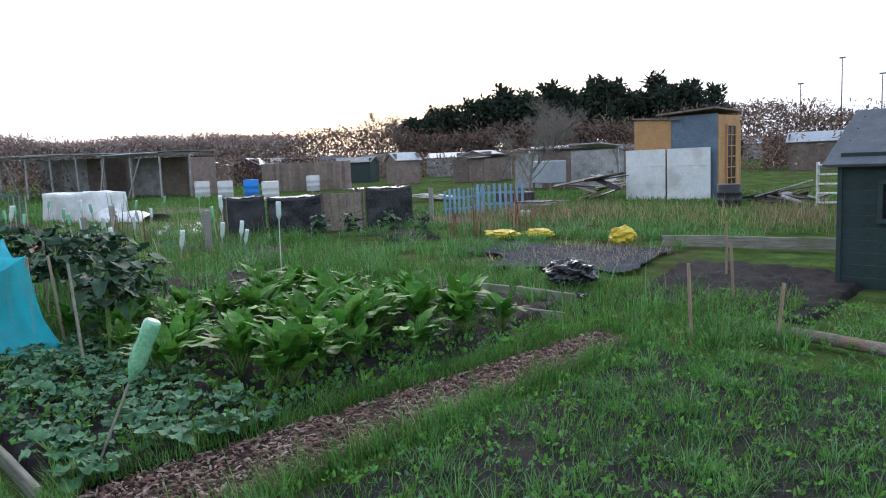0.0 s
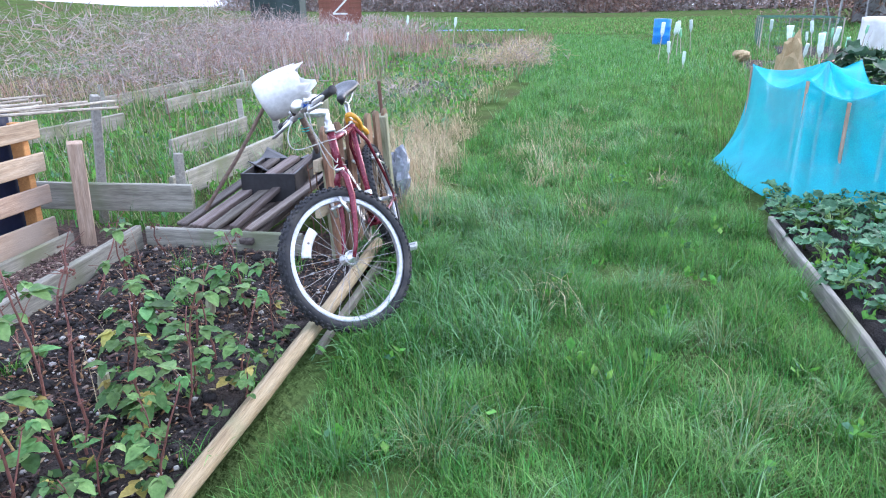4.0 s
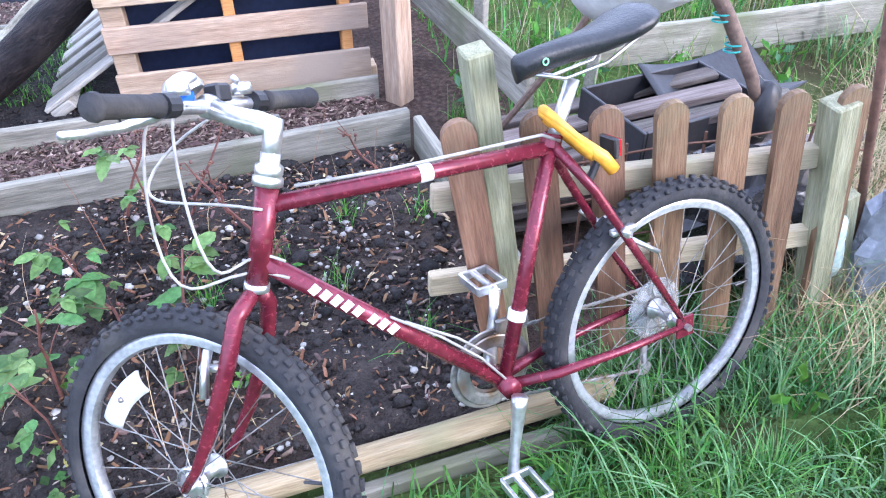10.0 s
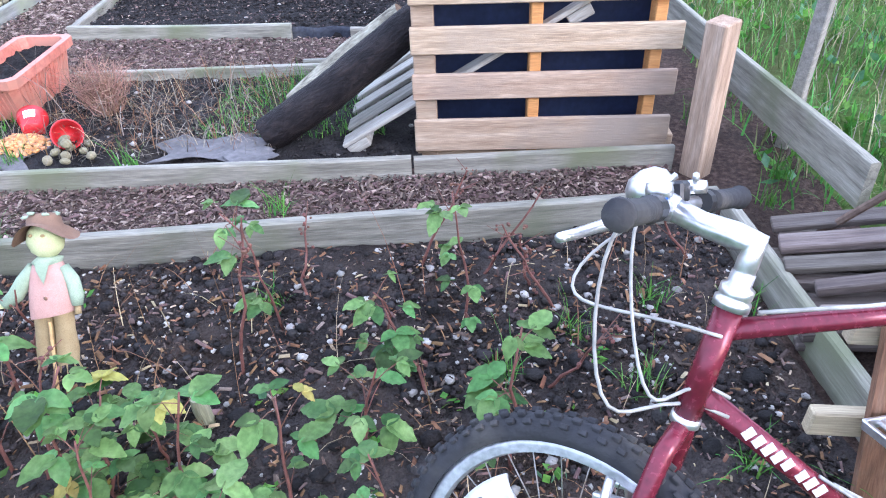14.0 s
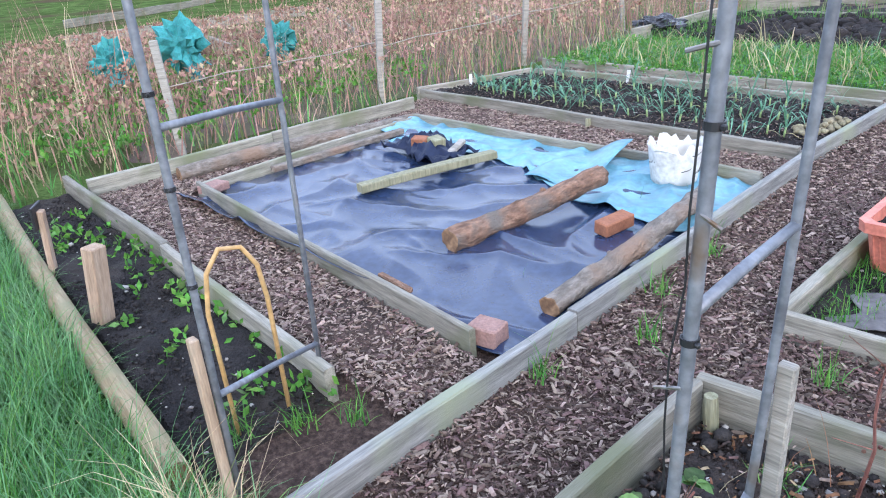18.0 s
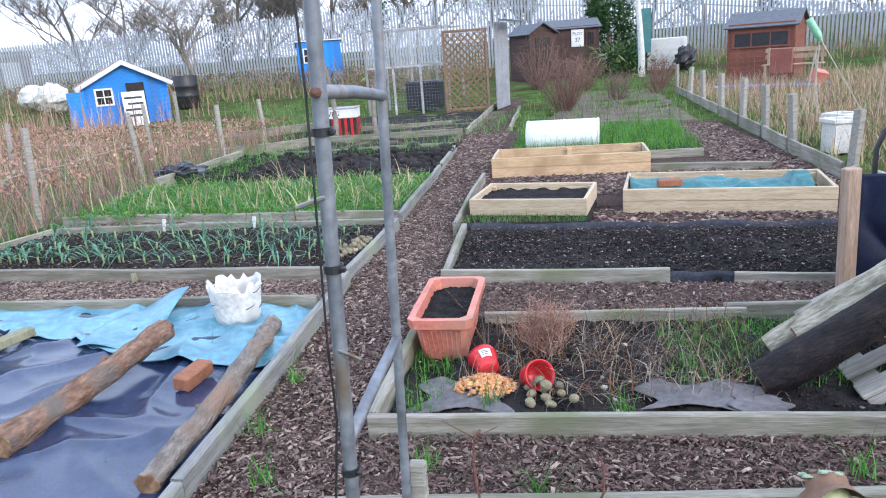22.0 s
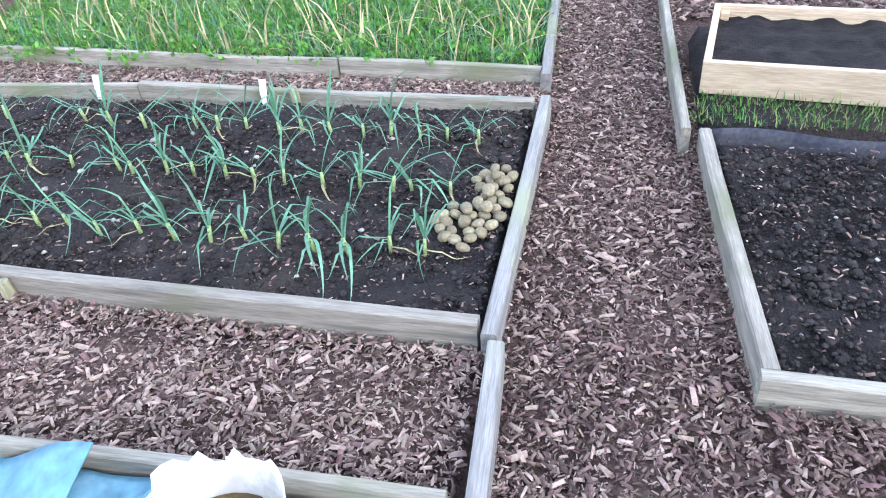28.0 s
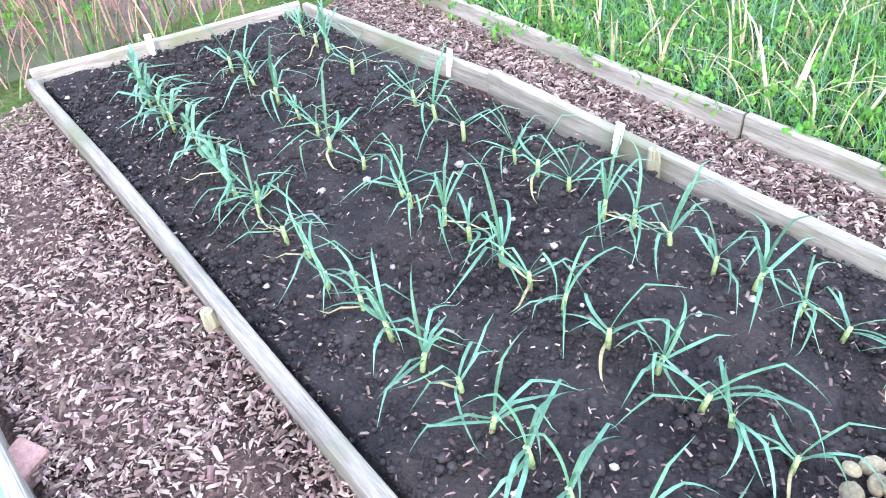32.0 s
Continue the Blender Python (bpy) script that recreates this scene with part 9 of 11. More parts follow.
part("sign_plate", MB().box((0.22, -0.95, 1.4), (0.46, 0.02, 0.62)), M_whitepaint, ps, "white sign plate")
lettering("PLOT", 0.15, ps, pose(0.22, -0.963, 1.55, 90, 0, 0))
lettering("37", 0.2, ps, pose(0.22, -0.963, 1.33, 90, 0, 0))
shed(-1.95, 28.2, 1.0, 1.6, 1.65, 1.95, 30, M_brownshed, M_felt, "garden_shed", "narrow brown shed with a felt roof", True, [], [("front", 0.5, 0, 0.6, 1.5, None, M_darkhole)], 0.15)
rs = shed(5.0, 23.3, 1.75, 1.4, 1.42, 1.78, -26, M_redshed, M_felt, "garden_shed", "red-brown shed with long window and bench", False, [("front", 0.5, 0.85, 1.5, 0.45, (2, 0), M_redshed), ("left", 0.5, 0.9, 0.4, 0.5, (0, 0), M_redshed)], [], 0.12)
e = thing("garden_bench", "weathered wooden bench in front of the shed", "bench", pose(5.3, 21.7, 0, 0, 0, -26))
for k in range(3):
    part("slat", MB().box((0, -0.12 + 0.13 * k, 0.45), (1.5, 0.11, 0.03)), M_stake, e)
for k in range(2):
    part("back_slat", MB().box((0, 0.24, 0.65 + 0.17 * k), (1.5, 0.03, 0.11)), M_stake, e)
for sx in (-0.66, 0.66):
    for sy, h in ((-0.14, 0.45), (0.24, 0.9)):
        part("leg", MB().box((sx, sy, h / 2), (0.06, 0.06, h)), M_stake, e)
membrane("blue_sheet", (4.3, 20.3, -26), (2.6, 0.8), M_bluesheet, "blue sheet covering a narrow bed", 24)
chunk("brown_crate", (4.75, 20.7, 0.3), (0.5, 0.4, 0.6), -20, M_redshed, "red-brown crate standing in weeds", "crate")
chunk("terracotta_pot", (5.15, 19.2, 0.12), (0.28, 0.28, 0.28), 12, M_terra, "terracotta tub tipped among weeds", "pot", (20, 14))
tank(2.9, 28.6, 1.3, 0.8, 1.1, -14, M_dirtywhite, "pale cistern box with dark rim", 0.05)
crumpled("dark_sack", (3.4, 27.6, hgt(3.4, 27.6)), (0.35, 0.3, 0.4), M_black, "black sack beside the pale cistern", "sack", 51, 18, 12, 0.4)
chunk("teal_board", (2.0, 27.8, 0.9), (0.5, 0.06, 1.5), 10, M_teal, "teal board leaning by a trunk", "board")
rough_pole("bare_pole", (1.8, 26.9, 0.0), (1.75, 26.9, 3.1), 0.13, 0.07, M_dirtywhite, M_cutwood, "pale bare trunk standing by the beds", "pole", amp=0.05, seed=22)
shed(11.6, 24.2, 3.2, 2.4, 2.1, 2.5, -30, M_greyboard, M_felt, "garden_shed", "large grey weathered shed by the fence", False, [("front", 0.35, 1.0, 0.8, 0.6, (1, 0), M_greyboard)], [], 0.2)

# fence line and planters along the right-hand beds
for i, (y, h) in enumerate([(7.8, 0.66), (9.65, 0.68), (11.0, 0.7), (12.5, 0.72), (14.25, 0.72), (16.2, 0.7), (18.2, 0.7), (20.4, 0.7)]):
    post(2.03 + 0.02 * i, y, h + 0.15, 0.085, M_greypallet, "grey square post along the plot edge", (FR.uniform(-3, 3), FR.uniform(-4, 4)), group="plot edge posts")
    if i:
        y0 = [7.8, 9.65, 11.0, 12.5, 14.25, 16.2, 18.2, 20.4][i - 1]
        board("plank", (1.96 + 0.02 * i, y0 + 0.06), (1.98 + 0.02 * i, y - 0.06), 0.17, 0.17, 0.035, M_board, "weathered plank along the plot edge", None, "plot edge planks", i)
for k, (x, y) in enumerate([(2.5, 9.55), (2.7, 10.1)]):
    pp = thing("square_planter", "pale cream square planter standing in weeds", "planter", pose(x, y, 0, 0, 0, 12 + 20 * k) @ Matrix.Scale(0.9, 4), "cream planters")
    for i in range(4):
        part("side", MB().box((0, -0.14, 0.2), (0.3, 0.025, 0.4)), M_dirtywhite, pp, m=pose(0, 0, 0, 0, 0, 90 * i))
    part("rim", MB().box((0, -0.155, 0.4), (0.36, 0.05, 0.05)).box((0, 0.155, 0.4), (0.36, 0.05, 0.05)).box((-0.155, 0, 0.4), (0.05, 0.26, 0.05)).box((0.155, 0, 0.4), (0.05, 0.26, 0.05)), M_dirtywhite, pp)
    part("soil", MB().box((0, 0, 0.36), (0.26, 0.26, 0.02)), M_soil, pp)
bd = thing("cane_bundle", "bundle of grey canes leaning together", "cane bundle", pose(3.3, 8.3, 0.35, 0, 0, 10))
for k in range(16):
    part("cane", MB().tube([(FR.uniform(-0.1, 0.1), FR.uniform(-0.1, 0.1), FR.uniform(0, 0.2)), (1.6 + FR.uniform(-0.2, 0.2), FR.uniform(-0.2, 0.2), 0.1 + FR.uniform(0, 0.25))], 0.009, 5), M_greycane, bd)
for x, y, h, t in [(3.2, 12.6, 1.2, (-6, 10)), (3.0, 12.3, 1.3, (4, -6)), (2.95, 12.7, 1.25, (8, 4)), (6.6, 13.6, 1.1, (0, 20)), (7.4, 14.4, 0.9, (2, -3)), (5.0, 10.4, 0.9, (0, 0)), (8.4, 11.0, 0.9, (3, 3))]:
    post(x, y, h, 0.025, M_greycane, "thin grey cane standing among weeds", t, group="garden canes", round_=True, name="garden_cane")


# ---- galvanised palisade fence ----
def palisade(line):
    pl = MB().box((0, 0, -0.02), (0.095, 0.012, 3.2))
    pl.box((-0.04, 0.015, -0.02), (0.015, 0.04, 3.2)).box((0.04, 0.015, -0.02), (0.015, 0.04, 3.2)).cone((0, 0, 1.58), (0, 0, 1.72), 0.042, 0.006, 4)
    me = build(pl, "pale", M_palisade)
    e = thing("palisade_fence", "tall galvanised steel palisade fence behind the plots", "fence", group="palisade fencing")
    for (a, za), (b, zb_) in zip(line, line[1:]):
        L = math.hypot(b[0] - a[0], b[1] - a[1])
        ang = math.atan2(b[1] - a[1], b[0] - a[0])
        n = int(L / 0.152)
        for i in range(n):
            k = (i + 0.5) / n
            part("pale", me, None, e, m=Matrix.Translation((a[0] + (b[0] - a[0]) * k, a[1] + (b[1] - a[1]) * k, za + (zb_ - za) * k - 1.72)) @ Matrix.Rotation(ang, 4, "Z"))
        for z in (0.5, 2.4):
            p, q = V(*a, za - z), V(*b, zb_ - z)
            d = q - p
            part("rail", MB().box((0, 0, 0), (d.length, 0.05, 0.06)), M_palisade, e, m=Matrix.Translation((p + q) / 2 + V(0, 0.05, 0)) @ d.to_track_quat("X", "Z").to_matrix().to_4x4())


palisade([((-40, 33.5), 3.3), ((-24, 35), 3.5), ((-13, 36.3), 3.8)])
palisade([((-13, 36.3), 3.8), ((-3.7, 37), 3.85), ((4.5, 36.2), 3.3), ((11, 33.4), 2.25)])
palisade([((11, 33.4), 2.25), ((20, 30), 1.7)])


# ---- wood chips, clods, stones and grass: uncounted stuff ----
NR = np.random.default_rng(11)


def in_quad(p, q):
    """Which points lie inside a convex four-cornered patch."""
    ok = np.ones(len(p), bool)
    q = np.array(q, float)
    area = sum(q[i][0] * q[(i + 1) % len(q)][1] - q[(i + 1) % len(q)][0] * q[i][1] for i in range(len(q)))
    s = 1 if area > 0 else -1
    for i in range(len(q)):
        a, b = q[i], q[(i + 1) % len(q)]
        ok &= s * ((b[0] - a[0]) * (p[:, 1] - a[1]) - (b[1] - a[1]) * (p[:, 0] - a[0])) > 0
    return ok


def scatter(quads, per_m2):
    out = []
    for q in quads:
        q = np.array(q, float)
        lo, hi = q.min(0), q.max(0)
        n = int((hi - lo).prod() * per_m2)
        p = lo + NR.random((n, 2)) * (hi - lo)
        out.append(p[in_quad(p, q)])
    return np.concatenate(out)


def rot_from(yaw, tilt, roll):
    cy, sy, ct, st, cr, sr_ = np.cos(yaw), np.sin(yaw), np.cos(tilt), np.sin(tilt), np.cos(roll), np.sin(roll)
    m = np.empty((len(yaw), 3, 3))
    m[:, 0, 0], m[:, 0, 1], m[:, 0, 2] = cy * ct, cy * st * sr_ - sy * cr, cy * st * cr + sy * sr_
    m[:, 1, 0], m[:, 1, 1], m[:, 1, 2] = sy * ct, sy * st * sr_ + cy * cr, sy * st * cr - cy * sr_
    m[:, 2, 0], m[:, 2, 1], m[:, 2, 2] = -st, ct * sr_, ct * cr
    return m


def flakes(name, p, z, size, mats, label, cat, flat=0.45, share=None):
    """Thin wedge-shaped chips lying every way on a patch."""
    n = len(p)
    L = NR.lognormal(np.log(size), 0.45, n).clip(size * 0.35, size * 2.2)
    W = L * NR.uniform(0.14, 0.42, n)
    H = np.minimum(0.007, L * 0.16)
    m = rot_from(NR.uniform(0, 6.283, n), NR.normal(0, flat * 0.5, n), NR.normal(0, flat, n))
    c = np.array([[-0.5, -0.42, 0.2], [0.46, -0.5, 0.0], [0.5, 0.36, 0.15], [-0.43, 0.5, -0.1], [-0.3, -0.2, 1.0], [0.36, -0.24, 0.9], [0.28, 0.22, 1.1], [-0.34, 0.3, 0.85]])
    v = c[None] * np.stack([L, W, H], 1)[:, None, :]
    v = np.einsum("nij,nkj->nki", m, v)
    v[:, :, 0] += p[:, 0:1]
    v[:, :, 1] += p[:, 1:2]
    v[:, :, 2] += (z if np.isscalar(z) else z[:, None]) + NR.uniform(0.0, 0.016, n)[:, None]
    f = np.array([[4, 5, 6, 7], [0, 1, 5, 4], [1, 2, 6, 5], [2, 3, 7, 6], [3, 0, 4, 7]])
    q = (np.arange(n)[:, None, None] * 8 + f[None]).reshape(-1, 4)
    slots = np.repeat((NR.random(n) < share).astype(int), 5) if share else None
    return big_mesh(name, v.reshape(-1, 3), q, mats, "stuff", label, cat, slots)


CHIPQ_PATH = [[(-1.75, 1.35), (-1.2, 1.35), (-1.25, 4.6), (-1.92, 4.6)], [(-1.93, 4.5), (-1.28, 4.5), (-1.4, 8.0), (-2.04, 8.0)]]
CHIPQ_SIDE = [[(-4.7, 1.95), (-1.8, 1.86), (-1.82, 2.24), (-4.7, 2.42)], [(-5.3, 4.45), (-1.97, 4.5), (-1.97, 4.97), (-5.4, 5.06)], [(-5.15, 6.38), (-3.9, 6.45), (-3.9, 6.78), (-5.4, 6.86)], [(-3.9, 6.45), (-2.0, 6.37), (-2.0, 6.67), (-3.9, 6.78)], [(-5.12, 2.0), (-4.62, 2.0), (-4.76, 4.5), (-5.12, 4.6)]]
CHIPQ_DARK = [[(-1.22, 2.5), (1.95, 2.86), (1.9, 3.22), (-1.24, 3.06)], [(-1.26, 4.28), (1.2, 4.34), (1.0, 4.80), (-1.28, 4.88)]]
CHIPQ_FAR = [[(-2.04, 8.0), (-1.4, 8.0), (-1.6, 13.4), (-2.3, 13.4)], [(-0.4, 6.2), (2.0, 6.15), (1.9, 6.7), (-0.3, 6.9)], [(-1.4, 7.6), (2.0, 7.5), (2.0, 8.7), (-1.4, 8.7)], [(1.1, 8.6), (2.0, 8.6), (1.8, 13), (1.15, 13)]]
flakes("wood_chips", scatter(CHIPQ_PATH, 7000), 0.008, 0.018, [M_chip, M_chippale], "loose brown wood chips covering the path", "wood chips", 0.5, 0.24)
flakes("wood_chips", scatter(CHIPQ_SIDE, 6500), 0.03, 0.021, [M_chip, M_chippale], "loose brown wood chips between the beds", "wood chips", 0.55, 0.40)
flakes("wood_chips", scatter(CHIPQ_DARK, 6500), 0.03, 0.020, [M_chip, M_chippale], "loose dark wood chips beside the weedy bed", "wood chips", 0.55, 0.13)
flakes("wood_chips", scatter(CHIPQ_FAR, 1500), 0.004, 0.035, [M_chip, M_chippale], "loose brown wood chips on the far path", "wood chips", 0.45, 0.25)
flakes("wood_chips", scatter([[(0.22, -0.95), (0.93, -0.92), (0.72, -5.05), (0.27, -4.95)]], 3000), 0.004, 0.026, [M_chipred, M_chippale], "loose reddish wood chips on the grass path", "wood chips", 0.5, 0.25)
# long splinters
flakes("chip_dust", scatter(CHIPQ_SIDE, 5200), 0.034, 0.010, [M_chippale, M_chip], "fine pale chip litter between the beds", "wood chips", 0.45, 0.35)
flakes("chip_dust", scatter(CHIPQ_DARK, 5200), 0.034, 0.010, [M_chip, M_chippale], "fine dark chip litter between the beds", "wood chips", 0.45, 0.15)
flakes("chip_dust", scatter(CHIPQ_PATH, 3600), 0.012, 0.010, [M_chip, M_chippale], "fine chip litter trodden into the path", "wood chips", 0.5, 0.3)
flakes("wood_splinters", scatter(CHIPQ_PATH + CHIPQ_SIDE + CHIPQ_DARK, 200), 0.014, 0.030, [M_chippale, M_chip], "long pale bark splinters among the chips", "wood chips", 0.3, 0.4)


def lumps(name, p, z, size, mats, label, cat, squash=0.7):
    n = len(p)
    S = NR.lognormal(np.log(size), 0.5, n).clip(size * 0.3, size * 3)
    ico = np.array([[0, 0, -1], [0.72, 0.53, -0.45], [-0.28, 0.85, -0.45], [-0.89, 0, -0.45], [-0.28, -0.85, -0.45], [0.72, -0.53, -0.45], [0.28, 0.85, 0.45], [-0.72, 0.53, 0.45], [-0.72, -0.53, 0.45], [0.28, -0.85, 0.45], [0.89, 0, 0.45], [0, 0, 1]])
    f = np.array([[0, 2, 1], [0, 3, 2], [0, 4, 3], [0, 5, 4], [0, 1, 5], [1, 2, 6], [2, 3, 7], [3, 4, 8], [4, 5, 9], [5, 1, 10], [1, 6, 10], [2, 7, 6], [3, 8, 7], [4, 9, 8], [5, 10, 9], [6, 7, 11], [7, 8, 11], [8, 9, 11], [9, 10, 11], [10, 6, 11]])
    v = ico[None] * NR.uniform(0.7, 1.3, (n, 12, 1)) * S[:, None, None]
    m = rot_from(NR.uniform(0, 6.283, n), NR.uniform(-1, 1, n), NR.uniform(-1, 1, n))
    v = np.einsum("nij,nkj->nki", m, v)
    v[:, :, 2] *= squash
    v[:, :, 0] += p[:, 0:1]
    v[:, :, 1] += p[:, 1:2]
    v[:, :, 2] += z + S[:, None] * 0.25
    q = (np.arange(n)[:, None, None] * 12 + f[None]).reshape(-1, 3)
    return big_mesh(name, v.reshape(-1, 3), q, mats, "stuff", label, cat)


Q_LEEK = [[(-5.46, 5.12), (-2.0, 5.03), (-2.0, 6.32), (-5.17, 6.31)]]
Q_RASP = [[(-1.16, 1.34), (2.0, 1.5), (1.93, 2.75), (-1.17, 2.43)]]
Q_MULCH = [[(-1.25, 4.94), (0.95, 4.88), (1.35, 5.93), (-1.3, 6.10)]]
Q_FRONT = [[(-5.2, 1.56), (-2.12, 1.32), (-2.12, 1.74), (-5.3, 1.88)]]
Q_POT = [[(-1.22, 3.12), (0.9, 3.3), (0.8, 4.25), (-1.2, 4.25)]]
for q, n, z, lab in ((Q_LEEK, 3000, 0.078, "leek bed"), (Q_RASP, 2600, 0.058, "raspberry bed"), (Q_MULCH, 4200, 0.064, "mulched bed"), (Q_FRONT, 2000, 0.042, "narrow bed"), (Q_POT, 1000, 0.042, "weedy bed")):
    lumps("soil_crumbs", scatter(q, n), z, 0.0052, M_clodbrown if q is Q_RASP else M_clod, "small dark soil crumbs on the " + lab, "soil")
lumps("soil_crumbs", scatter(Q_LEEK + Q_RASP, 420), 0.066, 0.0095, M_clod, "larger dark soil clods on the beds", "soil")
for q, n, z in ((Q_LEEK, 26, 0.08), (Q_RASP, 330, 0.06), (Q_MULCH, 16, 0.066), (Q_FRONT, 60, 0.045), (Q_POT, 60, 0.045)):
    lumps("small_stones", scatter(q, n), z, 0.006, M_pebble, "small pale stones lying on dark soil", "stones", 0.6)
flakes("straw_bits", scatter(Q_LEEK + Q_MULCH, 900), 0.085, 0.011, [M_chip, M_chippale], "bits of chip and straw on dark soil", "debris", 0.5, 0.2)
flakes("soil_litter", scatter(Q_RASP, 1100), 0.064, 0.009, [M_chipbed, M_stake], "rotted brown bits in the raspberry bed soil", "leaf litter", 0.6, 0.15)
flakes("leaf_litter", scatter(Q_RASP, 620), 0.065, 0.017, [M_deadleaf, M_chip], "dead leaves littering the raspberry bed", "leaf litter", 0.7, 0.3)
lumps("soil_crumbs", scatter([[(-5.35, 8.7), (-2.12, 8.75), (-2.2, 11.1), (-5.4, 10.9)]], 160), 0.08, 0.035, M_clod, "coarse dug clods on the far bed", "soil")


def grass(name, p, z, length, width, mats, label, lean=0.7, seg=3, cat="grass", share=None, clump=0.0, wind=0.0):
    """Bent tapering blades, one strip of quads each."""
    n = len(p)
    L = NR.lognormal(np.log(length), 0.38, n).clip(length * 0.35, length * 2.4)
    if clump:
        k = np.array([noise.noise(Vector((x * 2.6, y * 2.6, 4))) for x, y in p])
        L *= 1 + clump * k
    az = NR.uniform(0, 6.283, n)
    if wind:
        w = np.array([noise.noise(Vector((x * 1.3, y * 1.3, 8))) for x, y in p])
        az = az * (1 - wind) + wind * (w * 7)
    el0 = np.pi / 2 - np.abs(NR.normal(0, lean * 0.45, n))
    bend = np.abs(NR.normal(lean, lean * 0.5, n))
    W = width * NR.uniform(0.6, 1.35, n)
    side = np.stack([-np.sin(az), np.cos(az), np.zeros(n)], 1)
    pos = np.stack([p[:, 0], p[:, 1], np.broadcast_to(z, n).astype(float)], 1)
    vs = []
    el = el0.copy()
    for i in range(seg + 1):
        t = i / seg
        w = W * (1 - 0.86 * t)
        vs += [pos - side * w[:, None] / 2, pos + side * w[:, None] / 2]
        d = np.stack([np.cos(az) * np.cos(el), np.sin(az) * np.cos(el), np.sin(el)], 1)
        pos = pos + d * (L / seg)[:, None]
        el = el - bend * (0.5 + t) / seg * 1.3
    v = np.stack(vs, 1)
    v[:, :, 2] = np.maximum(v[:, :, 2], np.broadcast_to(z, n)[:, None] + 0.001)
    f = np.array([[2 * i, 2 * i + 1, 2 * i + 3, 2 * i + 2] for i in range(seg)])
    q = (np.arange(n)[:, None, None] * (2 * seg + 2) + f[None]).reshape(-1, 4)
    slots = np.repeat((NR.random(n) < share).astype(int), seg) if share else None
    return big_mesh(name, v.reshape(-1, 3), q, mats, "stuff", label, cat, slots, True)


TRACK_NEAR = [[(-1.6, -0.8), (4.0, -0.78), (4.0, 1.55), (2.2, 1.48), (-1.1, 1.2), (-1.6, 1.2)]]
grass("track_grass", scatter(TRACK_NEAR, 11500), 0.0, 0.062, 0.0050, [M_grass, M_grassdull], "thick short green grass of the track", 1.0, 3, "grass", 0.07, 1.1, 0.12)
grass("track_grass", scatter([[(4.0, -0.85), (12, -0.8), (12, 1.6), (4.0, 1.6)], [(-6.5, -0.9), (-1.6, -0.8), (-1.6, 1.2), (-2.0, 1.2), (-6.5, 1.5)]], 3600), 0.0, 0.068, 0.0072, [M_grass, M_grassdull], "green grass along the track", 1.0, 3, "grass", 0.1, 1.0, 0.15)
grass("track_grass", scatter([[(12, -1.6), (34, -2.5), (34, 3.5), (12, 1.9)]], 700), 0.0, 0.075, 0.020, [M_grass, M_grasslong], "green grass track far along", 0.8, 2, "grass", 0.25, 0.8)
grass("long_grass", scatter([[(0.9, 1.12), (2.4, 1.20), (2.4, 1.34), (0.9, 1.22)]], 5200), 0.0, 0.12, 0.0085, [M_grass, M_grasslong], "drooping green grass under the bicycle", 1.9, 5, "grass", 0.25, 0.8, 0.5)
# long grass beside the bicycle and the posts
grass("long_grass", scatter([[(2.0, 1.36), (3.4, 1.2), (3.4, 1.62), (2.1, 1.58)], [(-2.3, 0.85), (-1.5, 0.85), (-1.5, 1.3), (-2.1, 1.22)], [(-5.5, 1.0), (-2.2, 0.8), (-2.2, 1.18), (-5.5, 1.45)]], 6500), 0.0, 0.17, 0.0055, [M_grasslong, M_grass], "long uncut green grass at the track edge", 1.5, 4, "grass", 0.35, 0.3, 0.4)
tuft = []
for x, y, r, n in [(2.9, 1.5, 0.25, 700), (3.4, 1.75, 0.45, 1600), (3.9, 2.0, 0.5, 1700), (4.6, 1.9, 0.5, 1200), (-1.75, 1.15, 0.12, 260), (6.2, 2.1, 0.5, 900), (5.2, 2.15, 0.5, 1300), (4.3, 2.25, 0.55, 1400)]:
    a, d = NR.uniform(0, 6.283, n), NR.random(n) ** 0.6
    tuft.append(np.stack([x + r * d * np.cos(a), y + r * d * np.sin(a)], 1))
grass("straw_tufts", np.concatenate(tuft), 0.0, 0.27, 0.0042, [M_straw, M_grassdull], "dry straw-coloured grass tufts by the fence", 1.8, 4, "dry grass", 0.12, 0.2, 0.35)
tuft = []
for x, y, r, n in [(5.4, 0.72, 0.34, 420), (5.1, 0.95, 0.25, 260), (4.4, 0.55, 0.26, 240), (6.6, 0.9, 0.45, 500), (3.2, 0.35, 0.2, 130), (1.7, 0.35, 0.15, 80)]:
    a, d = NR.uniform(0, 6.283, n), NR.random(n) ** 0.6
    tuft.append(np.stack([x + r * d * np.cos(a), y + r * d * np.sin(a)], 1))
grass("straw_tufts", np.concatenate(tuft), 0.0, 0.19, 0.0042, [M_straw, M_grassdull], "low matted straw-coloured tufts in the track", 2.0, 4, "dry grass", 0.3, 0.4, 0.35)
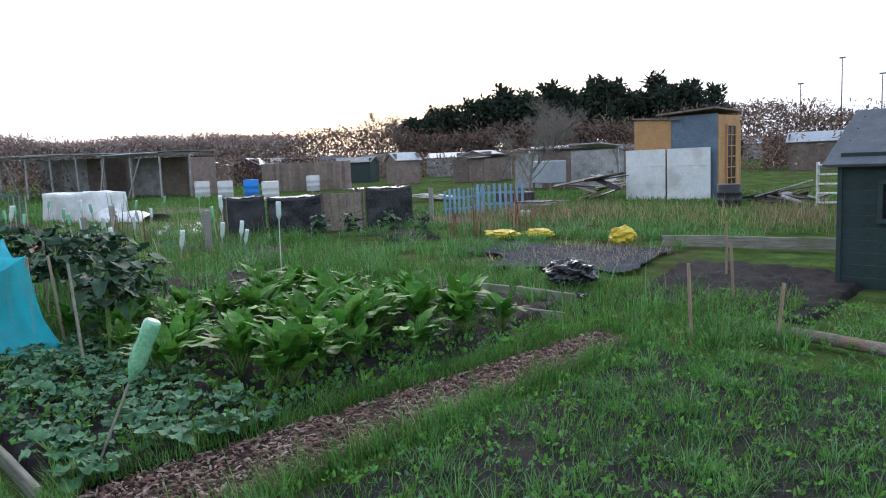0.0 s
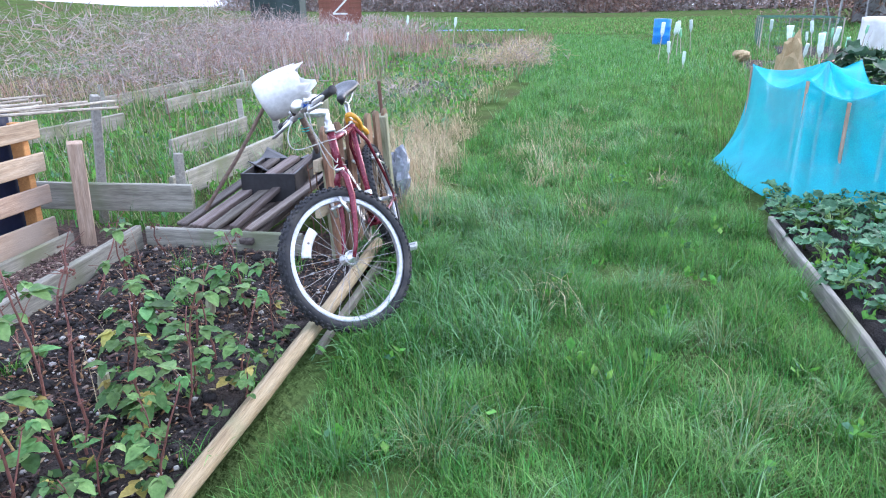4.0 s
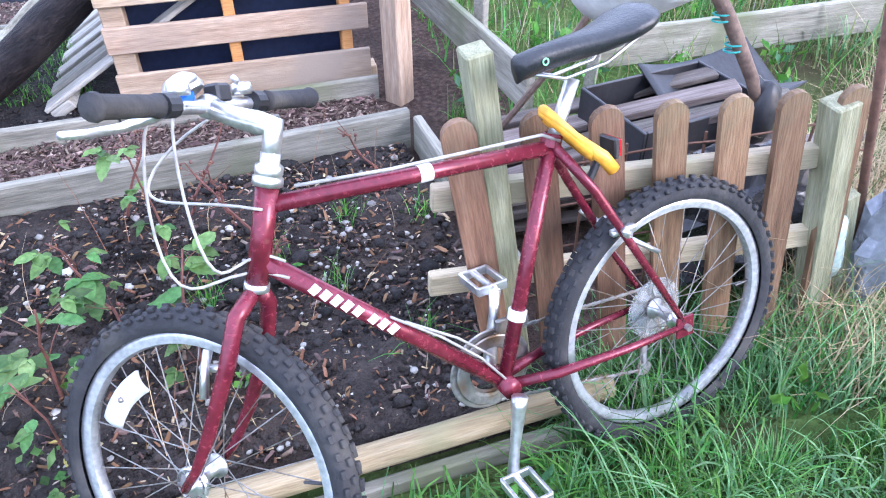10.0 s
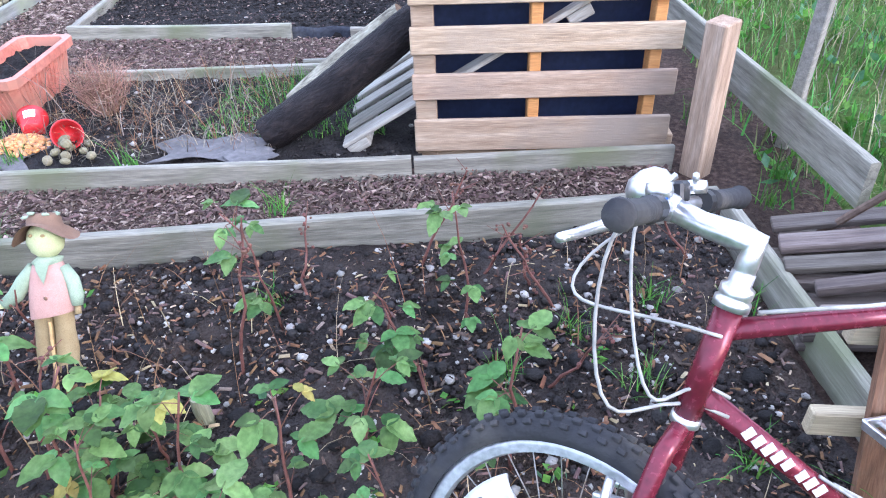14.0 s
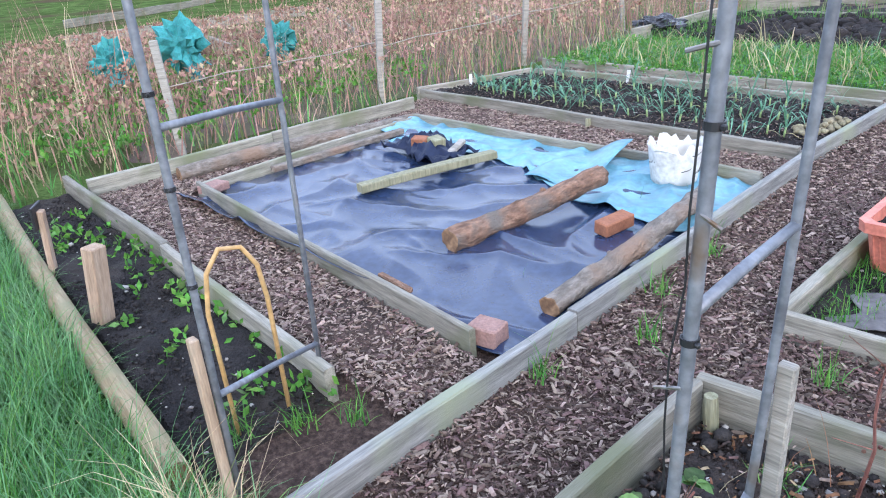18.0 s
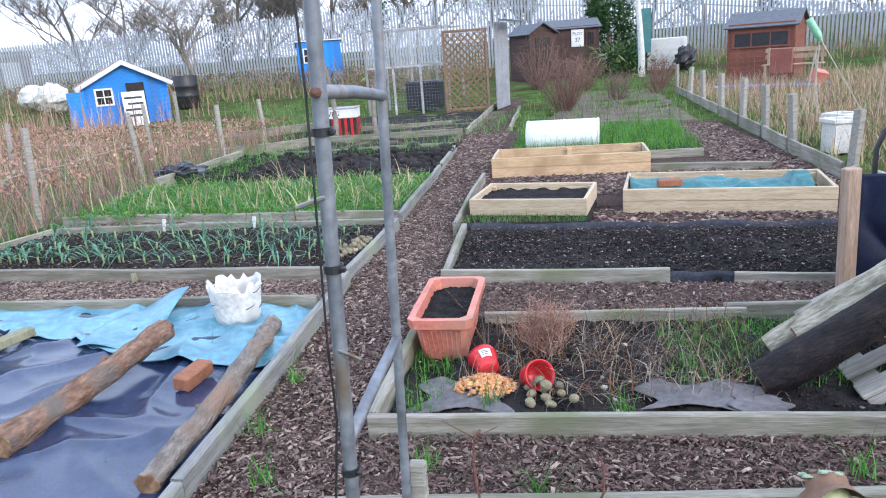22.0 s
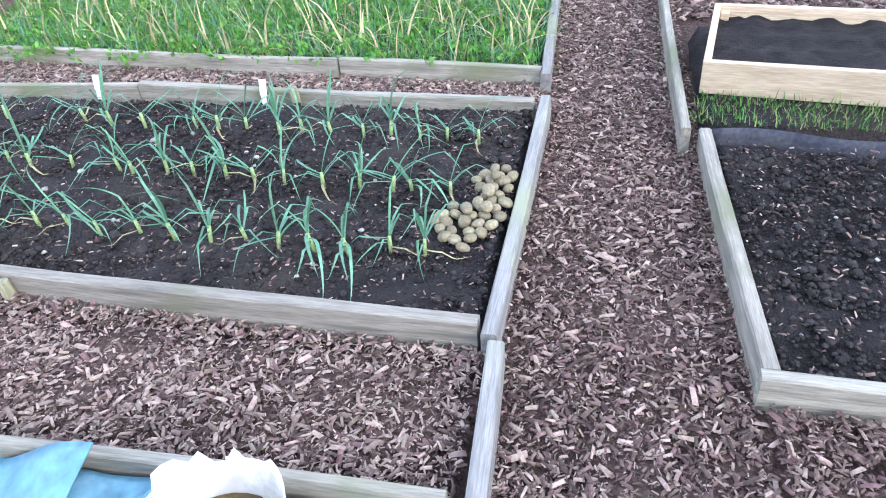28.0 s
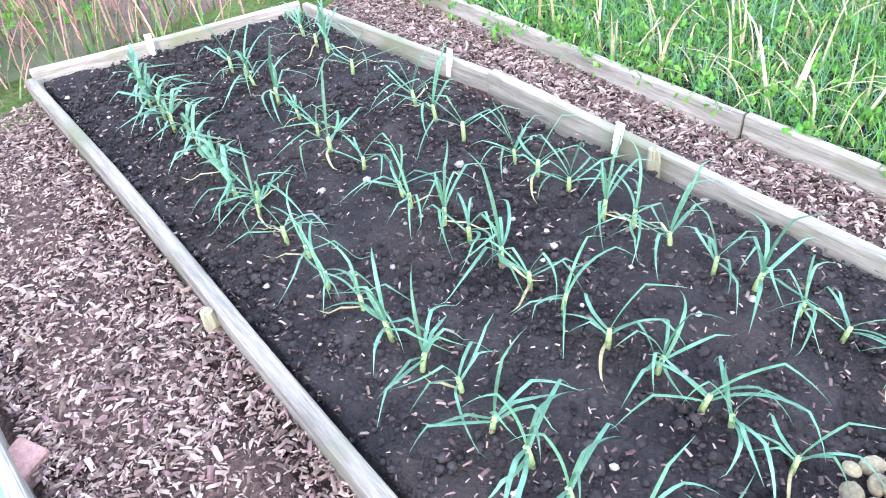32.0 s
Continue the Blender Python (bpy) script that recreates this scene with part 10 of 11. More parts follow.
# weeds on the beds
grass("bed_weeds", scatter([[(-0.1, 3.5), (0.75, 3.5), (0.75, 4.2), (-0.1, 4.2)], [(-1.22, 3.2), (-1.0, 3.2), (-1.0, 4.0), (-1.22, 4.0)]], 2600), 0.04, 0.05, 0.005, [M_grass, M_weed], "green grass weeds on the bed", 1.1, 3, "weeds", 0.3, 0.8)
wt = []
for x, y in [(-1.55, 2.72), (-1.7, 3.05), (-1.72, 3.5), (-1.0, 2.85), (-0.6, 2.72), (0.4, 2.9), (-1.68, 2.3), (-2.05, 1.62), (-2.15, 1.45), (-1.95, 1.75), (1.65, 2.35), (1.55, 2.0), (1.75, 1.75), (1.4, 2.2), (1.9, 2.3), (1.2, 2.05), (-0.9, 2.3), (0.5, 2.35), (-0.35, 1.55), (0.15, 1.36), (0.6, 1.4), (2.2, 2.9), (2.3, 3.1), (2.1, 3.6), (-0.3, 3.25), (-1.1, 3.22), (-0.82, 3.3)]:
    n, r = 34, 0.055
    a, d = NR.uniform(0, 6.283, n), NR.random(n)
    wt.append(np.stack([x + r * d * np.cos(a), y + r * d * np.sin(a)], 1))
grass("small_weeds", np.concatenate(wt), 0.045, 0.085, 0.005, [M_grass, M_weed], "small green weed tufts on soil and chips", 1.0, 3, "weeds", 0.35)
grass("overgrown_grass", scatter([[(2.3, 2.9), (9, 2.2), (10, 7.5), (2.3, 7.2)]], 420), -0.02, 0.16, 0.010, [M_grass, M_grassdull], "rough grass on the neighbouring plot", 0.8, 3, "grass", 0.4, 0.7)
# grassy bed with dried tops
GB = [[(-5.35, 6.92), (-2.03, 6.75), (-2.06, 8.5), (-5.45, 8.45)]]
grass("bed_grass", scatter(GB, 3600), 0.05, 0.12, 0.006, [M_weed, M_leek], "dense bright green growth filling the bed", 1.6, 3, "green growth", 0.35, 0.4)
grass("dry_onion_tops", scatter(GB, 150), 0.05, 0.23, 0.014, [M_onionleaf, M_straw], "pale dried onion tops standing in green growth", 1.35, 5, "dry stems", 0.35)
grass("bed_weeds", scatter([[(-5.4, 8.6), (-4.6, 8.6), (-4.6, 11.0), (-5.5, 11.0)], [(-5.4, 10.4), (-2.2, 10.6), (-2.2, 11.2), (-5.5, 11.0)]], 700), 0.05, 0.12, 0.008, [M_grass, M_weed], "green weeds edging the dug bed", 0.9, 3, "weeds", 0.4)
grass("seedling_growth", scatter([[(-1.3, 10.0), (1.05, 9.8), (1.1, 12.9), (-1.3, 12.9)]], 900), 0.05, 0.12, 0.009, [M_weed, M_grass], "bright green seedlings on the far bed", 0.8, 3, "seedlings", 0.3)
grass("bed_weeds", scatter([[(-1.38, 6.22), (-0.38, 6.18), (-0.39, 6.36), (-1.36, 6.50)]], 3800), 0.088, 0.034, 0.005, [M_grass, M_grassdull], "short dull grass strip by the planter", 1.0, 3, "grass", 0.4)
grass("long_grass", scatter([[(1.05, 0.45), (3.4, 0.45), (3.4, 1.22), (1.05, 1.12)]], 3800), 0.0, 0.125, 0.0075, [M_grasslong, M_grass], "matted pale green grass before the bicycle", 1.7, 5, "grass", 0.3, 0.9, 0.3)

# ---- grass and weeds of the plots ----
def terrain(p):
    return np.array([hgt(x, y) for x, y in p])


FALLOW = [(6.6, 3.0, 2.6, 0.9, 4, 30), (10.2, 3.1, 2.8, 1.3, 4, 25), (14.9, 4.5, 3.2, 2.2, 2, 8), (18.5, 7.0, 4.0, 1.6, 6, 10), (22.5, 4.6, 5.0, 1.8, 8, 12), (8.2, -2.2, 2.4, 0.9, -3, 30), (10.6, -3.8, 3.0, 1.2, -8, 30), (16.5, -3.4, 4.5, 1.4, -5, 18), (22, -5.5, 6.0, 2.0, -8, 12), (8.6, -6.4, 2.4, 1.0, -40, 30), (9.0, -10.2, 3.0, 1.2, -30, 25)]
DUG = [[(7.2, -4.1), (6.4, -5.6), (4.5, -4.65), (5.2, -3.3)], [(3.25, -5.72), (1.42, -5.78), (1.42, -4.62), (2.8, -5.1)]]


def bed_quad(cx, cy, w, d, rz):
    a = radians(rz)
    return [(cx + u * w / 2 * math.cos(a) - v * d / 2 * math.sin(a), cy + u * w / 2 * math.sin(a) + v * d / 2 * math.cos(a)) for u, v in ((-1, -1), (1, -1), (1, 1), (-1, 1))]


def off_beds(p):
    """Drops the points that fall on dug soil."""
    keep = np.ones(len(p), bool)
    for q in [bed_quad(*r[:5]) for r in FALLOW] + DUG:
        keep &= ~in_quad(p, np.array(q, float))
    return p[keep]


def patch(name, quads, per, length, width, mats, label, lean=0.8, seg=3, cat="grass", share=0.2, clump=0.5, wind=0.3, dz=0.0):
    p = off_beds(scatter(quads, per))
    return grass(name, p, terrain(p) + dz, length, width, mats, label, lean, seg, cat, share, clump, wind)


sheet("soil_weedy_plot", [(-3.6, -1.25), (0.12, -1.2), (0.15, -4.9), (-3.8, -5.0)], 0.012, M_soil, "dark soil showing through weeds", "soil", 0.03, 0.08, 4)
patch("plot_grass", [[(-3.6, -0.9), (0.2, -0.92), (0.25, -5.0), (-3.9, -5.2)]], 1250, 0.075, 0.006, [M_grass, M_weed], "green grass and weeds on the plot", 0.9, 3, "grass", 0.35, 0.6)
patch("plot_grass", [[(0.2, -0.75), (0.95, -0.75), (0.95, -0.95), (0.2, -0.95)], [(0.93, -0.92), (1.12, -0.92), (1.05, -5.0), (0.72, -5.05)], [(0.1, -0.95), (0.3, -0.95), (0.36, -5), (0.2, -5)]], 4200, 0.11, 0.006, [M_grass, M_grassdull], "long green grass edging the chip path", 0.9, 3, "grass", 0.15, 0.6)
patch("plot_grass", [[(-4, -5.2), (5, -4.9), (8, -8), (7, -13), (-0.3, -12.5), (-0.3, -7), (-4, -7)]], 800, 0.13, 0.010, [M_grass, M_grassdull], "rough green grass between plots", 0.8, 3, "grass", 0.25, 0.7)
patch("plot_grass", [[(4.6, -2.0), (13, -2.2), (14, -9), (8, -8), (5, -4.9)]], 620, 0.13, 0.011, [M_grass, M_grassdull], "rough green grass among the beds", 0.8, 3, "grass", 0.25, 0.7)
patch("plot_grass", [[(5, -0.8), (13, -0.9), (13, -2.2), (6.3, -2.0)]], 700, 0.13, 0.010, [M_grass, M_grassdull], "green grass beside the track", 0.8, 3, "grass", 0.2, 0.6)
patch("plot_grass", [[(13, -1.5), (34, -2.5), (34, -18), (14, -14), (13, -6)], [(7, -13), (14, -13), (16, -24), (0, -24), (-0.3, -12.5)], [(-6, -12), (-0.3, -12), (-0.3, -24), (-6, -24)]], 260, 0.09, 0.028, [M_grass, M_grassdull], "green rough grass on distant plots", 0.8, 2, "grass", 0.35, 0.6)
patch("plot_grass", [[(34, -24), (34, 16), (62, 26), (62, -40)], [(12, 2), (34, 3.5), (34, 16), (12, 13)]], 90, 0.08, 0.06, [M_grass, M_grassdull], "far grassy plots", 0.8, 2, "grass", 0.4, 0.5)


def leafy(name, quads, per, size, mats, label, z=0.05, cat="weeds"):
    """Low broad weed leaves lying in rosettes."""
    p = scatter(quads, per)
    n = len(p)
    k = 7
    c = np.repeat(np.stack([p[:, 0], p[:, 1], terrain(p) + z], 1), k, 0)
    c += NR.normal(0, size * 0.5, c.shape) * np.array([1, 1, 0.35])
    c[:, 2] = np.maximum(c[:, 2], np.repeat(terrain(p), k) + 0.01)
    v, q = cloud(c, size, size * 0.62, NR, 0.35)
    return big_mesh(name, v.reshape(-1, 3), q, mats, "stuff", label, cat, (NR.random(n * k) < 0.2).astype(int))


leafy("low_weeds", [[(-2.6, -2.2), (0.15, -1.6), (0.2, -5.0), (-3.4, -5.0)], [(-3.6, -5.2), (0.9, -5.1), (0.6, -7.2), (-0.4, -7.2), (-3.8, -6.6)]], 85, 0.032, [M_weed, M_cabbage], "low broad-leaved green weeds on the plot")
leafy("low_weeds", [[(0.98, -0.95), (4.2, -0.9), (4.4, -4.9), (0.9, -4.9)]], 60, 0.05, [M_weed, M_cabbage], "low weeds between the vegetables")
leafy("low_weeds", [[(2.3, 2.9), (9, 2.2), (10, 7.5), (2.3, 7.2)]], 20, 0.06, [M_weed, M_cabbage], "low green weeds on the neighbouring plot")
leafy("track_weeds", [[(-1.6, -0.8), (5, -0.8), (5, 1.4), (-1.1, 1.2)]], 6, 0.05, [M_weed, M_cabbage], "broad weed leaves in the track grass", 0.06)

# dead reddish weeds
patch("dead_weeds", [[(-13.5, 1.8), (-5.55, 1.8), (-5.6, 14), (-12.5, 15)], [(-12, -1.5), (-5.3, -1.5), (-5.4, 1.8), (-13.5, 1.8)]], 62, 0.46, 0.011, [M_deadweed, M_straw], "dead reddish weed stems on an overgrown plot", 0.75, 4, "dead weeds", 0.2, 0.9)
patch("dead_weeds", [[(-13, 5), (-12, 15), (-7, 17), (-11, 22), (-24, 17), (-22, 6)]], 20, 0.6, 0.03, [M_deadweed, M_straw], "dead reddish weeds on far plots", 0.4, 3, "dead weeds", 0.2, 0.5)
patch("weedy_grass", [[(-13.5, 1.8), (-5.4, 1.8), (-5.6, 14), (-12.5, 15)], [(-12, -1.5), (-5.3, -1.5), (-5.4, 1.8), (-13.5, 1.8)], [(-7, 15), (-5.6, 14), (-5.6, 20), (-12, 24)]], 90, 0.2, 0.014, [M_grassdull, M_grass], "dull grass under the dead weeds", 0.8, 3, "grass", 0.4, 0.5)
patch("dead_weeds", [[(5.5, 3.2), (18, 4.0), (19, 11), (6, 9)], [(3.4, 7.2), (9, 7.0), (9, 12), (3.0, 12)]], 14, 0.3, 0.014, [M_deadweed, M_straw], "brown dead weeds on the neighbouring plot", 0.5, 4, "dead weeds", 0.3, 0.7)
patch("dead_weeds", [[(2.25, 8.5), (5.4, 8.5), (7.6, 21), (2.3, 23)]], 55, 0.24, 0.009, [M_deadweed, M_straw], "pale dry weeds along the plot fence", 0.5, 4, "dead weeds", 0.25, 0.5)
patch("plot_grass", [[(2.2, 7.5), (9, 7.5), (12, 22), (2.4, 26)]], 60, 0.13, 0.016, [M_grassdull, M_straw], "dull grass on the plot beyond the fence", 0.8, 3, "grass", 0.35, 0.6)
patch("plot_grass", [[(-2.2, 12.9), (1.9, 12.9), (2.2, 27), (-1.2, 27)], [(-6, 11.3), (-2.3, 11.3), (-1.6, 16), (-6, 16)]], 60, 0.12, 0.014, [M_grassdull, M_grass], "sparse grass on the far beds", 0.8, 3, "grass", 0.4, 0.7)
patch("rough_weeds", [[(-24, 24), (-10, 26), (-3, 30), (-3, 36), (-30, 34)], [(3, 29), (12, 27), (14, 33), (3, 36)]], 22, 0.55, 0.035, [M_grassdull, M_deadweed], "rank weeds below the palisade fence", 0.6, 3, "weeds", 0.35, 0.6)
patch("dead_brassicas", [[(9.6, -8.2), (10.4, -8.4), (9.4, -11.6), (8.6, -13.6), (9.6, -13.4), (10, -11)]], 60, 0.32, 0.05, [M_deadleaf, M_kale], "wilted reddish plants before the compost bins", 0.7, 3, "dead plants", 0.4, 0.5)
patch("dead_docks", [[(7.0, -9.6), (7.6, -9.8), (6.6, -11.8), (6.0, -11.4)], [(11.9, -5.4), (12.5, -5.2), (12.4, -6), (11.9, -6)]], 55, 0.75, 0.03, [M_deadleaf, M_deadweed], "brown seeding dock stems on the plot", 0.3, 4, "dead weeds", 0.4, 0.4)
patch("strewn_straw", [[(2.3, -7.5), (4.4, -7.6), (4.4, -9.9), (2.3, -9.7)]], 130, 0.16, 0.008, [M_straw, M_straw], "dry straw strewn over membrane", 1.7, 3, "straw", 0.1, 0.3, 0.3, 0.04)
patch("grass_stumps", [[(-2.45, 2.6), (-2.2, 2.6), (-2.2, 4.6), (-2.5, 4.6)]], 60, 0.05, 0.005, [M_grass, M_weed], "tiny weeds in the chips", 0.9, 3, "weeds", 0.3)


# ---- bushes, hedges and trees ----
def branch_tree(seed, h, spread, depth=4, fan=4, lean=0.35, twig=0.012, base=None, low=0.25):
    """A bare tree: a tapered trunk that forks again and again into twigs."""
    rr = random.Random(seed)
    mb = MB()

    def grow(p, d, L, r, k):
        pts, q, dd = [p], p, d.copy()
        for i in range(3):
            dd = (dd + V(rr.uniform(-1, 1), rr.uniform(-1, 1), rr.uniform(-0.3, 0.9)) * 0.16).normalized()
            q = q + dd * L / 3
            pts.append(q)
        mb.tube(pts, [r, r * 0.9, r * 0.78, r * 0.62], 7 if k >= depth - 1 else (5 if k > 1 else 3), cap=False)
        if k == 0:
            return
        for j in range(fan + rr.randint(-1, 1) + (1 if k == 1 else 0)):
            t = rr.uniform(low if k == depth else 0.3, 1.0)
            i = min(2, int(t * 3))
            s = pts[i].lerp(pts[i + 1], t * 3 - i)
            a = rr.uniform(0, 6.28)
            o = V(math.cos(a), math.sin(a), rr.uniform(-0.1, 0.7))
            nd = (dd * (1 - lean) + o * spread).normalized()
            grow(s, nd, L * rr.uniform(0.5, 0.75), max(twig, r * rr.uniform(0.4, 0.6)), k - 1)

    grow(V(0, 0, -0.2), V(rr.uniform(-0.06, 0.06), rr.uniform(-0.06, 0.06), 1), h * 0.5, base or h * 0.018, depth)
    return mb


BARE = [build(branch_tree(60 + i, 8.5, 0.75, 5, 5, twig=0.006, base=0.11), "bough", M_trunk) for i in range(3)]
TR = random.Random(9)


def bare_tree(x, y, s, k, ivy=False, label="bare winter tree with fine spreading branches"):
    e = thing("bare_tree", label, "tree", pose(x, y, hgt(x, y), 0, 0, TR.uniform(0, 360)) @ Matrix.Scale(s, 4), "bare winter trees")
    part("bough", BARE[k], None, e)
    if ivy:
        n = 900
        c = np.stack([NR.normal(0, 0.22, n), NR.normal(0, 0.22, n), NR.uniform(0, 4.2, n)], 1)
        v, q = cloud(c, 0.16, 0.13, NR)
        part("ivy", np_mesh("ivy", v, q, M_ivy), None, e)


for i, (x, y, s) in enumerate([(-30, 41, 1.2), (-25.5, 39, 1.0), (-21, 42, 1.25), (-17.5, 38.6, 1.05), (-13.8, 40, 1.25), (-10.5, 39.5, 1.0), (-8.2, 42, 1.3), (-5.0, 40, 1.05), (-2.2, 41.5, 1.2), (0.5, 40, 0.95), (3.5, 42, 1.15), (6.2, 39.5, 0.9), (9.5, 43, 1.0), (14, 40, 0.8), (-35, 38, 1.1), (-16.2, 29.5, 0.8), (-20, 46, 1.3), (-12, 47, 1.3), (-4, 48, 1.3), (2, 50, 1.1)]):
    bare_tree(x, y, s, i % 3, i in (5, 9, 2, 12))
for x, y, s, k in [(82, -70, 1.25, 0), (79, -71, 1.1, 1), (75, -77, 1.0, 2), (104, -36, 0.75, 1), (106, -30, 0.6, 2), (97, -47, 0.5, 0), (90, 40, 0.6, 1), (100, 26, 0.55, 2), (14.5, -21.5, 0.5, 0)]:
    bare_tree(x, y, s, k)


def bush(seed, h, w, n):
    rr = random.Random(seed)
    mb = MB()
    for i in range(n):
        a, r = rr.uniform(0, 6.28), rr.random() ** 0.5
        q = V(math.cos(a) * r * w, math.sin(a) * r * w, h * rr.uniform(0.6, 1.0) * (1.1 - 0.4 * r))
        pts = sway((math.cos(a) * r * 0.15, math.sin(a) * r * 0.15, -0.05), q, 4, 0.06, seed * 99 + i)
        mb.tube(pts, [0.011, 0.009, 0.007, 0.005, 0.003], 4)
        for k in range(5):
            s = pts[rr.randint(1, 3)].lerp(pts[4], rr.random())
            mb.tube([s, s + V(rr.uniform(-1, 1), rr.uniform(-1, 1), rr.uniform(0, 1)) * 0.22], [0.004, 0.002], 3)
    return mb


for i, (x, y, h, w, n) in enumerate([(-0.7, 16.9, 1.35, 0.75, 90), (1.7, 20.5, 1.0, 0.5, 45), (0.6, 19.0, 0.8, 0.5, 40), (-1.6, 24.5, 1.8, 0.9, 70), (-0.2, 23.0, 1.2, 0.8, 60), (2.1, 23.6, 0.9, 0.5, 40), (7.2, 14.8, 1.0, 0.5, 30)]):
    solo("twiggy_bush", bush(70 + i, h, w, n), M_hedgered if i != 2 else M_twig, "bare reddish twiggy bush on a bed", "bush", pose(x, y, hgt(x, y)), "twiggy bushes")
solo("dry_shrub", bush(91, 0.85, 0.45, 110), M_deadweed, "small dry reddish shrub in the bed", "shrub", pose(-0.62, 3.82, 0.05) @ Matrix.Scale(0.32, 4))


def crown(n, r, length, width, seed, core=0.7, flat=0.0):
    """A ragged crown of small sprays about several centres."""
    rg = np.random.default_rng(seed)
    k = 9
    cen = rg.normal(0, 0.42, (k, 3)) * np.array(r)
    i = rg.integers(0, k, n)
    d = rg.normal(0, 1, (n, 3))
    d /= np.linalg.norm(d, axis=1)[:, None]
    c = cen[i] + d * (np.array(r) * 0.48) * rg.uniform(0.45, 1.05, n)[:, None]
    return cloud(c, length, width, rg, 0.2)


PINES = []
for i in range(3):
    v, q = crown(2600, (2.6, 2.6, 2.9), 0.75, 0.34, 500 + i)
    PINES.append((np_mesh("crown", v, q, M_pine), build(branch_tree(520 + i, 9, 0.5, 2, 6, base=0.16, low=0.55), "trunk", M_trunk)))


def pine(x, y, s, k, low):
    e = thing("pine_tree", "tall dark pine with a dense ragged crown", "tree", pose(x, y, hgt(x, y), 0, 0, TR.uniform(0, 360)) @ Matrix.Scale(s, 4), "dark pines")
    part("crown", PINES[k][0], None, e, m=Matrix.Translation((0, 0, 6.2 - low)))
    part("trunk", PINES[k][1], None, e)


for i in range(26):
    t = i / 25
    px, py = 80 - 37 * t, -73 - 27 * t
    lift = 0.66 + 0.34 * min(1, t * 3.2) - (0.18 if 0.36 < t < 0.44 else 0) - 0.3 * max(0, (t - 0.9) * 10)
    pine(px + TR.uniform(-1.5, 1.5), py + TR.uniform(-1.5, 1.5), 1.2 * lift * TR.uniform(0.92, 1.06), i % 3, 0.0)
    if i % 2:
        pine(px + 2 + TR.uniform(-2, 2), py - 3, 1.2 * lift * TR.uniform(0.8, 0.95), (i + 1) % 3, 2.2)


def hedge(name, pts, h, dep, n, length, width, mats, label, wob=0.35):
    """A bank of bare twigs along a line, dense low down and ragged on top."""
    P = [V(*p, 0) for p in pts]
    seg = [(b - a).length for a, b in zip(P, P[1:])]
    tot = sum(seg)
    u = NR.uniform(0, tot, n)
    xy = np.zeros((n, 2))
    hh = np.zeros(n)
    acc = 0
    for a, b, s in zip(P, P[1:], seg):
        k = (u >= acc) & (u <= acc + s)
        t = ((u - acc) / s)[k]
        xy[k] = np.array(a.to_2d())[None] + (np.array(b.to_2d()) - np.array(a.to_2d()))[None] * t[:, None]
        acc += s
    hh = np.array([h * (1 + wob * noise.noise(V(q * 0.09, 3, h)) + wob * 0.6 * noise.noise(V(q * 0.35, 7, h))) for q in u])
    xy += NR.normal(0, dep * 0.4, (n, 2))
    z = NR.random(n) ** 0.8 * np.maximum(0.3, hh - length * 0.7)
    c = np.stack([xy[:, 0], xy[:, 1], terrain(xy) + z - 0.8], 1)
    v, q = cloud(c, length, width, NR, 0.15)
    return big_mesh(name, v.reshape(-1, 3), q, mats, "stuff", label, "hedge", (NR.random(n) < 0.25).astype(int))


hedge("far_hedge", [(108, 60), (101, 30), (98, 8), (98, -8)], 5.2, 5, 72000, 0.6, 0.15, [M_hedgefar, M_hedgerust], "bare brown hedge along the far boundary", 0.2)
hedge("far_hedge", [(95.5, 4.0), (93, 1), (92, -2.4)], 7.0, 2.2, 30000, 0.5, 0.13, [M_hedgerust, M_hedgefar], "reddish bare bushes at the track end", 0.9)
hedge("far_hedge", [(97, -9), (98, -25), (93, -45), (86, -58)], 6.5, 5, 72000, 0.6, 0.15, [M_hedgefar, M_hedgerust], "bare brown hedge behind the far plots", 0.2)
hedge("far_hedge", [(86, -58), (76, -72), (60, -82), (38, -92), (10, -98), (-20, -96)], 6.4, 6, 60000, 0.6, 0.17, [M_hedge, M_hedgered], "bare brown scrub below the pines")
hedge("scrub_bank", [(46, -10), (50, -24), (44, -38), (30, -44), (10, -44)], 2.8, 5, 20000, 0.4, 0.09, [M_hedge, M_deadweed], "brown scrub between the far sheds")
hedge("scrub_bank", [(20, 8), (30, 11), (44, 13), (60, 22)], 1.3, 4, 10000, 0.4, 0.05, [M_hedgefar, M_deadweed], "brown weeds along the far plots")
hedge("boundary_scrub", [(-45, 39), (-24, 41), (-13, 42), (-3, 43), (6, 42), (16, 37)], 3.4, 3, 22000, 0.6, 0.03, [M_hedge, M_hedgered], "bare scrub behind the palisade fence")
hedge("bramble_bank", [(-30, 31), (-18, 31), (-11, 30.5), (-6, 26)], 1.8, 3, 11000, 0.32, 0.04, [M_hedge, M_grassdull], "tangled bramble bank below the fence")
hedge("bramble_bank", [(0.6, 27.5), (1.4, 28.5), (2.0, 31)], 2.0, 1.2, 2200, 0.3, 0.07, [M_ivy, M_grassdull], "dark green evergreen shrubs near the sheds")
v, q = crown(2200, (0.9, 0.9, 1.9), 0.3, 0.07, 555)
cf = thing("conifer", "upright dark green conifer by the sheds", "tree", pose(0.95, 31.0, hgt(0.95, 31)))
part("crown", np_mesh("crown", v, q, M_ivy), None, cf, m=Matrix.Translation((0, 0, 2.0)))
part("trunk", MB().cone((0, 0, -0.1), (0, 0, 2.2), 0.12, 0.05), M_trunk, cf)


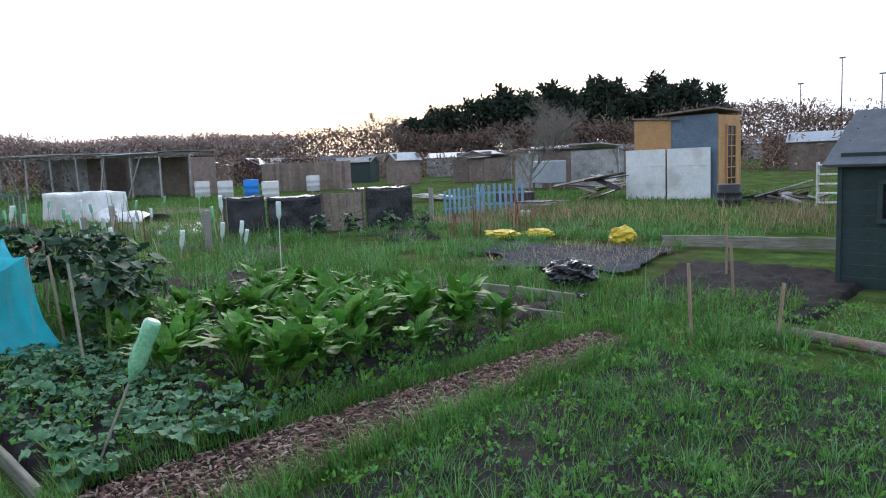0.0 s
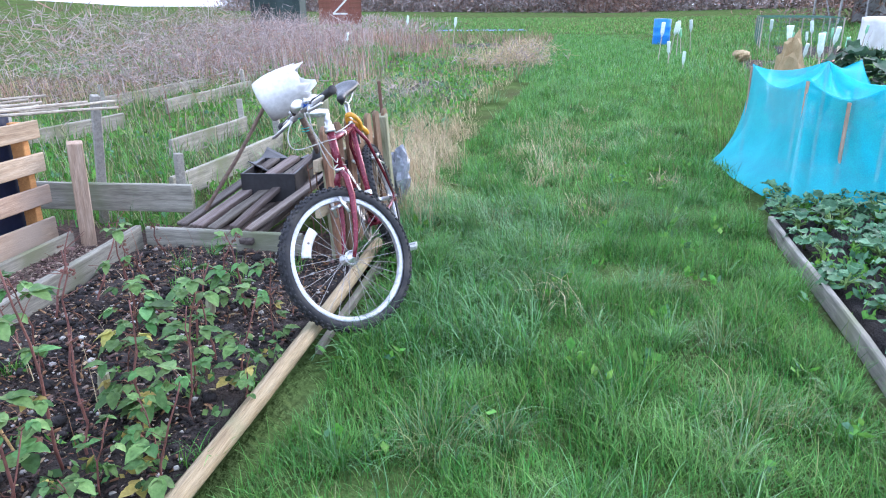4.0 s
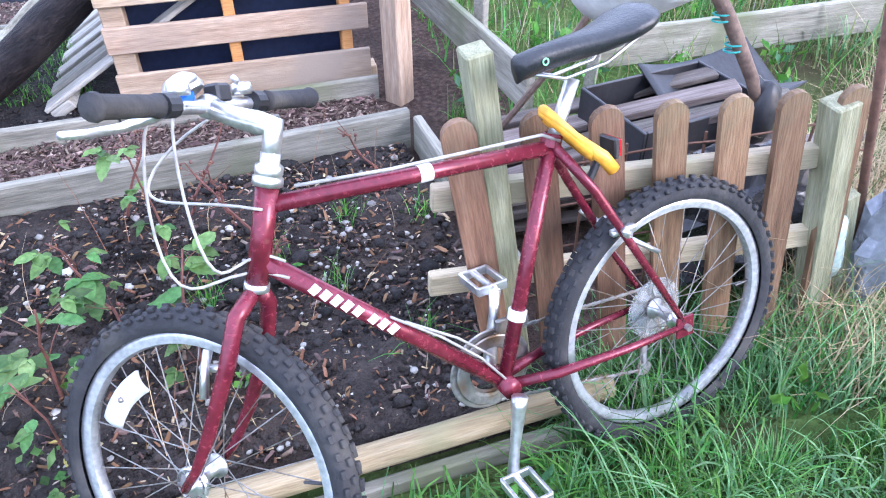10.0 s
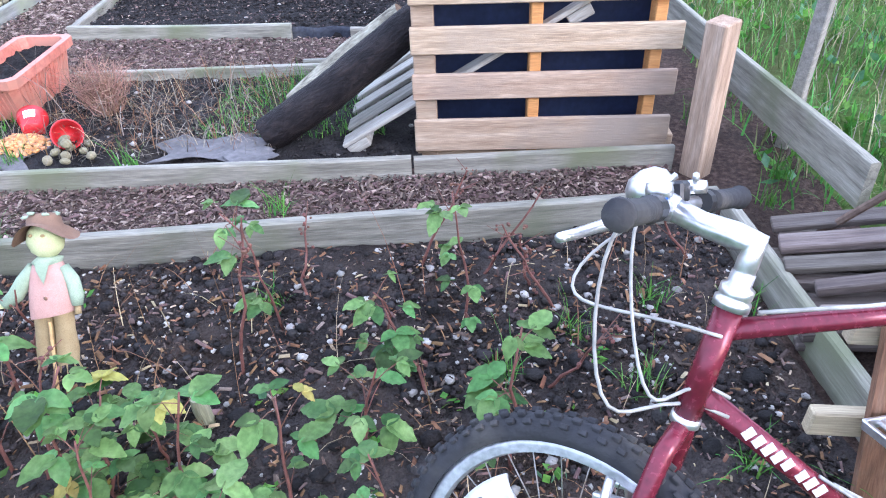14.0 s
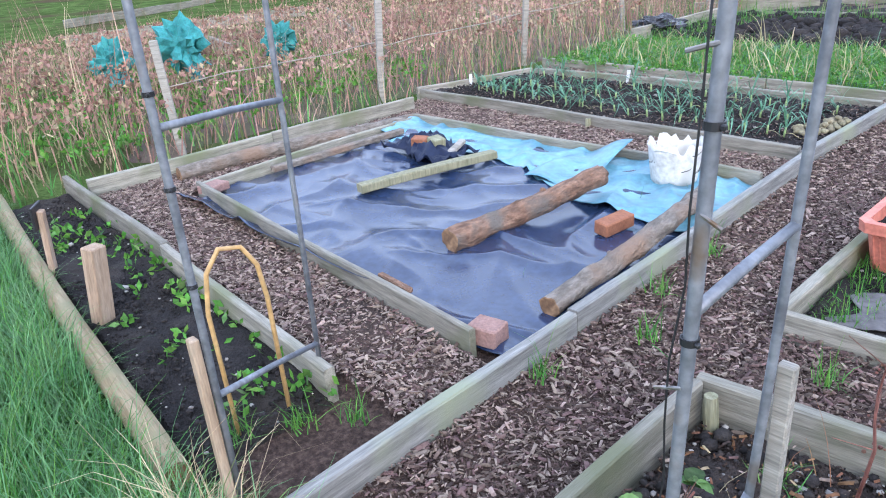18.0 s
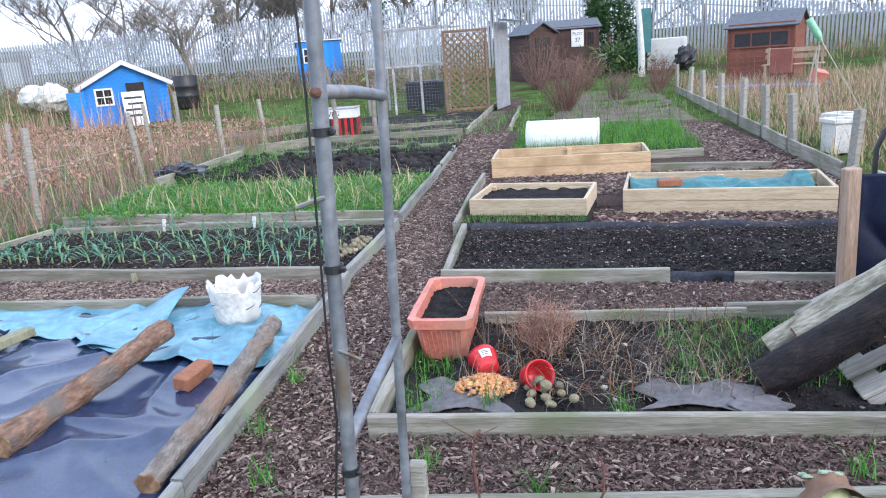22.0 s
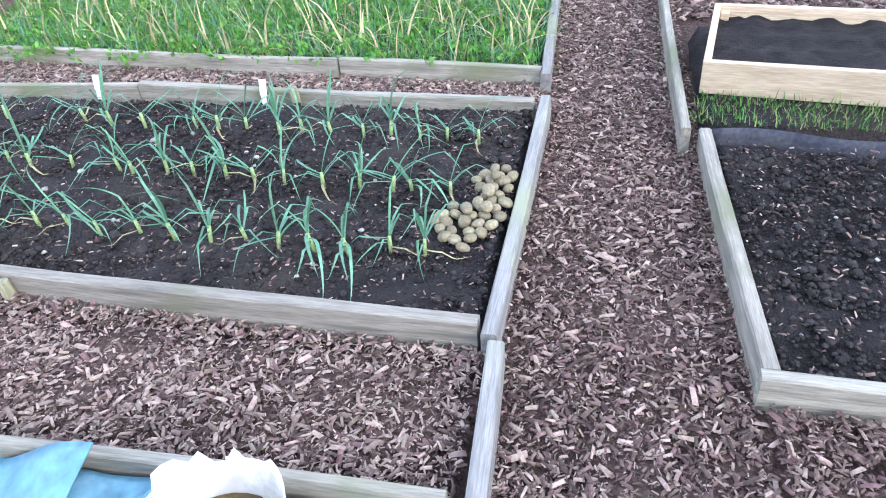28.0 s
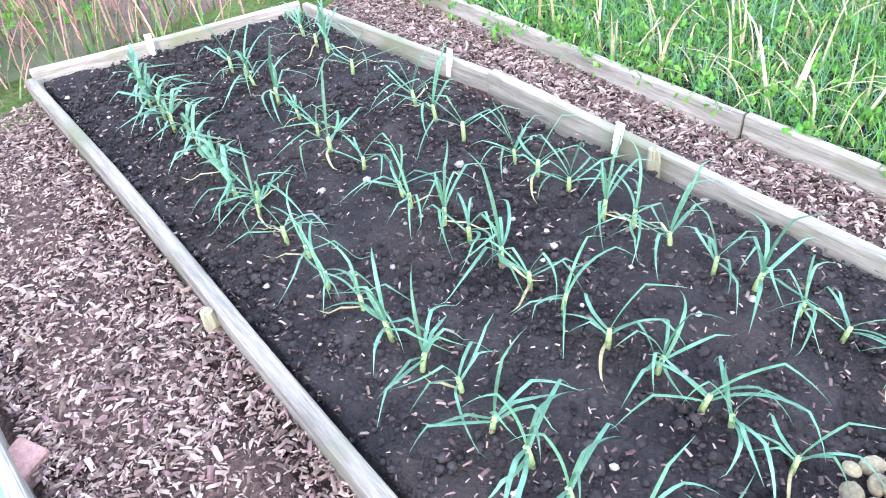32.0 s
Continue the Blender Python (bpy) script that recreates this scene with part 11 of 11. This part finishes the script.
# ---- distant lamp masts ----
for x, y, h in [(33, -104, 9), (28.5, -106, 12), (24, -107, 9.5), (18, -108, 10)]:
    e = thing("lamp_mast", "thin grey lamp mast on the skyline", "lamp mast", pose(x, y, hgt(x, y)), "skyline lamp masts")
    part("pole", MB().cone((0, 0, -0.2), (0, 0, h), 0.11, 0.06, 6), M_galv, e)
    part("lamp_head", MB().box((0, 0, h), (0.7, 0.3, 0.18)), M_galv, e)
# dry stems tangled over the weedy bed
p = scatter([[(-0.95, 3.35), (0.2, 3.4), (0.25, 4.2), (-0.95, 4.15)]], 420)
grass("dead_stems", p, 0.05, 0.15, 0.0035, [M_straw, M_deadleaf], "dry brown stems tangled over the bed", 1.9, 5, "dead stems", 0.7, 0.5, 0.0)
p = scatter([[(-0.98, 3.3), (0.3, 3.35), (0.3, 4.2), (-0.98, 4.15)]], 620)
grass("dead_stems", p, 0.045, 0.20, 0.0042, [M_twigdead, M_deadleaf], "grey matted stalks lying over the bed", 2.6, 5, "dead stems", 0.3, 0.6, 0.0)

# tussocks in the track and the plots
def tussocks(name, spots, length, width, mats, label, share=0.3, seg=4, fall=1.25):
    """Clumps whose blades spring from one root and droop outwards."""
    P, A, L = [], [], []
    for x, y, n, r, k in spots:
        a = NR.uniform(0, 6.283, n)
        d = NR.random(n) ** 0.8 * r
        P.append(np.stack([x + d * np.cos(a), y + d * np.sin(a)], 1))
        A.append(a + NR.normal(0, 0.5, n))
        L.append(length * k * NR.lognormal(0, 0.3, n) * (0.6 + 0.5 * d / r))
    p, az, ln = np.concatenate(P), np.concatenate(A), np.concatenate(L)
    n = len(p)
    side = np.stack([-np.sin(az), np.cos(az), np.zeros(n)], 1)
    z0 = terrain(p)
    pos = np.stack([p[:, 0], p[:, 1], z0], 1)
    w0 = width * NR.uniform(0.6, 1.3, n)
    el = np.pi / 2 - np.abs(NR.normal(0.25, 0.25, n))
    bend = np.abs(NR.normal(fall, fall * 0.35, n))
    vs = []
    for i in range(seg + 1):
        t = i / seg
        w = (w0 * (1 - 0.85 * t))[:, None] / 2
        vs += [pos - side * w, pos + side * w]
        pos = pos + np.stack([np.cos(az) * np.cos(el), np.sin(az) * np.cos(el), np.sin(el)], 1) * (ln / seg)[:, None]
        el = el - bend * (0.6 + t) / seg * 1.2
    v = np.stack(vs, 1)
    v[:, :, 2] = np.maximum(v[:, :, 2], z0[:, None] + 0.002)
    f = np.array([[2 * i, 2 * i + 1, 2 * i + 3, 2 * i + 2] for i in range(seg)])
    q = (np.arange(n)[:, None, None] * (2 * seg + 2) + f[None]).reshape(-1, 4)
    return big_mesh(name, v.reshape(-1, 3), q, mats, "stuff", label, "grass", np.repeat((NR.random(n) < share).astype(int), seg), True)


def spread(n, x0, x1, y0, y1, blades, radius, size=(0.7, 1.3), keep=None):
    out = []
    while len(out) < n:
        x, y = TR.uniform(x0, x1), TR.uniform(y0, y1)
        if keep is None or keep(x, y):
            out.append((x, y, TR.randint(*blades), TR.uniform(*radius), TR.uniform(*size)))
    return out


on_track = lambda x, y: y < 1.12 + 0.06 * x and not (x < -1.2 and y > 0.5)
tussocks("grass_tussocks", spread(130, -1.6, 4.2, -0.72, 1.3, (90, 220), (0.04, 0.10), (0.6, 1.15), on_track), 0.12, 0.0046, [M_grass, M_grasslong], "drooping green grass tussocks in the track", 0.3)
tussocks("grass_tussocks", spread(34, -1.2, 4.2, -0.6, 1.25, (110, 240), (0.05, 0.12), (0.8, 1.4), on_track), 0.14, 0.0044, [M_grasslong, M_grassdull], "pale matted grass tussocks in the track", 0.4, 4, 1.7)
tussocks("grass_tussocks", spread(150, 4.2, 13.0, -0.8, 1.5, (50, 110), (0.06, 0.14), (0.7, 1.4)), 0.13, 0.008, [M_grass, M_grasslong], "green grass tussocks along the track", 0.35, 3)
tussocks("straw_tussocks", spread(22, 1.8, 9.0, -0.4, 1.2, (60, 130), (0.05, 0.14), (0.6, 1.1)), 0.14, 0.0055, [M_straw, M_grasslong], "bleached grass tussocks in the track", 0.45, 4, 1.6)
tussocks("grass_tussocks", spread(220, -3.4, 0.2, -5.0, -0.9, (40, 100), (0.05, 0.14), (0.6, 1.2)), 0.12, 0.006, [M_grass, M_grasslong], "green grass tussocks on the plot", 0.25)
tussocks("grass_tussocks", spread(260, -3.6, 8.0, -13.0, -5.0, (40, 90), (0.08, 0.28), (0.7, 1.7), lambda x, y: not (-0.6 < x < 2.0 and y < -6.3) and not (2.2 < x < 4.6 and -10 < y < -7.3)), 0.17, 0.010, [M_grass, M_grasslong], "rough green grass tussocks between the beds", 0.35, 3)
tussocks("grass_tussocks", spread(240, 4.6, 16.0, -12.0, -1.4, (40, 80), (0.10, 0.34), (0.7, 1.7)), 0.18, 0.013, [M_grass, M_grasslong], "rough green grass tussocks among the plots", 0.4, 3)
tussocks("grass_tussocks", spread(240, 4.0, 22.0, 1.9, 9.0, (40, 80), (0.10, 0.30), (0.7, 1.6), lambda x, y: y < 2.4 + 0.4 * x), 0.18, 0.013, [M_grasslong, M_grassdull], "rank grass tussocks on the overgrown plots", 0.4, 3)
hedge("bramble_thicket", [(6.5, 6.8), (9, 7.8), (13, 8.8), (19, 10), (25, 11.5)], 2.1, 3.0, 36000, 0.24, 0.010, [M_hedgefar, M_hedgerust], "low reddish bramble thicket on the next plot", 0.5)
hedge("bramble_thicket", [(4.4, 2.6), (5.6, 2.9)], 1.15, 0.5, 1600, 0.16, 0.012, [M_straw, M_hedge], "pale dead weeds behind the fence", 0.3)
leafy("bed_growth", [[(-5.35, 6.62), (-2.03, 6.74), (-2.06, 8.5), (-5.45, 8.45)]], 150, 0.03, [M_weed, M_grass], "leafy green growth mounded over the bed", 0.13)
leafy("sprigs", [[(-1.05, 1.36), (1.0, 1.40), (0.95, 1.66), (-1.05, 1.78)]], 70, 0.034, [M_rasp, M_raspyel], "low bramble shoots crowding the bed front", 0.10)
leafy("sprigs", [[(-1.0, 1.6), (1.6, 1.5), (1.6, 2.4), (-1.0, 2.4)]], 9, 0.03, [M_weed, M_cabbage], "small green sprigs on the raspberry bed", 0.075)
leafy("narrow_bed_weeds", [[(-4.9, 1.5), (-2.2, 1.4), (-2.0, 1.8), (-4.7, 1.95)]], 60, 0.04, [M_weed, M_rasp], "green weeds on the narrow bed", 0.06)
leafy("thicket_tops", [[(-13, -1), (-5.5, -1), (-5.7, 14), (-12.5, 15)]], 26, 0.05, [M_deadweed, M_straw], "dead seed heads over reddish weeds", 0.42, "dead weeds")
p = scatter([[(-1.0, 1.6), (1.8, 1.5), (1.9, 2.6), (-1.0, 2.55)]], 60)
grass("dead_stems", p, 0.055, 0.17, 0.003, [M_deadleaf, M_straw], "dry brown stems lying on the raspberry bed", 1.6, 4, "dead stems", 0.3, 0.5, 0.3)

# rough weeds and bare patches on the plots beside the track
hedge("dead_weed_bank", [(13.6, 3.0), (14.6, 2.3), (16.0, 2.0)], 1.75, 0.8, 5200, 0.22, 0.014, [M_straw, M_hedgefar], "tall tan dead weeds beside the track", 0.5)
hedge("dead_weed_bank", [(7.6, 3.7), (9.2, 3.2)], 1.45, 0.9, 4200, 0.18, 0.010, [M_hedgefar, M_straw], "grey mauve dead weeds behind the fence", 0.5)
hedge("dead_weed_bank", [(17, 5.2), (19.5, 5.6), (24, 8.6)], 1.5, 1.2, 4200, 0.24, 0.016, [M_hedgerust, M_straw], "reddish dead weeds on the rough plots", 0.6)
patch("rank_grass", [[(5.5, 1.9), (13.0, 2.0), (13.2, 6.0), (6.0, 4.6)]], 230, 0.15, 0.010, [M_grassdull, M_straw], "rank dull grass on the rough plots", 1.1, 4, "grass", 0.4, 0.9, 0.4)
patch("rank_grass", [[(13.0, 2.0), (30, 2.6), (30, 9.5), (13.2, 6.0)]], 120, 0.22, 0.022, [M_grassdull, M_deadweed], "rank dull grass on the far rough plots", 1.0, 3, "grass", 0.4, 0.9, 0.4)
leafy("far_weeds", [[(5.5, 2.0), (20, 2.2), (21, 8.0), (6.0, 5.0)]], 14, 0.075, [M_weed, M_cabbage], "broad green weeds on the rough plots", 0.12)
patch("dry_stems", [[(2.4, 3.1), (9.0, 2.6), (10.5, 6.6), (2.4, 7.0)]], 70, 0.20, 0.006, [M_straw, M_hedgefar], "dry tan stems standing in the overgrown plot", 0.9, 4, "dead weeds", 0.5, 0.6, 0.3)
patch("dead_weeds", [[(7.5, -1.6), (22, -3.2), (24, -11), (8.5, -7.5)]], 12, 0.26, 0.014, [M_straw, M_deadweed], "tan dead stems among the far beds", 0.7, 3, "dead weeds", 0.5, 0.9, 0.3)
patch("rank_grass", [[(12, -1.2), (32, -2.4), (32, -12), (12, -6)]], 70, 0.17, 0.024, [M_grass, M_grasslong], "rank green grass between the far beds", 1.0, 3, "grass", 0.3, 0.9, 0.4)

# dug and fallow plots beside the track
def fallow(cx, cy, w, d, rz, mats, label, weeds, amp=0.05):
    c, q = hgt(cx, cy), bed_quad(cx, cy, w, d, rz)
    sheet("fallow_soil", q, c + 0.03, mats, label, "soil", amp, 0.16, 2.2)
    if weeds:
        pts = scatter([q], weeds)
        grass("fallow_weeds", pts, terrain(pts) + 0.03, 0.14, 0.012, [M_grassdull, M_straw], "thin weeds on a fallow bed", 0.9, 3, "weeds", 0.35, 0.8, 0.2)


for cx, cy, w, d, rz, k in FALLOW:
    fallow(cx, cy, w, d, rz, M_soilbrown, "bare brown fallow bed among rough grass", k)
for q in DUG:
    sheet("dug_soil", q, 0.035, M_soilbrown, "dark freshly dug soil beside the chard", "soil", 0.06, 0.07, 5)
    pts = scatter([q], 22)
    grass("fallow_weeds", pts, 0.05, 0.10, 0.008, [M_grassdull, M_straw], "thin weeds on dug soil", 1.0, 3, "weeds", 0.35, 0.8, 0.2)
flakes("wood_chips", scatter([[(4.4, -5.15), (3.5, -5.6), (3.05, -4.9), (3.7, -4.55)]], 900), 0.05, 0.045, [M_chipred, M_chippale], "heap of reddish wood chips by the dug bed", "wood chips", 0.5, 0.25)
sheet("chip_mound", [(4.4, -5.15), (3.5, -5.6), (3.05, -4.9), (3.7, -4.55)], 0.045, M_chipbed, "low mound of reddish wood chips", "wood chips", 0.05, 0.07, 4)
for p0, p1 in (((3.22, -5.76), (2.31, -5.80)), ((2.22, -5.82), (1.46, -5.80))):
    board("edging_board", p0, p1, 0.13, 0.15, 0.04, M_board, "weathered board edging a dug bed", None, "dug bed boards")
patch("dry_grass", [[(11.2, -11.8), (1.9, -13.6), (2.6, -18.4), (9.4, -17.2)]], 95, 0.24, 0.014, [M_straw, M_grassdull], "pale dry grass on the rough ground", 1.0, 3, "dry grass", 0.5, 0.8, 0.4)
patch("dead_weeds", [[(9.6, -11.4), (7.6, -12.6), (6.4, -15.4), (9.0, -15.6)], [(2.6, -12.6), (1.2, -12.8), (1.6, -16), (3.4, -15.6)]], 45, 0.45, 0.014, [M_deadweed, M_hedgerust], "rusty dead docks on the rough ground", 0.5, 4, "dead weeds", 0.4, 0.6)
patch("dead_weeds", [[(10, 4.2), (24, 6.0), (32, 13), (12, 9.6)]], 55, 0.42, 0.018, [M_deadweed, M_hedgefar], "brown dead weeds on the rough plots", 0.5, 3, "dead weeds", 0.45, 0.9, 0.3)
patch("dry_grass", [[(7.5, 1.9), (20, 2.4), (22, 4.4), (8, 3.2)]], 60, 0.22, 0.012, [M_straw, M_grassdull], "dry tan grass edging the track", 1.2, 4, "dry grass", 0.5, 0.9, 0.4)
patch("dry_grass", [[(2.4, 8), (9, 7.6), (12, 22), (2.6, 25)]], 60, 0.26, 0.012, [M_deadweed, M_straw], "dry brown grass beyond the plot fence", 0.9, 4, "dry grass", 0.5, 0.8, 0.4)
patch("dry_grass", [[(-13, 2.5), (-5.7, 2.2), (-5.8, 14), (-12, 15)]], 40, 0.3, 0.012, [M_deadweed, M_hedgerust], "reddish brown grass on the overgrown plot", 0.9, 4, "dry grass", 0.5, 0.8, 0.4)
# torn netting, planks and nettles in the overgrown plot
M_tealnet = mat("torn_teal_net", [(0.02, 0.17, 0.17), (0.05, 0.30, 0.29)], 0.8, 12, bump=0.4, fine=60, vary=0.2)
for i, (x, y, rx, ry, rz) in enumerate([(-8.5, 3.4, 0.22, 0.16, 0.20), (-7.85, 3.9, 0.34, 0.14, 0.24), (-7.7, 4.95, 0.28, 0.10, 0.17)]):
    crumpled("torn_net", (x, y, 0.18), (rx, ry, rz), M_tealnet, "torn teal netting tangled in dead weeds", "netting", 60 + i, 22, 15, 0.9)
for i, (p0, p1) in enumerate([((-15.6, 4.9), (-14.9, 9.8)), ((-13.8, 6.5), (-10.4, 5.7)), ((-20.5, 6.3), (-22.6, 11.4))]):
    board("plank", p0, p1, 0.2, 0.2, 0.05, M_board, "pale plank edging a far overgrown plot", None, "far plot planks", i)
leafy("nettles", [[(-7.4, 1.6), (-5.7, 1.7), (-6.1, 6.0), (-7.2, 6.0)], [(-10, 2.5), (-7.2, 2.2), (-7.2, 6), (-10, 6.5)]], 38, 0.06, [M_weed, M_grassdull], "green nettles among the dead weeds", 0.14)
# leaf litter on the raspberry bed
flakes("leaf_litter", scatter(Q_RASP, 200), 0.060, 0.022, [M_chip, M_deadleaf], "brown fallen leaves and crumbs on dark soil", "leaf litter", 0.5, 0.4)
flakes("leaf_litter", scatter(Q_RASP, 160), 0.064, 0.016, [M_chippale, M_straw], "pale bits of straw and stone on dark soil", "leaf litter", 0.5, 0.4)
